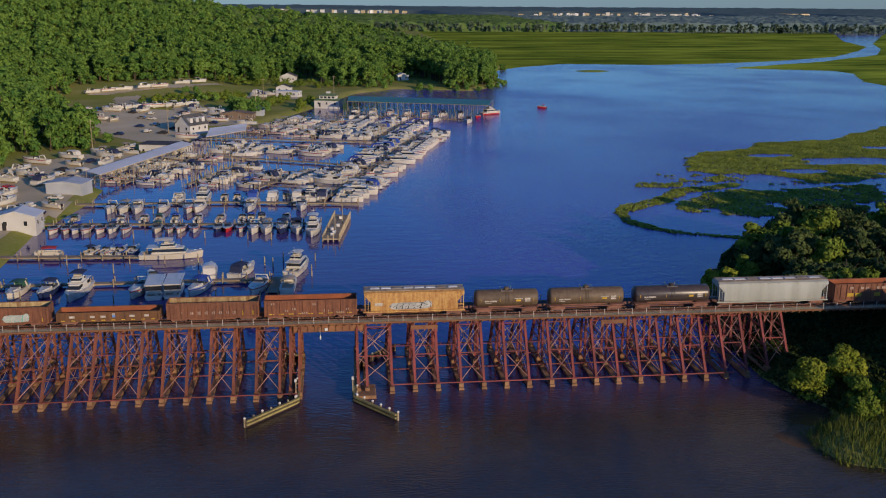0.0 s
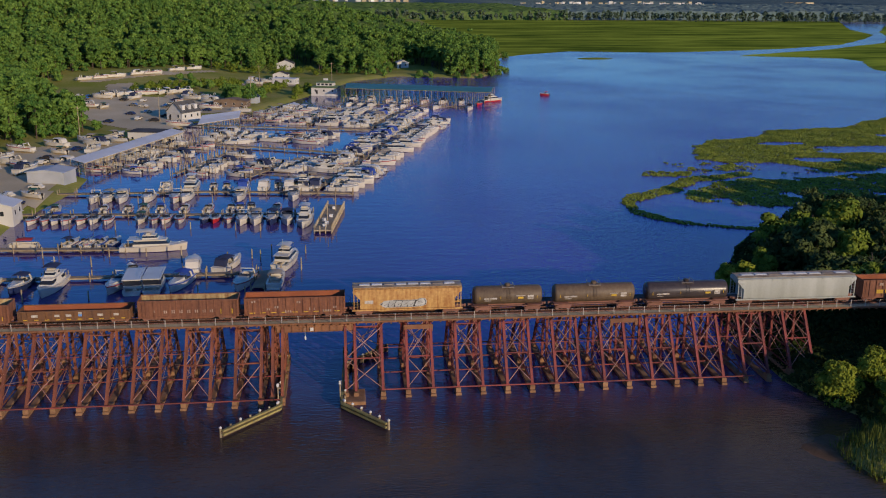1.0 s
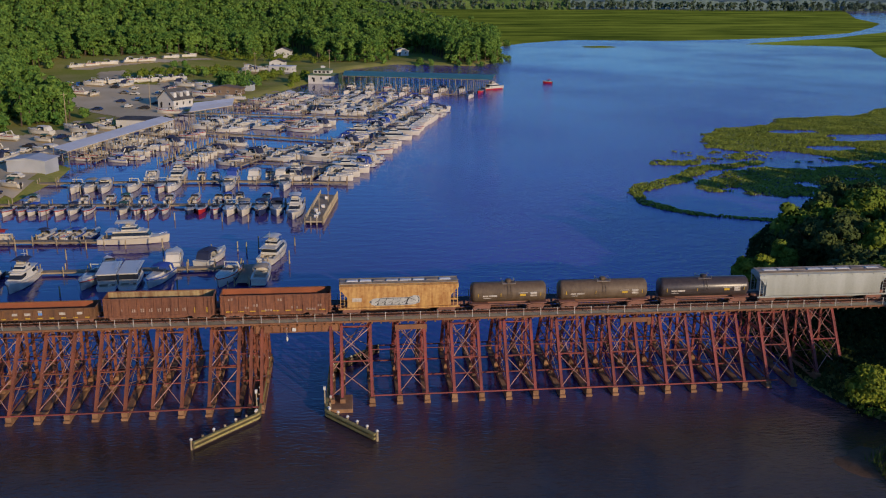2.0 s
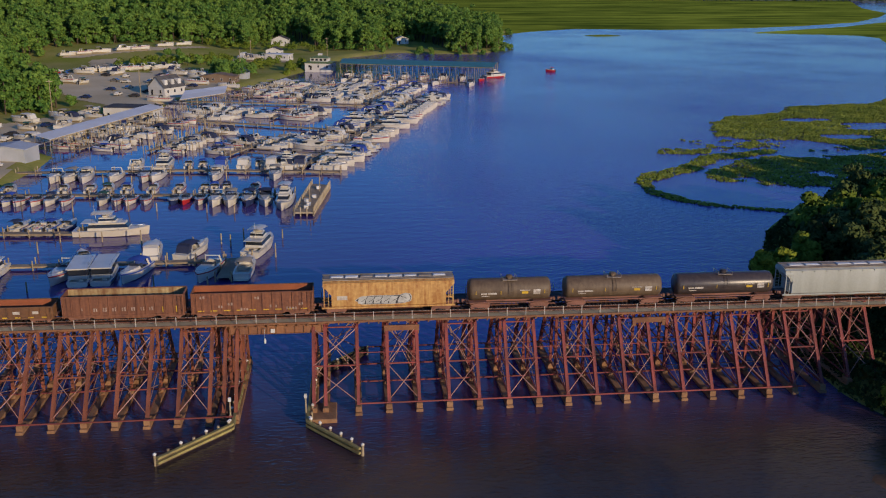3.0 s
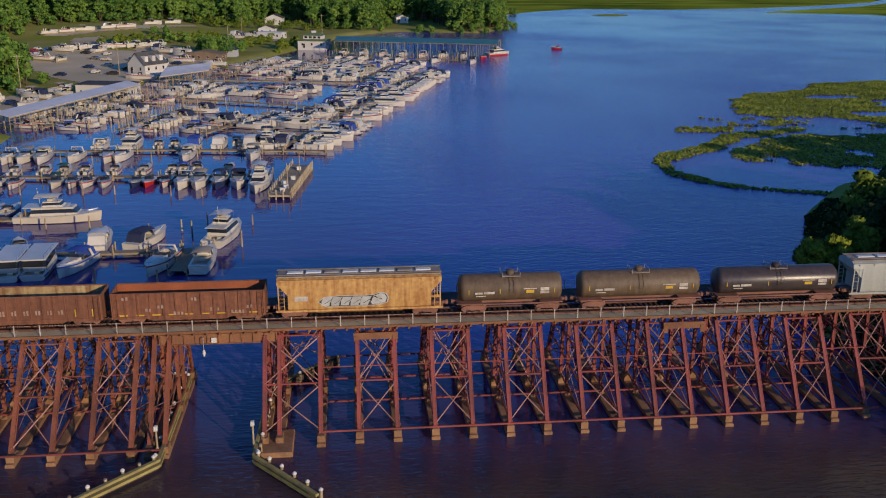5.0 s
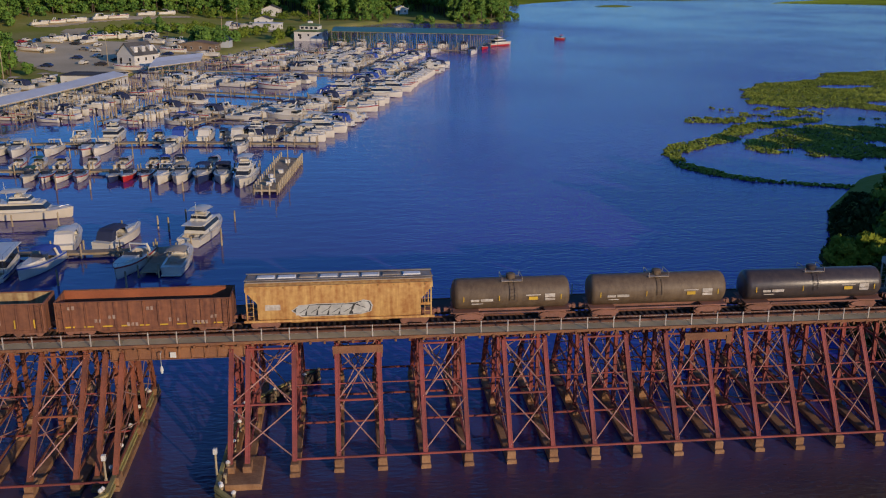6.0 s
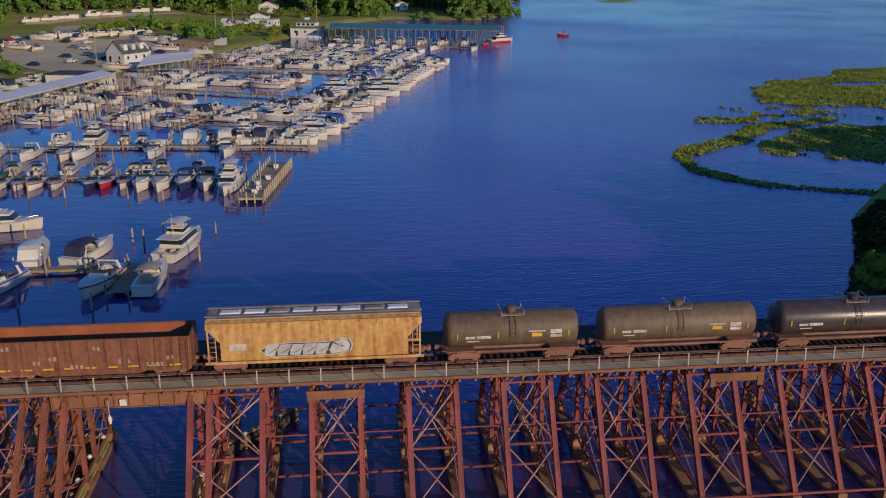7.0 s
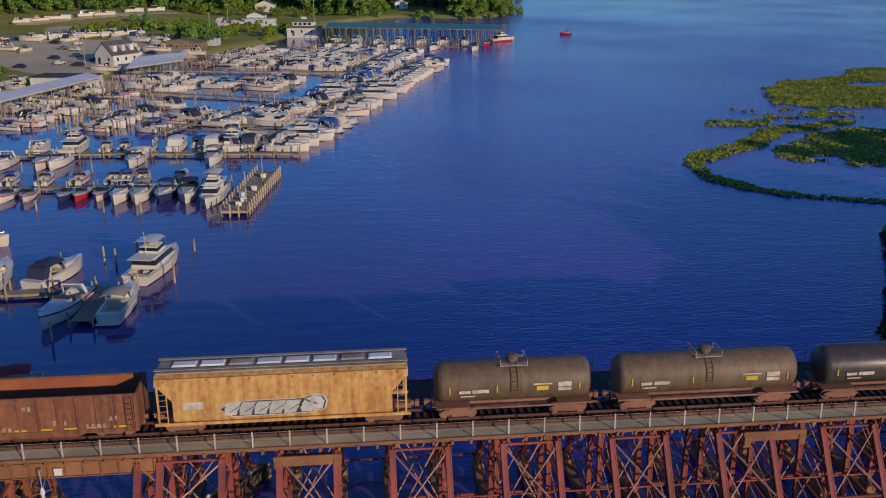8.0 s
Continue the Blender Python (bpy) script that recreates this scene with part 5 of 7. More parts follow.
def house(yy, t0, t1, w, z0, z1, rake=0.35, tap=0.86):
    """A cabin block with raked front and back."""
    y0, y1 = yy(t0), yy(t1)
    return Shape().loft([[(-w, y0, z0), (w, y0, z0), (w * 0.8, y1, z0), (-w * 0.8, y1, z0)], [(-w * tap, y0 + rake * 0.3, z1), (w * tap, y0 + rake * 0.3, z1), (w * 0.72 * tap, y1 - rake, z1), (-w * 0.72 * tap, y1 - rake, z1)]])


def windows(yy, t0, t1, w, z0, z1, rake=0.35, tap=0.86):
    """A dark glazed band wrapped round the cabin."""
    y0, y1 = yy(t0), yy(t1)

    def ring(f, o):
        k = 1 + (tap - 1) * f
        z = z0 + (z1 - z0) * f
        ya, yb = y0 + rake * 0.3 * f - o, y1 - rake * f + o
        wa, wb = w * k + o, w * 0.8 * (1 + (0.9 * tap - 1) * f) + o
        return [(-wa, ya, z), (wa, ya, z), (wb, yb, z), (-wb, yb, z)]
    return Shape().loft([ring(0.34, 0.012), ring(0.8, 0.012)])


def canvas(yy, t0, t1, w, z0, z1, mat, ob, name="canopy", posts=True):
    y0, y1 = yy(t0), yy(t1)
    rings = []
    for k in range(5):
        y = y0 + (y1 - y0) * k / 4
        zz = z1 - 0.12 * abs(k - 2) / 2
        rings.append([(w * a, y, zz - 0.28 * abs(a) ** 3) for a in (-1, -0.6, 0, 0.6, 1)] + [(w * a, y, zz - 0.28 * abs(a) ** 3 - 0.04) for a in (1, 0.6, 0, -0.6, -1)])
    part(name, Shape().loft(rings), mat, ob, smooth=True)
    if posts:
        e, ya, yb, top = w * 0.97, y0 + 0.1, y1 - 0.1, z1 - 0.3   # one bent tube with two hoops
        run = [(-e, ya, z0), (-e, ya, top), (e, ya, top), (e, ya, z0), (e, ya + 0.002, top), (e, yb, top), (e, yb, z0), (e, yb + 0.002, top), (-e, yb, top), (-e, yb, z0)]
        part("canopy_frame", Shape().loft([[(x + a, y + b, z + c) for a, b, c in ((0.018, -0.018, 0), (0.01, 0.01, -0.02), (-0.018, 0.018, 0), (-0.01, -0.01, 0.02))] for x, y, z in run]), M_CHROME, ob)


def screen(ob, yy, sheer, t, w, h=0.5):
    y, z = yy(t), sheer(t) + 0.05
    s = Shape().add([(-w, y - 0.9, z), (-w * 0.7, y, z + 0.06), (w * 0.7, y, z + 0.06), (w, y - 0.9, z), (-w * 0.92, y - 1.1, z + h), (-w * 0.62, y - 0.5, z + h), (w * 0.62, y - 0.5, z + h), (w * 0.92, y - 1.1, z + h)],
                    [(0, 1, 5, 4), (1, 2, 6, 5), (2, 3, 7, 6)])
    part("windscreen", s, M_GLASS, ob, "dark tinted windscreen")


def runabout(hm, cm, L=6.8, B=2.4, label="", stripe=None):
    ob = thing("motorboat", label, "boat", "boats in the marina")
    yy, sh = hull(ob, L, B, 0.92, hm, stripe, (0.1, 0.5))
    screen(ob, yy, sh, 0.56, B * 0.41, 0.6)
    if cm is not None:
        canvas(yy, 0.16, 0.5, B * 0.42, 1.0, 2.45, cm, ob)
    part("outboard", Shape().box(-0.22, 0.22, -L / 2 - 0.5, -L / 2 - 0.02, 0.5, 1.2, 0.08).box(-0.1, 0.1, -L / 2 - 0.4, -L / 2 - 0.1, -0.5, 0.5), M_BLACK, ob, "black outboard motor")
    return ob


def cruiser(hm, cm, L=9.5, B=3.2, label="", stripe=None, arch=True, closed=False):
    ob = thing("cabin_cruiser", label, "boat", "boats in the marina")
    yy, sh = hull(ob, L, B, 1.25, hm, stripe, (0.08, 0.42), cm is None)
    part("foredeck_cabin", Shape().loft([[(-B * 0.36, yy(0.5), sh(0.5) + 0.03), (B * 0.36, yy(0.5), sh(0.5) + 0.03), (B * 0.33, yy(0.5), sh(0.5) + 0.5), (-B * 0.33, yy(0.5), sh(0.5) + 0.5)],
                                        [(-B * 0.26, yy(0.72), sh(0.72) + 0.03), (B * 0.26, yy(0.72), sh(0.72) + 0.03), (B * 0.22, yy(0.72), sh(0.72) + 0.36), (-B * 0.22, yy(0.72), sh(0.72) + 0.36)],
                                        [(-B * 0.1, yy(0.88), sh(0.88) + 0.03), (B * 0.1, yy(0.88), sh(0.88) + 0.03), (B * 0.08, yy(0.88), sh(0.88) + 0.1), (-B * 0.08, yy(0.88), sh(0.88) + 0.1)]]), M_WHITE, ob)
    screen(ob, yy, sh, 0.55, B * 0.42, 0.8)
    if arch:
        a = Shape()
        for e in (-1, 1):
            a.bar((e * B * 0.42, yy(0.2), sh(0.2)), (e * B * 0.36, yy(0.26), sh(0.2) + 1.35), 0.1, 0.35)
        a.bar((-B * 0.37, yy(0.26), sh(0.2) + 1.35), (B * 0.37, yy(0.26), sh(0.2) + 1.35), 0.4, 0.12)
        part("radar_arch", a, M_WHITE, ob)
    if cm is not None:
        canvas(yy, 0.2, 0.5, B * 0.44, 1.4, 3.0, cm, ob)
        if closed:
            part("canopy_skirt", Shape().loft([[(-B * 0.4, yy(0.08), sh(0.1)), (B * 0.4, yy(0.08), sh(0.1)), (B * 0.4, yy(0.22), sh(0.2)), (-B * 0.4, yy(0.22), sh(0.2))], [(-B * 0.38, yy(0.14), 2.5), (B * 0.38, yy(0.14), 2.5), (B * 0.40, yy(0.22), 2.75), (-B * 0.40, yy(0.22), 2.75)]]), cm, ob)
    part("swim_platform", Shape().box(-B * 0.4, B * 0.4, -L / 2 - 0.7, -L / 2 - 0.01, 0.2, 0.32, 0.03), M_WHITE, ob)
    return ob


def flybridge(hm, cm, L=12.5, B=4.0, label="", stripe=None):
    ob = thing("flybridge_yacht", label, "boat", "boats in the marina")
    yy, sh = hull(ob, L, B, 1.25, hm, stripe, (0.05, 0.26))
    z0 = 1.35
    part("deckhouse", house(yy, 0.2, 0.76, B * 0.42, z0, 2.75, 1.1), M_WHITE if hm is not M_CREAM else M_CREAM, ob)
    part("window_band", windows(yy, 0.2, 0.76, B * 0.42, z0, 2.75, 1.1), M_GLASS, ob, "dark cabin windows")
    part("fly_deck", Shape().box(-B * 0.4, B * 0.4, yy(0.12), yy(0.62), 2.76, 2.86, 0.03), M_WHITE, ob)
    part("pilothouse", house(yy, 0.34, 0.58, B * 0.33, 2.865, 3.75, 0.6), M_WHITE if hm is not M_CREAM else M_CREAM, ob)
    part("pilothouse_window", windows(yy, 0.34, 0.58, B * 0.33, 2.865, 3.75, 0.6), M_GLASS, ob)
    part("fly_seat", Shape().box(-B * 0.2, B * 0.2, yy(0.4), yy(0.46), 3.76, 4.15, 0.05), M_CREAM, ob)
    if cm is not None:
        canvas(yy, 0.26, 0.54, B * 0.36, 3.0, 4.9, cm, ob, "bimini")
    m = Shape().tube((0, yy(0.3), 2.86), (0, yy(0.28), 6.0), 0.05, 0.03, 6).bar((-0.5, yy(0.285), 5.2), (0.5, yy(0.285), 5.2), 0.05, 0.05)
    part("mast", m, M_WHITE, ob)
    return ob


def houseboat(hm, label="", L=11.0, B=3.8):
    ob = thing("houseboat", label, "boat", "boats in the marina")
    yy, sh = hull(ob, L, B, 0.8, hm, M_CBLUE, (0.04, 0.2))
    part("deckhouse", house(yy, 0.16, 0.78, B * 0.44, 0.86, 2.9, 0.15, 0.98), M_WHITE, ob)
    part("window_band", windows(yy, 0.16, 0.78, B * 0.445, 0.86, 2.9, 0.15, 0.98), M_GLASS, ob, "dark cabin windows")
    part("roof", Shape().box(-B * 0.47, B * 0.47, yy(0.06), yy(0.82), 2.9, 3.02, 0.03), M_WHITE, ob)
    r = Shape()
    for e in (-1, 1):
        r.bar((e * B * 0.44, yy(0.08), 3.6), (e * B * 0.44, yy(0.78), 3.6), 0.03, 0.03)
        for t in (0.08, 0.25, 0.43, 0.6, 0.78):
            r.bar((e * B * 0.44, yy(t), 3.02), (e * B * 0.44, yy(t), 3.6), 0.03, 0.03)
        r.bar((e * B * 0.42, yy(0.07), 0.85), (e * B * 0.42, yy(0.07), 2.9), 0.05, 0.05)
    part("roof_rail", r, M_CHROME, ob)
    return ob


def pontoon(cm, label=""):
    ob = thing("pontoon_boat", label, "boat", "boats in the marina")
    for e in (-0.85, 0.85):
        part("float", Shape().tube((e, -3.4, 0.05), (e, 3.2, 0.05), 0.32, 0.32, 10).tube((e, 3.2, 0.05), (e, 3.8, 0.2), 0.32, 0.05, 10), M_CHROME, ob)
    part("deck", Shape().box(-1.25, 1.25, -3.4, 3.4, 0.38, 0.5, 0.02), M_TUB, ob)
    f = Shape()
    f.box(-1.25, -1.2, -3.0, 3.0, 0.5, 1.15).box(1.2, 1.25, -3.0, 3.0, 0.5, 1.15).box(-1.2, 1.2, 2.95, 3.0, 0.5, 1.15).box(-1.2, 1.2, -3.0, -2.95, 0.5, 1.15)
    part("fence", f, M_CREAM, ob)
    part("seat", Shape().box(-1.15, -0.55, -2.6, 2.4, 0.5, 0.95, 0.05).box(0.55, 1.15, -2.6, 1.0, 0.5, 0.95, 0.05), M_CREAM, ob)
    canvas(lambda t: t, -2.2, 1.2, 1.2, 0.6, 2.5, cm, ob)
    return ob


def sailboat(label=""):
    ob = thing("sailing_boat", label, "boat", "boats in the marina")
    yy, sh = hull(ob, 8.0, 2.6, 0.85, M_WHITE, M_CNAVY, (0.08, 0.36))
    part("coachroof", house(yy, 0.38, 0.72, 0.85, 0.95, 1.4, 0.4), M_WHITE, ob)
    part("mast", Shape().tube((0, 0.6, 1.3), (0, 0.6, 11.5), 0.08, 0.05, 8), M_CHROME, ob)
    part("boom", Shape().tube((0, 0.5, 2.0), (0, -3.2, 2.05), 0.05, 0.05, 6), M_CHROME, ob)
    part("furled_sail", Shape().tube((0, 0.4, 2.15), (0, -3.0, 2.2), 0.16, 0.1, 8), M_CBLUE, ob, "blue sail cover")
    return ob


SMALL = [runabout(M_WHITE, M_CNAVY, label="white motorboat with a navy canopy at its berth"), runabout(M_REDHULL, None, label="red and white open motorboat at its berth"),
         runabout(M_WHITE, M_CBLUE, label="white motorboat with a blue canopy at its berth", stripe=M_CBLUE), runabout(M_NAVY, None, 7.4, 2.6, "dark blue open motorboat at its berth"),
         runabout(M_WHITE, None, 7.2, 2.5, "white open motorboat at its berth", M_CRED), runabout(M_CREAM, M_CGREEN, 7.0, 2.5, "cream motorboat with a green canopy")]
MID = [cruiser(M_WHITE, None, label="white cabin cruiser with a radar arch"), cruiser(M_WHITE, M_CNAVY, 10.2, 3.3, "white cabin cruiser with a navy canopy", closed=True),
       cruiser(M_NAVY, M_CNAVY, 9.4, 3.1, "navy-hulled cabin cruiser with a dark canopy"), cruiser(M_WHITE, M_CBLUE, 9.8, 3.2, "white cabin cruiser with a bright blue canopy", M_CBLUE, closed=True),
       cruiser(M_WHITE, M_WHITE, 10.4, 3.3, "white cabin cruiser with a white hard top", closed=True), cruiser(M_CREAM, M_CGREEN, 9.2, 3.1, "cream cabin cruiser with a green canopy", closed=True),
       cruiser(M_WHITE, M_CTAN, 10.0, 3.2, "white cabin cruiser with a tan canopy", arch=False), cruiser(M_WHITE, None, 11.0, 3.4, "long white express cruiser with a red stripe", M_CRED)]
BIG = [flybridge(M_WHITE, M_WHITE, label="large white flybridge motor yacht"), flybridge(M_WHITE, M_CNAVY, 11.8, 3.9, "white flybridge yacht with a navy bimini"), flybridge(M_CREAM, M_CREAM, 14.6, 4.4, "big cream motor yacht with flybridge lying along the dock")]
HOUSE, PONT, SAIL = houseboat(M_WHITE, "white houseboat with railed roof at the dock"), pontoon(M_CRED, "pontoon boat with a faded red canopy"), sailboat("small white sailing boat with bare mast")
_used = {}
PALE = [MID[0], MID[4], MID[7], MID[0], MID[6], MID[4], MID[1]]   # most boats are white


def moor(proto, x, y, turn, z=0.0):
    """Puts a boat with its middle at x, y, its bow turned from +y by turn degrees. The first of a kind is the model itself."""
    m = pose(x, y, z, 0, 0, turn)
    if proto.name in _used:
        return copy_thing(proto, m)
    _used[proto.name] = 1
    proto.matrix_basis = m
    return proto


# ---- docks ----
def dock(pts, width, label, piles=4.5, z=0.75, tall=2.2):
    """A timber pier along pts with cross planks, beams and pilings on both sides."""
    ob = thing("dock", label, "dock", "marina docks")
    r = random.Random(len(pts) * 7 + int(pts[0][0] * 3))
    for (xa, ya), (xb, yb) in zip(pts, pts[1:]):
        ln = math.hypot(xb - xa, yb - ya)
        dx, dy = (xb - xa) / ln, (yb - ya) / ln
        s = Shape()
        n = int(ln / 0.5)
        for k in range(n):
            c0, c1 = k * ln / n, (k + 1) * ln / n - 0.04
            zz = z + r.uniform(-0.012, 0.012)
            p = [(xa + dx * c + dy * w, ya + dy * c - dx * w, h) for h in (zz - 0.06, zz) for c, w in ((c0, -width / 2), (c1, -width / 2), (c1, width / 2), (c0, width / 2))]
            s.add(p, [(3, 2, 1, 0), (4, 5, 6, 7), (0, 1, 5, 4), (1, 2, 6, 5), (2, 3, 7, 6), (3, 0, 4, 7)])
        tagged(part("planking", s, M_WOOD, ob), kind="stuff")
        for w in (-width / 2 + 0.15, width / 2 - 0.15):
            part("beam", Shape().bar((xa + dy * w, ya - dx * w, z - 0.2), (xb + dy * w, yb - dx * w, z - 0.2), 0.15, 0.26), M_PILE, ob)
        n = max(1, int(ln / piles))
        for k in range(n + 1):
            for w in (-width / 2 - 0.14, width / 2 + 0.14):
                c = ln * k / n
                h = tall * r.uniform(0.7, 1.1)
                part("piling", Shape().tube((xa + dx * c + dy * w, ya + dy * c - dx * w, -2.6), (xa + dx * c + dy * w, ya + dy * c - dx * w, z + h * 0.6), 0.14, 0.12, 7), M_PILE, ob)
    return ob


def mooring_pile(x, y, h):
    tagged(part("mooring_post", Shape().loft([[(x + q * math.cos(0.9 * k), y + q * math.sin(0.9 * k), z) for k in range(7)] for q, z in ((0.16, -2.6), (0.13, h - 0.12), (0.07, h))]), M_PILE), "weathered timber mooring post standing in the water", "mooring post", "mooring posts")


dock([(-92, 61.6), (-33, 62.4), (-18, 63.0)], 1.6, "narrow grey timber dock by the bridge")
dock([(-21.9, 52.2), (-21.2, 62.1)], 2.4, "grey floating finger dock")
dock([(-92, 85.8), (-53, 83.4)], 2.0, "grey timber dock with low pilings")
dock([(-88, 119.0), (-45, 116.0), (-12.6, 114.8)], 1.8, "grey timber dock lined with motorboats")
dock([(-84, 143.8), (-41, 144.2), (-2, 139.6)], 1.8, "grey timber dock lined with motorboats")
dock([(-60, 231.0), (-43, 224.6), (-15.5, 212.6), (5, 200.4)], 2.0, "long grey timber dock")
dock([(-74, 282.0), (-35.8, 273.0), (26.2, 259.6)], 2.0, "long grey timber dock")
SPINES = [((-12.5, 144.5), (32, 292), 12.0, 9.5, 5.2), ((-56.6, 172), (-43, 214), 8.0, 0, 4.6), ((-33.6, 165), (-19, 198), 9.0, 8.0, 4.8), ((-26, 233), (-14, 258), 9.0, 8.0, 4.8),
          ((-50, 232), (-42, 262), 8.5, 7.5, 4.4), ((-42, 287), (-24, 338), 8.5, 8.0, 4.4), ((-18, 279), (0, 334), 9.0, 8.5, 4.5), ((8, 269), (26, 328), 9.0, 9.0, 4.6), ((-77.5, 176), (-58.5, 234), 8.0, 7.5, 5.0)]
rb = random.Random(5)
for (xa, ya), (xb, yb), lr, ll, step in SPINES:
    spine = dock([(xa, ya), (xb, yb)], 1.5, "grey timber finger dock between berthed boats", 6.0)
    ln = math.hypot(xb - xa, yb - ya)
    dx, dy = (xb - xa) / ln, (yb - ya) / ln
    head = math.degrees(math.atan2(-dx, dy))
    c = 3.0
    while c < ln - 1:
        for side, L in ((1, lr), (-1, ll)):
            if L and rb.random() < 0.9:
                pool = PALE + MID[3:4] if L < 9 or rb.random() < 0.88 else BIG[:2]
                if L < 8.6:
                    pool = [SMALL[0], SMALL[4], SMALL[4], SMALL[2], SMALL[5]] + PALE
                off = 1.6 + (5.6 if L >= 8.6 else 4.6)
                moor(rb.choice(pool), xa + dx * c + dy * off * side, ya + dy * c - dx * off * side, head - 90 * side + rb.uniform(-5, 5) + (180 if rb.random() < 0.25 else 0))
            if L and rb.random() < 0.6:
                fx, fy = xa + dx * (c + step * 0.47), ya + dy * (c + step * 0.47)
                part("finger", Shape().bar((fx + dy * side * 0.8, fy - dx * side * 0.8, 0.66), (fx + dy * side * 9, fy - dx * side * 9, 0.66), 0.7, 0.16), M_WOOD, spine)
            if rb.random() < 0.5:
                mooring_pile(xa + dx * (c + step / 2) + dy * side * 11, ya + dy * (c + step / 2) - dx * side * 11, rb.uniform(1.6, 2.6))
        c += step * rb.uniform(0.92, 1.15)

# the wide pier head with railings
pier = thing("timber_pier", "wide timber pier head with white railing posts", "pier")
PH = [(-12.0, 96.2), (-7.9, 95.9), (-4.6, 122.4), (-8.9, 124.0)]
s = Shape()
for k in range(40):
    a, b = k / 40, (k + 0.9) / 40
    p0, p1 = [PH[0][i] + (PH[3][i] - PH[0][i]) * a for i in (0, 1)], [PH[1][i] + (PH[2][i] - PH[1][i]) * a for i in (0, 1)]
    q0, q1 = [PH[0][i] + (PH[3][i] - PH[0][i]) * b for i in (0, 1)], [PH[1][i] + (PH[2][i] - PH[1][i]) * b for i in (0, 1)]
    s.add([(*p0, 0.95), (*p1, 0.95), (*q1, 0.95), (*q0, 0.95), (*p0, 0.86), (*p1, 0.86), (*q1, 0.86), (*q0, 0.86)], [(0, 1, 2, 3), (7, 6, 5, 4), (0, 4, 5, 1), (1, 5, 6, 2), (2, 6, 7, 3), (3, 7, 4, 0)])
tagged(part("planking", s, M_WOOD, pier), kind="stuff")
for (xa, ya), (xb, yb), n in ((PH[1], PH[2], 16), (PH[0], PH[1], 3), (PH[0], PH[3], 14)):
    for k in range(n + 1):
        x, y = xa + (xb - xa) * k / n, ya + (yb - ya) * k / n
        part("post", Shape().tube((x, y, -2.6), (x, y, 2.0), 0.16, 0.15, 7), M_PALEWOOD, pier)
    part("rail", Shape().bar((xa, ya, 0.75), (xb, yb, 0.75), 0.2, 0.3), M_PALEWOOD, pier)
for x, y in ((-9.5, 99), (-9.0, 101.5), (-7.2, 118), (-8.0, 109), (-9.6, 105)):
    b = thing("dock_box", "white dock storage box on the pier head", "box", "dock boxes")
    part("case", Shape().box(x - 0.45, x + 0.45, y - 0.35, y + 0.35, 0.955, 1.6, 0.05), M_CAP, b)
    part("lid", Shape().box(x - 0.48, x + 0.48, y - 0.38, y + 0.38, 1.604, 1.7, 0.03), M_CAP, b)
for x, y, h in ((-8.8, 103, 4.6), (-6.8, 112, 5.2)):
    b = thing("dock_pole", "tall timber light pole on the pier head", "pole")
    part("shaft", Shape().tube((x, y, 0.955), (x, y, h + 1), 0.12, 0.09, 8), M_PILE, b)

# berths by the bridge
moor(MID[5], -74.2, 57.0, 176)
moor(MID[2], -68.0, 57.2, 174)
moor(BIG[1], -61.8, 56.6, 176)
moor(MID[7], -49.4, 57.2, 172)
moor(HOUSE, -46.0, 56.6, 4)
moor(HOUSE, -42.2, 57.0, 2)
moor(MID[3], -37.4, 56.8, 166)
moor(SMALL[4], -48.5, 67.0, 20)
moor(MID[4], -36.5, 69.0, 4)
moor(MID[1], -29.2, 69.4, -22)
moor(MID[7], -25.0, 56.8, 170)
moor(BIG[0], -17.2, 71.5, -14)
moor(MID[6], -18.6, 57.5, -4)
moor(PONT, -76.5, 88.0, 90)
moor(PONT, -24.5, 36.5, 100)
moor(BIG[2], -47.2, 84.2, -90)
for k, x in enumerate((-66.6, -63.2, -60.0, -57.2)):
    moor(SMALL[(0, 4, 2, 3)[k]], x, 89.6, -20 + k * 3)
moor(SAIL, -62.0, 90.2, -14)
for k, x in enumerate((-82, -78.8, -76.1, -73.5, -69.9, -67, -63.6, -55.5, -52.2, -49.3, -45.9, -39.6, -37.1, -33.7, -30.1, -26.8, -22.8, -19)):
    pr = SMALL[(4, 4, 2, 4, 4, 0, 4, 5, 4, 4, 4, 3, 1, 4, 1, 2, 3, 4)[k]] if k < 14 else MID[(0, 6, 2, 1)[k - 14]]
    moor(pr, x, 117.6 - 0.03 * (x + 82) - 1.4 - (3.7 if k < 14 else 5.0), 180 + rb.uniform(-6, 6))
moor(BIG[0], -14.6, 107.0, 176)
for k, x in enumerate((-79.3, -67, -60.7, -56.7, -52.3, -46.2, -40, -34.1, -31.9, -29, -22.3)):
    moor(SMALL[(5, 4, 4, 5, 2, 4, 4, 4, 2, 0, 4)[k]], x, 119.0 - 0.03 * (x + 82) + 5.0, rb.uniform(-6, 6))
for k, x in enumerate((-72.7, -69, -65.4, -58.3, -50.8, -48, -33.5, -18.6)):
    moor(MID[(0, 6, 4, 0, 7, 0, 4, 6)[k]], x, 143.0 - 6.2, 180 + rb.uniform(-6, 6))
for k, x in enumerate((-55.5, -48.2, -42.2, -38.4, -33.5, -27.5, -23.7, -20, -16.3, -12.7)):
    moor((MID[0], BIG[0], SMALL[4], SMALL[2], MID[3], MID[4], SMALL[0], MID[4], BIG[1], MID[1])[k], x, 145.2 + 6.0, rb.uniform(-6, 6))
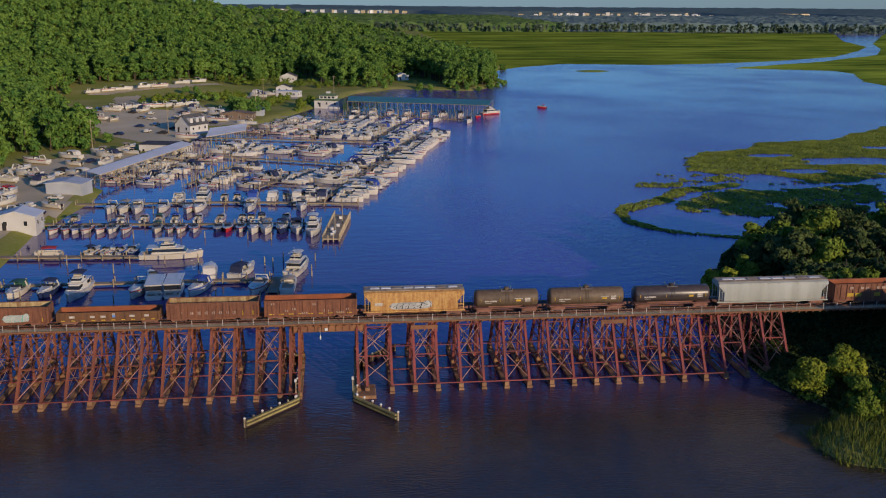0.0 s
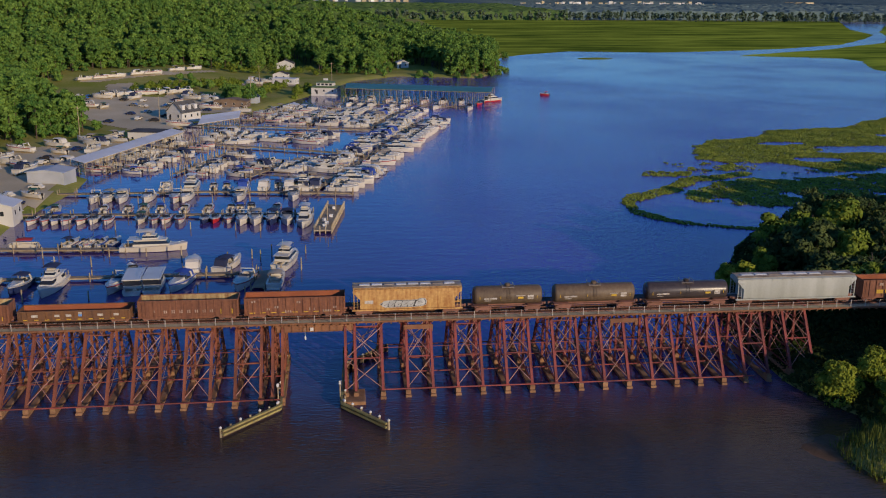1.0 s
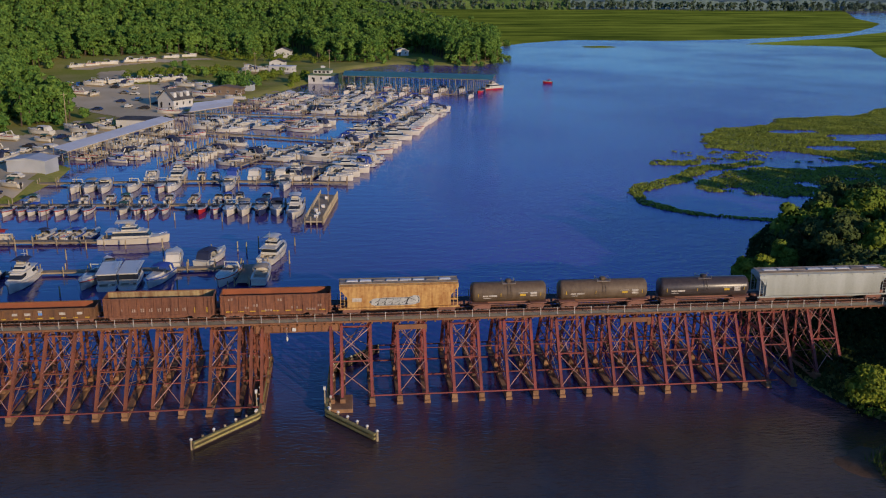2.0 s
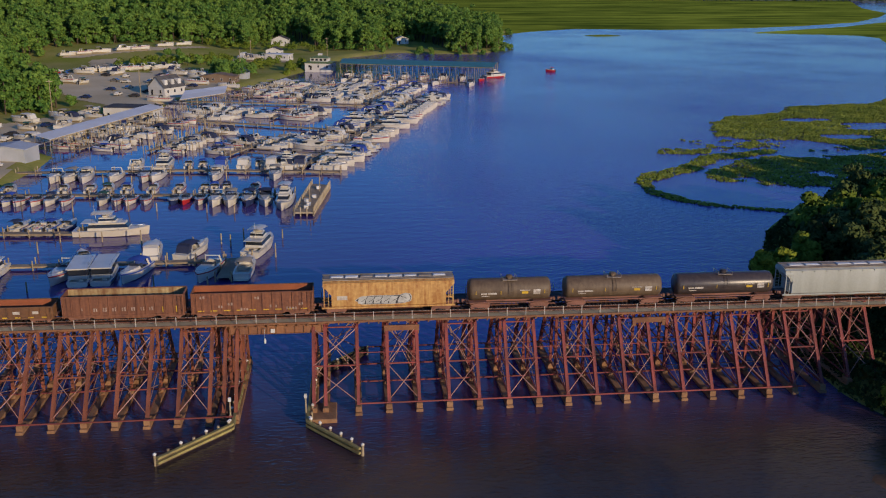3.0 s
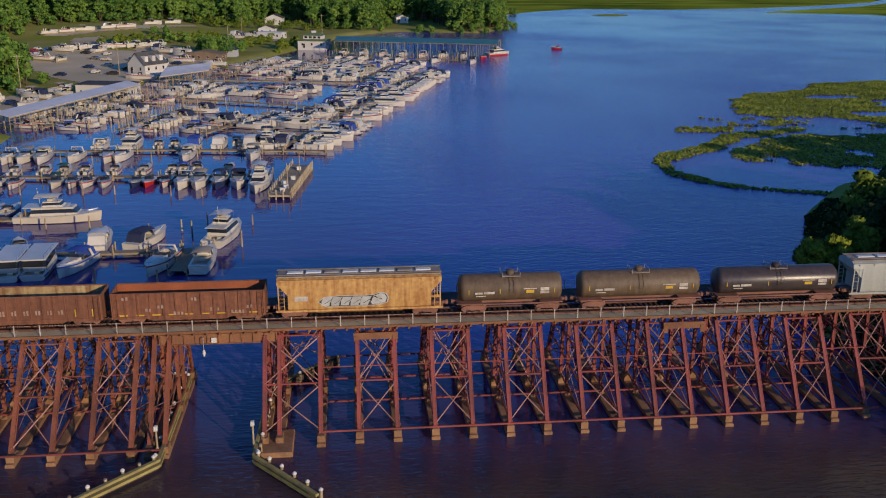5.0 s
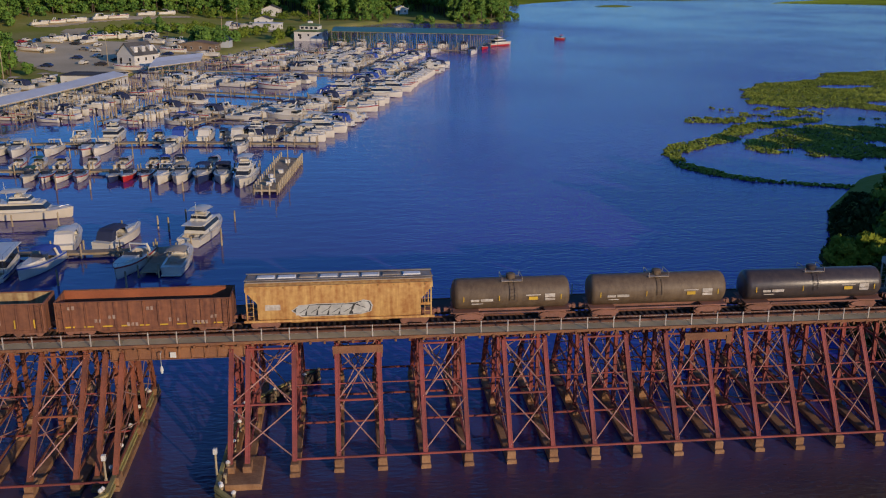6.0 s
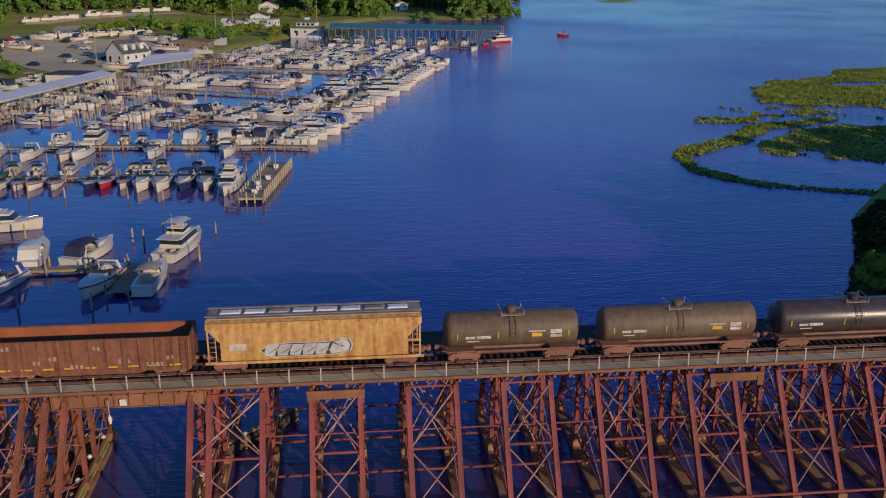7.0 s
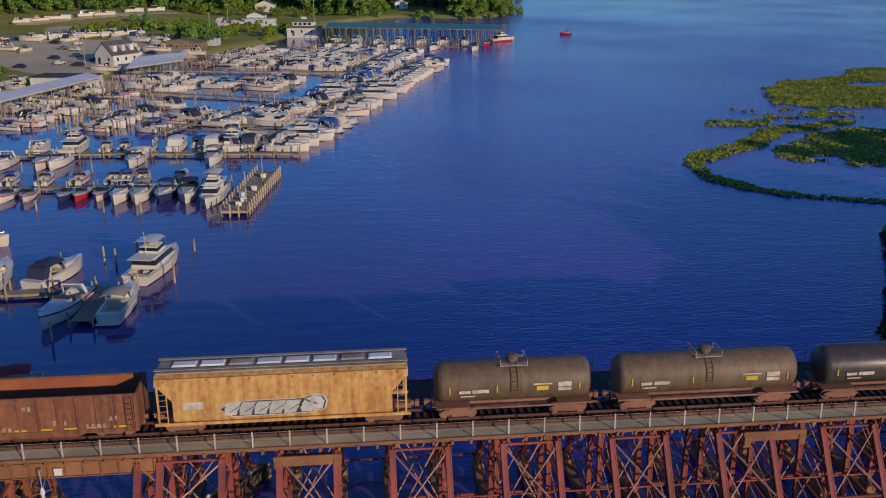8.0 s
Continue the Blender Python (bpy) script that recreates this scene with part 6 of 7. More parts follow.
for x, y in ((-86, 56), (-78, 50), (-71, 49.5), (-65, 49), (-53, 49), (-33, 50), (-30, 74), (-25, 76), (-23, 74), (-20.8, 77), (-40, 76), (-14, 66), (-13.5, 79), (-56, 79.5), (-70, 79.5), (-48, 79), (-71, 105), (-60, 104), (-48, 103), (-42, 103), (-31, 101), (-25, 100),
             (-60, 132), (-53, 131), (-40, 130), (-30, 130), (-70, 131), (-24, 48.5), (-58, 72), (-66, 74)):
    mooring_pile(x, y, rb.uniform(1.8, 3.2))


M_SHRUBROOF = material("faded_green_roof", (0.16, 0.24, 0.10), (0.12, 0.18, 0.08), 0.8, scale=0.2)


# ---- sheds, houses and yards ----
def shed(corners, z, mat, label, posts=8, rows=2, rise=0.5, back=0.0):
    """A long open boat shed: pitched sheet roof on timber posts over the water."""
    ob = thing("boat_shed", label, "shed")
    a, b, c, d = [Vector((*p, z + (back if k > 1 else 0))) for k, p in enumerate(corners)]
    ra, rb_ = (a + d) / 2 + Vector((0, 0, rise)), (b + c) / 2 + Vector((0, 0, rise))
    dn = Vector((0, 0, -0.12))
    for p, q, r_, t in ((a, b, rb_, ra), (ra, rb_, c, d)):
        part("roof", Shape().loft([[p, q, r_, t], [p + dn, q + dn, r_ + dn, t + dn]]), mat, ob)
    for k in range(posts + 1):
        for j in range(rows):
            u = j / (rows - 1)
            p = a.lerp(b, k / posts).lerp(d.lerp(c, k / posts), 0.02 + 0.96 * u)
            part("post", Shape().tube((p.x, p.y, -2.6), (p.x, p.y, p.z + rise * (1 - abs(2 * u - 1)) - 0.12), 0.12, 0.11, 6), M_PILE, ob)
    for u in (0.02, 0.5, 0.98):
        p, q = a.lerp(d, u), b.lerp(c, u)
        h = rise * (1 - abs(2 * u - 1)) - 0.3
        part("beam", Shape().bar(p + Vector((0, 0, h)), q + Vector((0, 0, h)), 0.2, 0.3), M_PILE, ob)
    return ob


shed([(-84.0, 174.0), (-63.5, 238.5), (-68.2, 240.0), (-88.7, 175.5)], 4.0, M_ROOF, "long open boat shed with a pale metal roof", 16, 2, 0.05, 1.0)
shed([(-1.8, 377.0), (71.4, 353.4), (77.4, 378.0), (-0.4, 403.0)], 6.0, M_TEAL, "large covered dock with a teal metal roof on timber posts", 25, 3, 0.7)
shed([(-61.5, 260.0), (-47.0, 279.0), (-47.2, 290.0), (-61.6, 275.0)], 3.8, M_ROOF, "covered dock with a pale metal roof", 8, 2, 0.05, 1.6)


def building(x, y, w, d, h, turn, label, wall=M_WALL, roof=M_DROOF, gable=0.0, storeys=1, z=None, dormers=0):
    """A house: walls, roof with eaves, windows with frames, and a door."""
    z = float(land(np.array([x]), np.array([y]))[0]) if z is None else z
    ob = thing("building", label, "building", at=pose(x, y, z, 0, 0, turn))
    part("wall", Shape().box(-w / 2, w / 2, -d / 2, d / 2, -2.5, h), wall, ob)
    if gable:
        g = Shape().add([(-w / 2, -d / 2, h), (w / 2, -d / 2, h), (0, -d / 2, h + gable), (-w / 2, d / 2, h), (w / 2, d / 2, h), (0, d / 2, h + gable)], [(0, 1, 2), (5, 4, 3), (0, 3, 4, 1)])
        part("gable", g, wall, ob)
        for e in (-1, 1):
            x0, zz = e * (w / 2 + 0.4), h - 0.4 * gable / (w / 2)
            part("roof", Shape().loft([[(0, -d / 2 - 0.4, h + gable + 0.03), (0, d / 2 + 0.4, h + gable + 0.03), (x0, d / 2 + 0.4, zz + 0.03), (x0, -d / 2 - 0.4, zz + 0.03)],
                                       [(0, -d / 2 - 0.4, h + gable + 0.23), (0, d / 2 + 0.4, h + gable + 0.23), (x0, d / 2 + 0.4, zz + 0.23), (x0, -d / 2 - 0.4, zz + 0.23)]]), roof, ob)
        for k in range(dormers):
            yd = -d / 2 + d * (k + 0.5) / dormers
            part("dormer", Shape().box(w * 0.18, w * 0.42, yd - 0.8, yd + 0.8, h + gable * 0.12, h + gable * 0.72), wall, ob)
    else:
        part("roof", Shape().box(-w / 2 - 0.25, w / 2 + 0.25, -d / 2 - 0.25, d / 2 + 0.25, h, h + 0.25, 0.04), roof, ob)
    for st in range(storeys):
        zw = h * (st + 0.35) / storeys
        hw = min(1.3, h / storeys * 0.4)
        n = max(2, int(w / 3.6))
        for k in range(n):
            xw = -w / 2 + w * (k + 0.5) / n
            fr = part("window", Shape().box(xw - 0.5, xw + 0.5, -d / 2 - 0.05, -d / 2 - 0.004, zw, zw + hw, 0.01), M_CAP, ob)
            part("pane", Shape().box(xw - 0.42, xw + 0.42, -d / 2 - 0.058, -d / 2 - 0.052, zw + 0.08, zw + hw - 0.08), M_GLASS, fr)
        n = max(2, int(d / 3.6))
        for k in range(n):
            yw = -d / 2 + d * (k + 0.5) / n
            fr = part("window", Shape().box(w / 2 + 0.004, w / 2 + 0.05, yw - 0.5, yw + 0.5, zw, zw + hw, 0.01), M_CAP, ob)
            part("pane", Shape().box(w / 2 + 0.052, w / 2 + 0.058, yw - 0.42, yw + 0.42, zw + 0.08, zw + hw - 0.08), M_GLASS, fr)
    if storeys:
        part("door", Shape().box(-w * 0.28 - 0.5, -w * 0.28 + 0.5, -d / 2 - 0.06, -d / 2 - 0.055 + 0.03, 0, 2.1), M_BLACK, ob)
    return ob


building(-90, 112, 10, 7, 3.6, 0, "white boathouse by the water", roof=M_ROOF, gable=1.4)
building(-89.6, 158.5, 11, 8, 3.3, -10, "pale grey metal storage hall with a low roof", M_HALL, M_HALL, gable=0.7, storeys=0)
building(-74.5, 241, 18, 9, 4.6, -12, "low white building with a dark flat roof")
building(-72, 294, 9, 11, 3.6, -36, "white two-storey house with a dark gabled roof", gable=4.0, storeys=1, dormers=3)
_club = building(-12, 398, 14, 9, 3.3, -14, "white two-storey clubhouse with green roofs by the docks", roof=M_SHRUBROOF, storeys=1, z=1.0)
part("upper_storey", Shape().box(-4.6, 4.6, -2.8, 2.8, 3.56, 5.9), M_WALL, _club)
part("lower_roof", Shape().loft([[(-7.7, -5.2, 3.56), (7.7, -5.2, 3.56), (7.7, 5.2, 3.56), (-7.7, 5.2, 3.56)], [(-4.7, -2.9, 4.2), (4.7, -2.9, 4.2), (4.7, 2.9, 4.2), (-4.7, 2.9, 4.2)]]), M_SHRUBROOF, _club)
part("upper_roof", Shape().loft([[(-5.2, -3.4, 5.91), (5.2, -3.4, 5.91), (5.2, 3.4, 5.91), (-5.2, 3.4, 5.91)], [(-1.6, -0.7, 7.0), (1.6, -0.7, 7.0), (1.6, 0.7, 7.0), (-1.6, 0.7, 7.0)]]), M_SHRUBROOF, _club)
part("cupola", Shape().box(-1.1, 1.1, -0.6, 0.6, 7.01, 8.0, 0.05), M_WALL, _club)
for k in range(4):
    part("upper_window", Shape().box(-4 + k * 2.2, -2.6 + k * 2.2, -2.86, -2.804, 4.5, 5.5), M_GLASS, _club)
building(-56, 338, 16, 7, 2.8, -12, "low brown building with a brown roof", M_SIDING, M_SIDING, gable=1.2)
building(-47.5, 352, 6, 5, 3.2, -12, "small pavilion with a dark blue roof", M_HALL, M_NAVY, gable=1.6, storeys=0)
building(-28, 352, 5, 5, 3.0, -12, "small white hut by the docks", M_WALL, M_ROOF, gable=0.8)
building(-40, 470, 9, 6, 3.4, -10, "small white house at the edge of the woods", gable=1.6)
building(-40, 530, 11, 7, 4.0, -6, "white house with a dark roof in a gap of the woods", gable=2.2)
building(40, 556, 8, 6, 3.4, 10, "small pale house among trees", gable=1.6, roof=M_WALL)
building(-36, 446, 14, 7, 3.2, -20, "low pale building near the woods", roof=M_ROOF)


def car(col, x, y, turn, label):
    z = float(land(np.array([x]), np.array([y]))[0])
    ob = thing("car", label, "car", "parked cars", at=pose(x, y, z + 0.14, 0, 0, turn))
    prof = [(-2.2, 0.35), (-2.2, 0.85), (-1.7, 0.95), (-1.2, 1.42), (0.5, 1.42), (1.1, 0.98), (2.1, 0.82), (2.2, 0.4)]
    part("body", Shape().loft([[(a, b, c) for b, c in ((y_, z_) for y_, z_ in prof)] for a in (-0.85, 0.85)]), col, ob)
    part("glass", Shape().loft([[(a, -1.25, 1.0), (a, -1.05, 1.36), (a, 0.42, 1.36), (a, 0.92, 1.0)] for a in (-0.856, 0.856)]), M_GLASS, ob)
    for a in (-0.78, 0.78):
        for b in (-1.35, 1.35):
            part("wheel", Shape().tube((a - 0.1, b, 0.32), (a + 0.1, b, 0.32), 0.32, 0.32, 10), M_BLACK, ob)
    return ob


YARDS = [[(-125, 200), (-117, 215), (-100, 238), (-86, 246), (-74, 196), (-86, 165), (-84, 128), (-92, 98), (-112, 92)], [(-142, 366), (-136, 330), (-122, 302), (-106, 280), (-90, 262), (-74, 256), (-66, 276), (-66, 304), (-80, 366), (-104, 368)],
         [(-99, 404), (-56, 358), (-46, 318), (-74, 308), (-90, 350)], [(-133, 417), (-118, 424), (-103, 380), (-120, 364)], [(-150, 424), (-146, 440), (-104, 464), (-84, 496), (-78, 490), (-98, 450), (-136, 424)], [(-62, 430), (-30, 430), (-28, 460), (-60, 464)]]
for p in YARDS:
    ax, ay = np.array(p).T
    tagged(sheet("yard", np.arange(ax.min(), ax.max(), 2.0), np.arange(ay.min(), ay.max(), 2.0), lambda x, y: land(x, y) + 0.16, M_TAR, keep=lambda x, y, p=p: inside(x, y, p) > -1 + 2 * rough(x, y, 5, 6)),
           "worn grey-brown gravel and asphalt yard", "yard", kind="structure")
CARS = [car(m, 0, 0, 0, l) for m, l in ((M_WHITE, "white parked car on the yard"), (M_BLACK, "black parked car on the yard"), (M_REDHULL, "red parked car on the yard"), (M_NAVY, "dark blue parked car on the yard"), (M_CHROME, "silver parked car on the yard"))]
_k = 0
for p in YARDS:
    ax, ay = np.array(p).T
    tries = 0
    got = []
    while len(got) < (40, 26, 18, 0, 0, 6)[_k] and tries < 900:
        tries += 1
        x, y = rb.uniform(ax.min(), ax.max()), rb.uniform(ay.min(), ay.max())
        if inside(np.array([x]), np.array([y]), p)[0] < 3 or any(math.hypot(x - u, y - v) < 5.5 for u, v in got) or math.hypot(x + 87.5, y - 158.5) < 10 or math.hypot(x + 74, y - 241) < 13 or math.hypot(x + 56, y - 338) < 11 or math.hypot(x + 70, y - 294) < 10:
            continue
        got.append((x, y))
        z = float(land(np.array([x]), np.array([y]))[0])
        turn = rb.choice((-20, 70)) + rb.uniform(-8, 8)
        if rb.random() < (0.8, 0.35, 0.7, 1, 1, 0.6)[_k]:
            moor(rb.choice(SMALL[4:] + SMALL[:1] + PALE), x, y, turn, z + 0.62)
        else:
            pr = CARS[rb.choice((0, 0, 1, 1, 2, 3, 3, 4, 4))]
            m = pose(x, y, z + 0.17, 0, 0, turn)
            if pr.name in _used:
                copy_thing(pr, m)
            else:
                _used[pr.name] = 1
                pr.matrix_basis = m
    _k += 1
for k, u in enumerate((0.0, 0.16, 0.3, 0.52, 0.66, 0.86, 1.0)):   # boats laid up along the track below the wood
    x, y = -146 + 52 * u, 428 + 30 * u + (26 * max(0, u - 0.75) / 0.25)
    moor(rb.choice(PALE + SMALL[4:5]), x, y + rb.uniform(-1.5, 1.5), -60 + rb.uniform(-9, 9), float(land(np.array([x]), np.array([y]))[0]) + 0.62)
for k in range(9):   # and side by side at the foot of the ramp
    x, y = -122 + 4.6 * k, 359 + 3.4 * k + rb.uniform(-1.5, 1.5)
    moor(rb.choice(PALE + SMALL[4:5]), x, y, 150 + rb.uniform(-18, 18), float(land(np.array([x]), np.array([y]))[0]) + 0.62)
for x, y, h in ((-102.5, 242, 12), (-80.8, 286, 11), (-48.6, 357, 13), (-9, 442, 13), (-50, 430, 12)):
    z = float(land(np.array([x]), np.array([y]))[0])
    p = thing("utility_pole", "tall timber utility pole", "pole")
    part("shaft", Shape().tube((x, y, z - 0.5), (x, y, z + h), 0.17, 0.12, 8), M_PILE, p)
    part("crossarm", Shape().bar((x - 1.1, y, z + h - 0.7), (x + 1.1, y, z + h - 0.7), 0.12, 0.14), M_PILE, p)

# boats out on the water and at the head of the teal dock
_ferry = flybridge(M_WHITE, None, 13.0, 4.2, "white passenger boat with a red lower hull at the covered dock")
_st = [0, 0.12, 0.25, 0.4, 0.55, 0.68, 0.8, 0.88]
_band = [(-beam_at(t, 4.2) * k - 0.03, -6.5 + 13.0 * t - 0.65 * max(0, t - 0.7), z) for t in _st for k, z in ((0.905, 0.05), (0.955, 0.72))]
part("boot_stripe", Shape().loft([[(e * x, y, z) for x, y, z in (_band[2 * k], _band[2 * k + 1])] for e in (1,) for k in range(len(_st))], close=False, caps=False), M_REDHULL, _ferry, "red band along the waterline")
part("boot_stripe", Shape().loft([[(-x, y, z) for x, y, z in (_band[2 * k], _band[2 * k + 1])] for k in range(len(_st))], close=False, caps=False), M_REDHULL, _ferry, "red band along the waterline")
_ferry.matrix_basis = pose(74, 364, 0, 0, 0, -62)
_red = runabout(M_REDHULL, M_CRED, 5.0, 2.1, "small red motorboat out on open water")
_red.matrix_basis = pose(107.5, 391, 0, 0, 0, 80)
for k in range(0, 16, 2):
    moor(rb.choice(PALE + SMALL[1:2]), 2 + k * 4.5, 371 - k * 1.48, 160 + rb.uniform(-4, 4))
for k in (0, 1, 2, 4, 5, 8, 11):
    moor(rb.choice(PALE), 0 + k * 5.2, 349 - k * 1.75, 162 + rb.uniform(-4, 4))
dock([(-6, 357), (56, 337)], 1.6, "timber dock in front of the covered berths", 5.0)


def pile_field(rows, label, seed):
    """Close rows of thin timber piles standing in the water: each row from one end to the other, its number and height."""
    r = random.Random(seed)
    s = Shape()
    for (xa, ya), (xb, yb), n, h in rows:
        for k in range(n):
            u = (k + r.uniform(-0.2, 0.2)) / max(1, n - 1)
            x, y, top = xa + (xb - xa) * u + r.uniform(-0.5, 0.5), ya + (yb - ya) * u + r.uniform(-0.5, 0.5), h * r.uniform(0.75, 1.15)
            s.tube((x, y, -1.5), (x + r.uniform(-0.08, 0.08), y, top), 0.14, 0.12, 6)
    tagged(part("dock_piles", s, M_PILE, None), label, "piles", kind="stuff")


pile_field([((-8 + 1.6 * k, 352 + 5.2 * k), (56 + 1.6 * k, 331 + 5.2 * k), 17, 3.0) for k in range(4)], "thin timber piles in front of the covered dock", 3)
pile_field([((-57.5, 172), (-45, 213), 26, 3.2), ((-54.5, 171), (-42, 212), 26, 3.2), ((-48, 168), (-36, 208), 14, 2.8), ((-80, 178), (-61, 235), 22, 3.2), ((-74, 178), (-56, 232), 22, 3.0)], "rows of timber mooring piles along the finger docks", 4)
pile_field([((-52, 234), (-45, 262), 10, 2.4), ((-66, 240), (-46, 258), 14, 2.6), ((-68, 250), (-44, 272), 14, 2.6), ((-46, 288), (-29, 338), 18, 2.8), ((-22, 280), (-5, 334), 18, 2.8), ((4, 270), (22, 328), 18, 2.8), ((-40, 286), (-24, 336), 14, 2.8)], "rows of timber mooring piles between the berths", 6)

# ---- right bank ----
r_ = np.random.default_rng(9)
WOOD_E = [(78, 34), (79, 46), (83, 55), (90, 63), (104, 68), (124, 70), (124, 22), (100, 18), (80, 19)]
# last number: sunlit shrubs get paler leaves, shaded growth beneath gets dark ones
BANK = [(66.8, 38.0, 8.2, 2.8, 2), (70.0, 37.5, 8.6, 3.0, 2), (68.6, 41.5, 7.4, 3.2, 0), (64.8, 36, 4.4, 2.4, 0), (74.6, 40, 10.5, 3.4, 1), (78.5, 46, 13, 4.0, 0), (70, 33, 6, 3, 0), (76, 22, 13, 5, 0), (84, 60, 8, 4, 0)]
for x in np.arange(74, 126, 7.6):
    for y in np.arange(20, 71, 7.4):
        u, v = x + r_.uniform(-2, 2), y + r_.uniform(-2, 2)
        if inside(np.array([u]), np.array([v]), WOOD_E)[0] > 0:
            BANK.append((u, v, (13.5 if v < 28 else 16.5 if v < 46 else 18) * r_.uniform(0.9, 1.06), r_.uniform(5.2, 6.6), int(r_.random() < 0.3)))
for x, y, h, rad, light in BANK:
    z = float(land(np.array([x]), np.array([y]))[0])
    t = thing("tree", "large leafy tree on the river bank", "tree", "trees on the bank", at=pose(x, y, z))
    p, d = crown(r_, h - max(0, z), rad, 0.2, 2600, 30, (0.19, 0.34))
    lv = new("crown", quads("crown", p, d, 0.44, (M_LEAFN, M_SHRUB, M_BUSH)[light], int(x * 7 + y)))
    lv.parent = t
    part("trunk", trunk_shape(r_, h * 0.9, 0.35), M_BARK, t)
# ivy, brush and saplings on the bank, its shade put into dark leaf colour
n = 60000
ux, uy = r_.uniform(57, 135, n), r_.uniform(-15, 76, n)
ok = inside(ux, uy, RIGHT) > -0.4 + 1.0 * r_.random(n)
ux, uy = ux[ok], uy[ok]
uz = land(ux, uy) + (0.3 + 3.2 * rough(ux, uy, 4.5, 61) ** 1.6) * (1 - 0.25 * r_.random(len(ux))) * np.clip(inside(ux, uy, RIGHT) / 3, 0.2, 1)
tagged(new("undergrowth", quads("undergrowth", np.stack([ux, uy, uz], -1), np.tile(np.array([0.0, -0.3, 1.0]), (len(ux), 1)), 0.42, M_UNDER, 62, 4, 0.7)), "tangled brush and ivy, coloured dark for the shade on the bank", "undergrowth", kind="stuff")
tagged(sheet("mud_bank", np.arange(53, 64, 0.7), np.arange(-28, -16, 0.7), lambda x, y: 0.35 * ease(1.25 - np.hypot((x - 58.5) / 4.2, (y + 21.5) / 3.6) + 0.5 * rough(x, y, 1.6, 4)) - 0.12, M_MUD), "brown mud spit at the water's edge", "mud", kind="structure")
# trees added beyond the view so that their shade falls on the lilies
_far = [(r_.uniform(134, 290), r_.uniform(50, 106), r_.uniform(17, 22)) for _ in range(120)]
forest("riverside_wood", [q for q in _far if inside(np.array([q[0]]), np.array([q[1]]), RIGHT)[0] > 4 and q[0] > 138 + max(0, q[1] - 66) * 0.4], "tall green trees out of view, shading the water lilies", 64, 700, 0.8, M_LEAFN, 0, 14)

for x, y, h, rad in ((64.2, -8.5, 7.4, 3.5), (70.4, -8.0, 8.0, 3.1), (69.5, -14, 4.4, 2.8), (67.5, -19, 3.2, 2.4), (73, -17, 5.0, 3.4)):
    z = float(land(np.array([x]), np.array([y]))[0])
    t = thing("bush", "yellow-green leafy bush on the bank", "bush", "bushes on the bank", at=pose(x, y, z))
    p, d = crown(r_, h, rad * 1.1, -0.4, 3600, 22, (0.16, 0.5))
    lv = new("crown", quads("crown", p, d, 0.22, M_BUSH if y > -12 else M_SHRUB, int(x)))
    lv.parent = t
    part("trunk", trunk_shape(r_, h * 0.8, 0.14, 6), M_BARK, t)
for k in range(34):
    x, y, h = r_.uniform(-66, -44), r_.uniform(348, 374), r_.uniform(5.5, 9.5)
    if k > 16:
        x, y, h = r_.uniform(-96, -62), r_.uniform(400, 436), r_.uniform(3, 6)
    if k > 26:
        x, y, h = r_.uniform(0, 90), r_.uniform(497, 506), r_.uniform(4, 9)
    z = float(land(np.array([x]), np.array([y]))[0])
    t = thing("tree", "small round green tree beside the yard", "tree", "small trees by the yard", at=pose(x, y, z))
    p, d = crown(r_, h, h * 0.42, h * 0.05, 420, 8)
    lv = new("crown", quads("crown", p, d, 0.5, M_LEAF, k))
    lv.parent = t
    part("trunk", trunk_shape(r_, h, 0.15, 3), M_BARK, t)
# added out of view to cast shade on the bank below the bridge
for x, y in ((87, -14), (94, -22), (101, -30), (89, -4), (97, -11), (105, -20), (95, 3), (104, -4), (110, -34), (114, -14)):
    z = float(land(np.array([x]), np.array([y]))[0])
    t = thing("tree", "large leafy tree out of view, shading the river bank", "tree", "trees on the bank", at=pose(x, y, z))
    p, d = crown(r_, 13.5, 6.0, 0.6, 2200, 20, (0.3, 0.46))
    lv = new("crown", quads("crown", p, d, 0.6, M_LEAFN, int(x)))
    lv.parent = t
    part("trunk", trunk_shape(r_, 12, 0.35), M_BARK, t)
# a belt of shrubs along the grass berm behind the yards
for (xa, ya), (xb, yb), m, hh in (((-112, 392), (-60, 424), 15, 4.2), ((-106, 404), (-64, 440), 12, 3.6), ((-30, 372), (-22, 420), 8, 4.0), ((-84, 498), (-10, 500), 14, 6.0), ((-46, 380), (-36, 428), 8, 5.0)):
    belt = [(xa + (xb - xa) * (k + 0.5) / m + r_.uniform(-2, 2), ya + (yb - ya) * (k + 0.5) / m + r_.uniform(-3, 3), hh * r_.uniform(0.7, 1.2)) for k in range(m)]
    P, D = [], []
    for u, v, g in belt:
        p, d = crown(r_, g, g * 0.62, -0.4, 260, 8)
        P.append(p + np.array([u, v, float(land(np.array([u]), np.array([v]))[0])]))
        D.append(d)
    tagged(new("shrub_belt", quads("shrub_belt", np.concatenate(P), np.concatenate(D), 0.45, M_SHRUB, int(ya))), "belt of green shrubs along the grass berm", "shrubs", kind="stuff")
# reeds
n = 9000
rx, ry = r_.uniform(57, 92, n), r_.uniform(-36, -13, n)
ok = (inside(rx, ry, RIGHT) > -1.2 + 0.8 * r_.random(n)) & (ry < -15 - (rx - 70) * 0.05)
rx, ry = rx[ok], ry[ok]
rz = np.maximum(land(rx, ry), -0.2)
h = r_.uniform(0.9, 1.9, len(rx))
lean = r_.normal(0, 0.35, (len(rx), 2))
a = r_.uniform(0, 6.283, len(rx))
w = 0.07
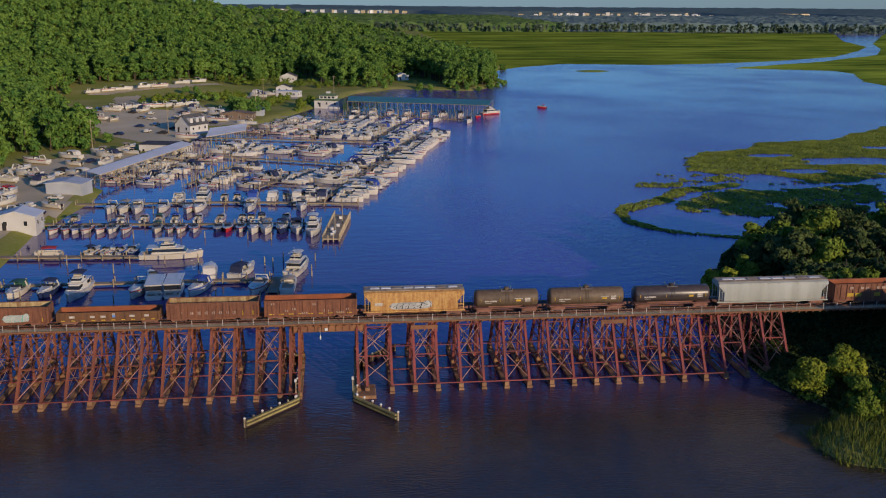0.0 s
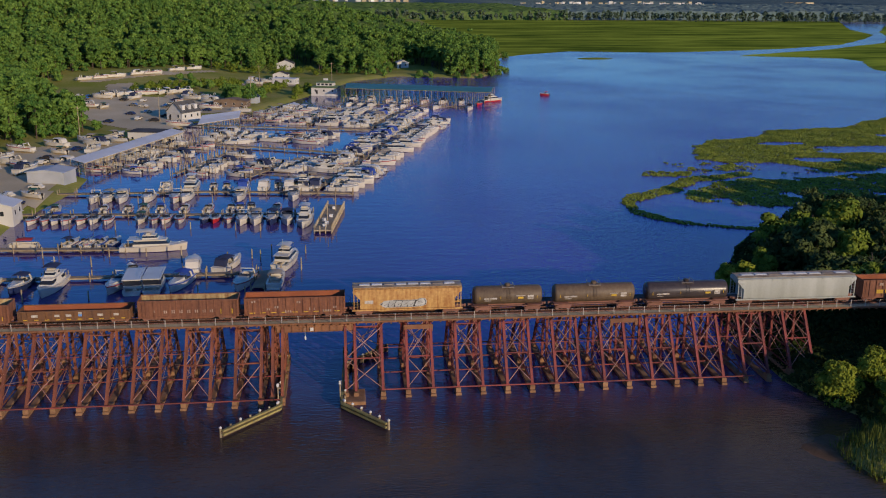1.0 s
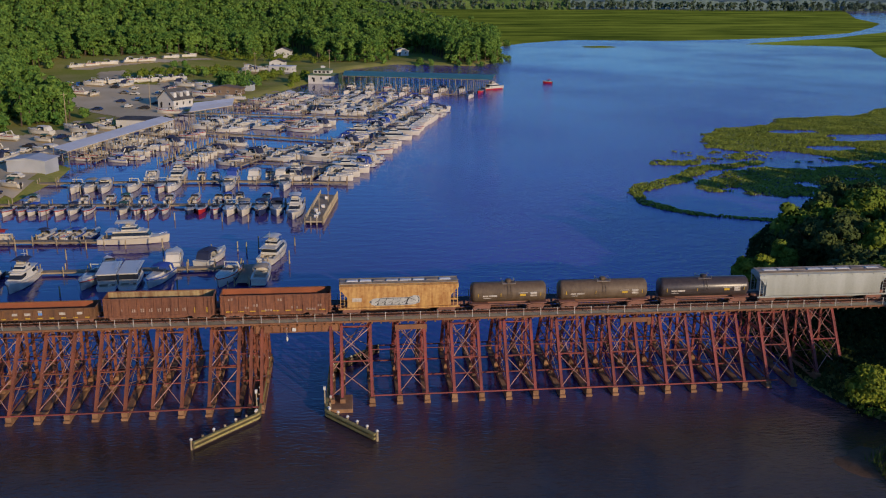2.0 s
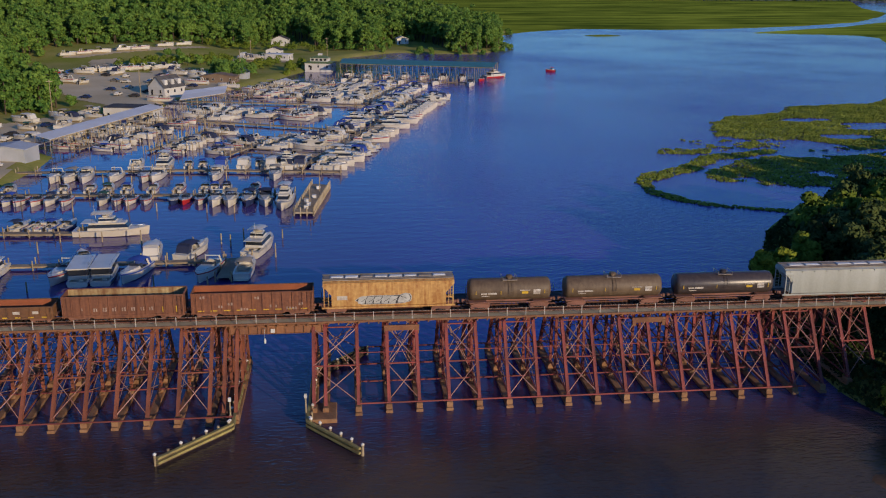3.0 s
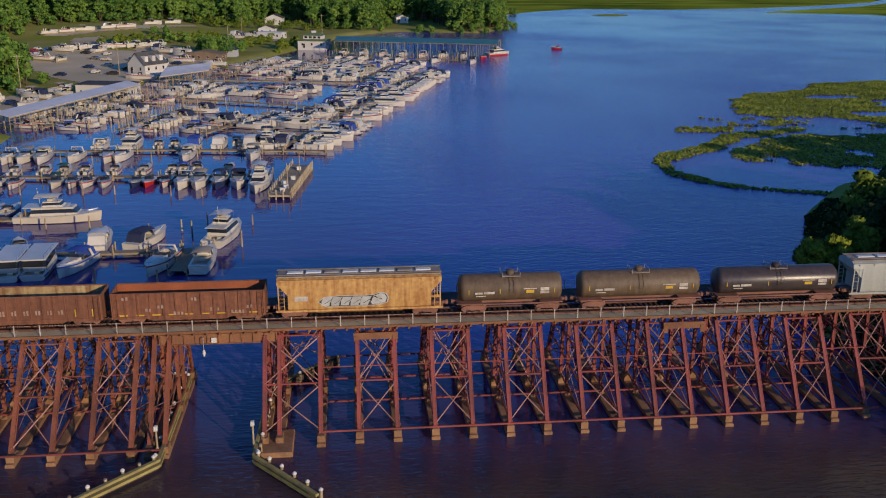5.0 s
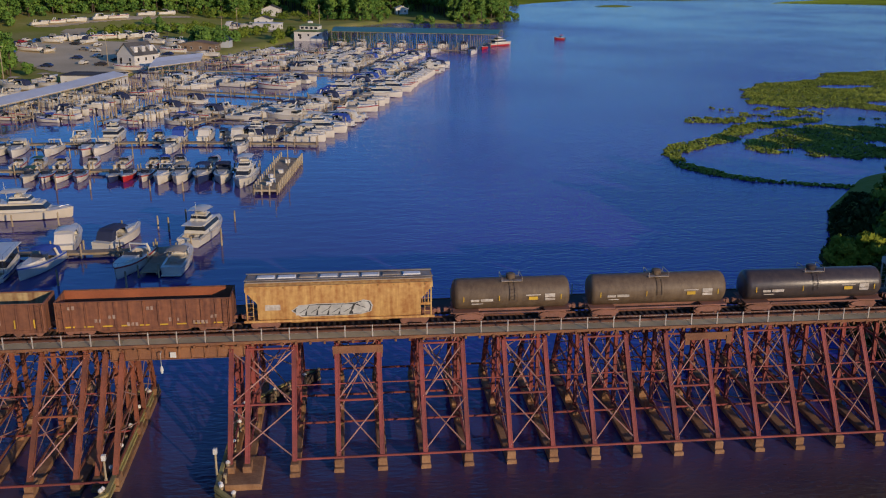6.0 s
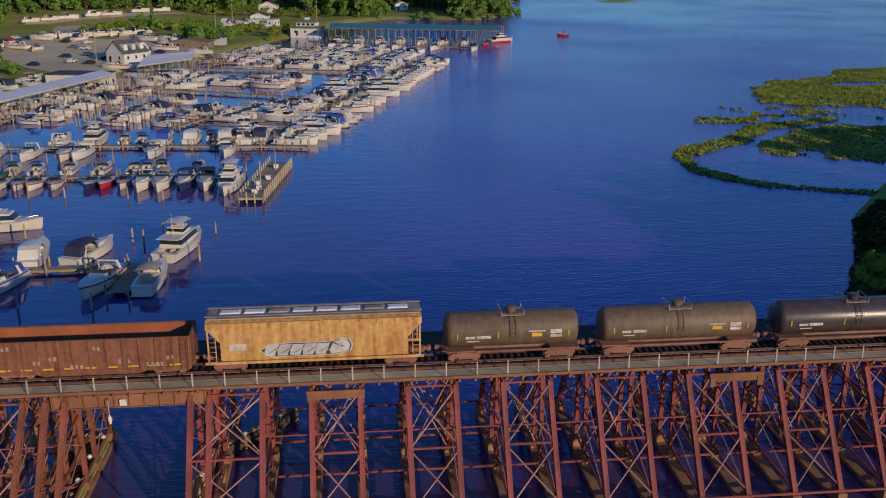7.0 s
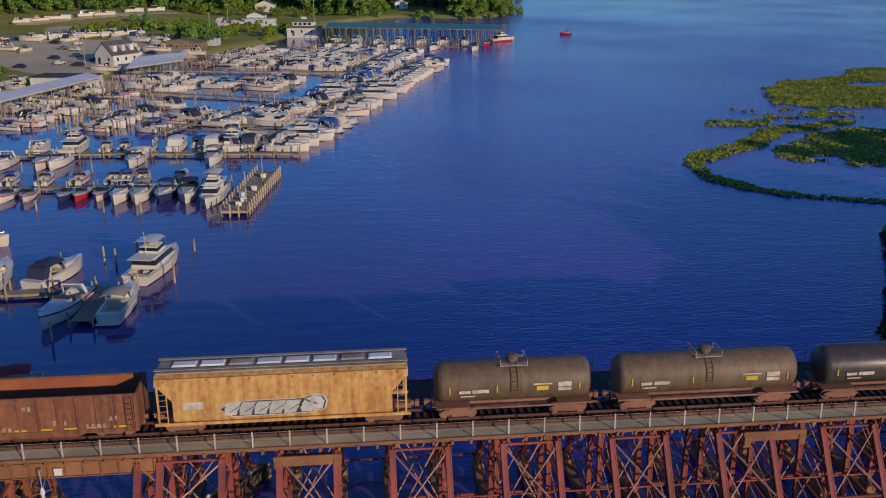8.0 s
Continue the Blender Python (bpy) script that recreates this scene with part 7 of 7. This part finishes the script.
vv = np.stack([np.stack([rx - w * np.cos(a), ry - w * np.sin(a), rz], -1), np.stack([rx + w * np.cos(a), ry + w * np.sin(a), rz], -1), np.stack([rx + lean[:, 0], ry + lean[:, 1], rz + h], -1)], 1)
me = bpy.data.meshes.new("reeds")
me.from_pydata(vv.reshape(-1, 3).tolist(), [], np.arange(len(rx) * 3).reshape(-1, 3).tolist())
me.materials.append(M_REED)
tagged(new("reeds", me), "bright green reeds along the water's edge", "reeds", kind="stuff")

# ---- water lilies ----
FIELD = [(126, 217), (118, 200), (117, 188), (127, 180), (140, 183), (146, 177), (152, 161), (190, 170), (260, 215), (340, 260), (340, 350), (264, 308), (210, 264), (193, 261), (173, 254), (161, 240), (152, 236), (143, 236)]
POOLS = [(164, 221, 11, 5), (160, 186, 10, 5), (190, 205, 22, 9), (225, 238, 14, 5), (196, 178, 16, 6)]
INNER = [(93, 135), (90, 124), (94, 120.5), (101, 123), (102, 117), (107, 115), (128, 108), (160, 128), (175, 160), (150, 160), (137, 153), (128, 156), (118, 157), (106, 149), (98, 142)]
PATCH = [(90, 160), (92, 171), (100, 184), (112, 184), (113, 172), (102, 159)]
RING = [(124, 163), (112, 157), (102, 152), (92, 140), (82, 134), (74, 124), (73, 113), (77, 104), (83, 98), (91, 94), (104, 90)]


def along(px, py, line):
    best = np.full(px.shape, 1e9)
    for (ax, ay), (bx, by) in zip(line, line[1:]):
        dx, dy = bx - ax, by - ay
        t = np.clip(((px - ax) * dx + (py - ay) * dy) / (dx * dx + dy * dy), 0, 1)
        best = np.minimum(best, np.hypot(px - ax - t * dx, py - ay - t * dy))
    return best


n = 420000
lx, ly = r_.uniform(66, 340, n), r_.uniform(84, 350, n)
ragged = rough(lx, ly, 7, 45) + 0.7 * rough(lx, ly, 2.6, 47) - 0.85
pool = np.max([1 - np.hypot((lx - ly * 0.25 - cx + cy * 0.25) / sx, (ly - cy) / sy) for cx, cy, sx, sy in POOLS], axis=0)
cover = 1.25 * ease((inside(lx, ly, FIELD) + 4 * ragged) / 3) * (1 - 1.1 * ease((pool + 0.45 * ragged) / 0.3))
fringe = ease((inside(lx, ly, INNER) + 5 * ragged + 1) / 4)
cover = np.maximum(cover, 0.95 * fringe)
cover = np.maximum(cover, 0.80 * ease((inside(lx, ly, PATCH) + 3 * ragged + 1) / 2))
strip = (np.abs(ly - 172 - (lx - 110) * 0.1) < 13) & (lx > 100) & (lx < 150)
cover = np.maximum(cover, 0.62 * strip)
wide = np.where(ly > 128, 3.6, np.where(ly > 100, 2.6, 1.9))
cover = np.maximum(cover, 1.4 * ease((wide + 2.2 * ragged - along(lx, ly, RING)) / 1.0))
holes = 0.4 * rough(lx * 0.5, ly, 9, 42) + 0.3 * rough(lx * 0.6, ly, 4, 43) + 0.3 * rough(lx, ly, 1.7, 44)
ok = (cover > holes + 0.3) & (inside(lx, ly, RIGHT) < 3)
lx, ly = lx[ok], ly[ok]
pos = np.stack([lx, ly, 0.03 + r_.random(len(lx)) ** 2 * 0.08 + 0.16 * rough(lx, ly, 1.5, 48) ** 2], -1)
nr = np.tile(np.array([0.0, 0.0, 1.0]), (len(lx), 1))
me = quads("water_lilies", pos, nr, 0.40, M_LILY, 51, 4, 0.42)
tagged(new("water_lilies", me), "broad mats of yellow-green water lilies on the bay", "water lilies", kind="stuff")

# settlements on the far shore
for k in range(96):
    cx, cy, sx, sy = TOWNS[0 if k < 34 else 1 if k < 88 else 2]
    x, y = cx + rb.uniform(-sx, sx), cy + rb.uniform(-sy, sy)
    building(x, y, rb.uniform(6, 15) if k < 88 else 26, 9, rb.uniform(6, 11), rb.uniform(-20, 20), "white building among far woods", wall=rb.choice((M_WALL, M_ROOF, M_TAR)), roof=M_DROOF, storeys=0, z=float(land(np.array([x]), np.array([y]))[0]) + 2)


# ---- walkway slabs and sleepers ----
me = None
x, k = X0, 0
while x < X1 - 2.4:
    if me is None:
        ob = part("walkway_slab", Shape().box(0.012, 2.348, 5.35, 6.68, DECK - 0.12, DECK, 0.012), M_WALK, deck)
        me = ob.data
    else:
        ob = new("walkway_slab", me)
        ob.parent = deck
    ob.location = (x + 0.8, 0, random.uniform(-0.006, 0.006))
    x += 2.36
rest = Shape()
for a, b in ((X0, X1),):
    x = a
    while x < b:
        rest.box(x - 0.12, x + 0.12, YT - 1.5, YT + 1.5, DECK - 0.2, DECK + 0.055)
        x += 0.55
tagged(part("sleeper_run", rest, M_TIE, deck), kind="stuff")
part("ballast_tray", Shape().box(X0, X1, 6.91, 10.09, DECK - 0.3, DECK - 0.205), M_TIE, deck)
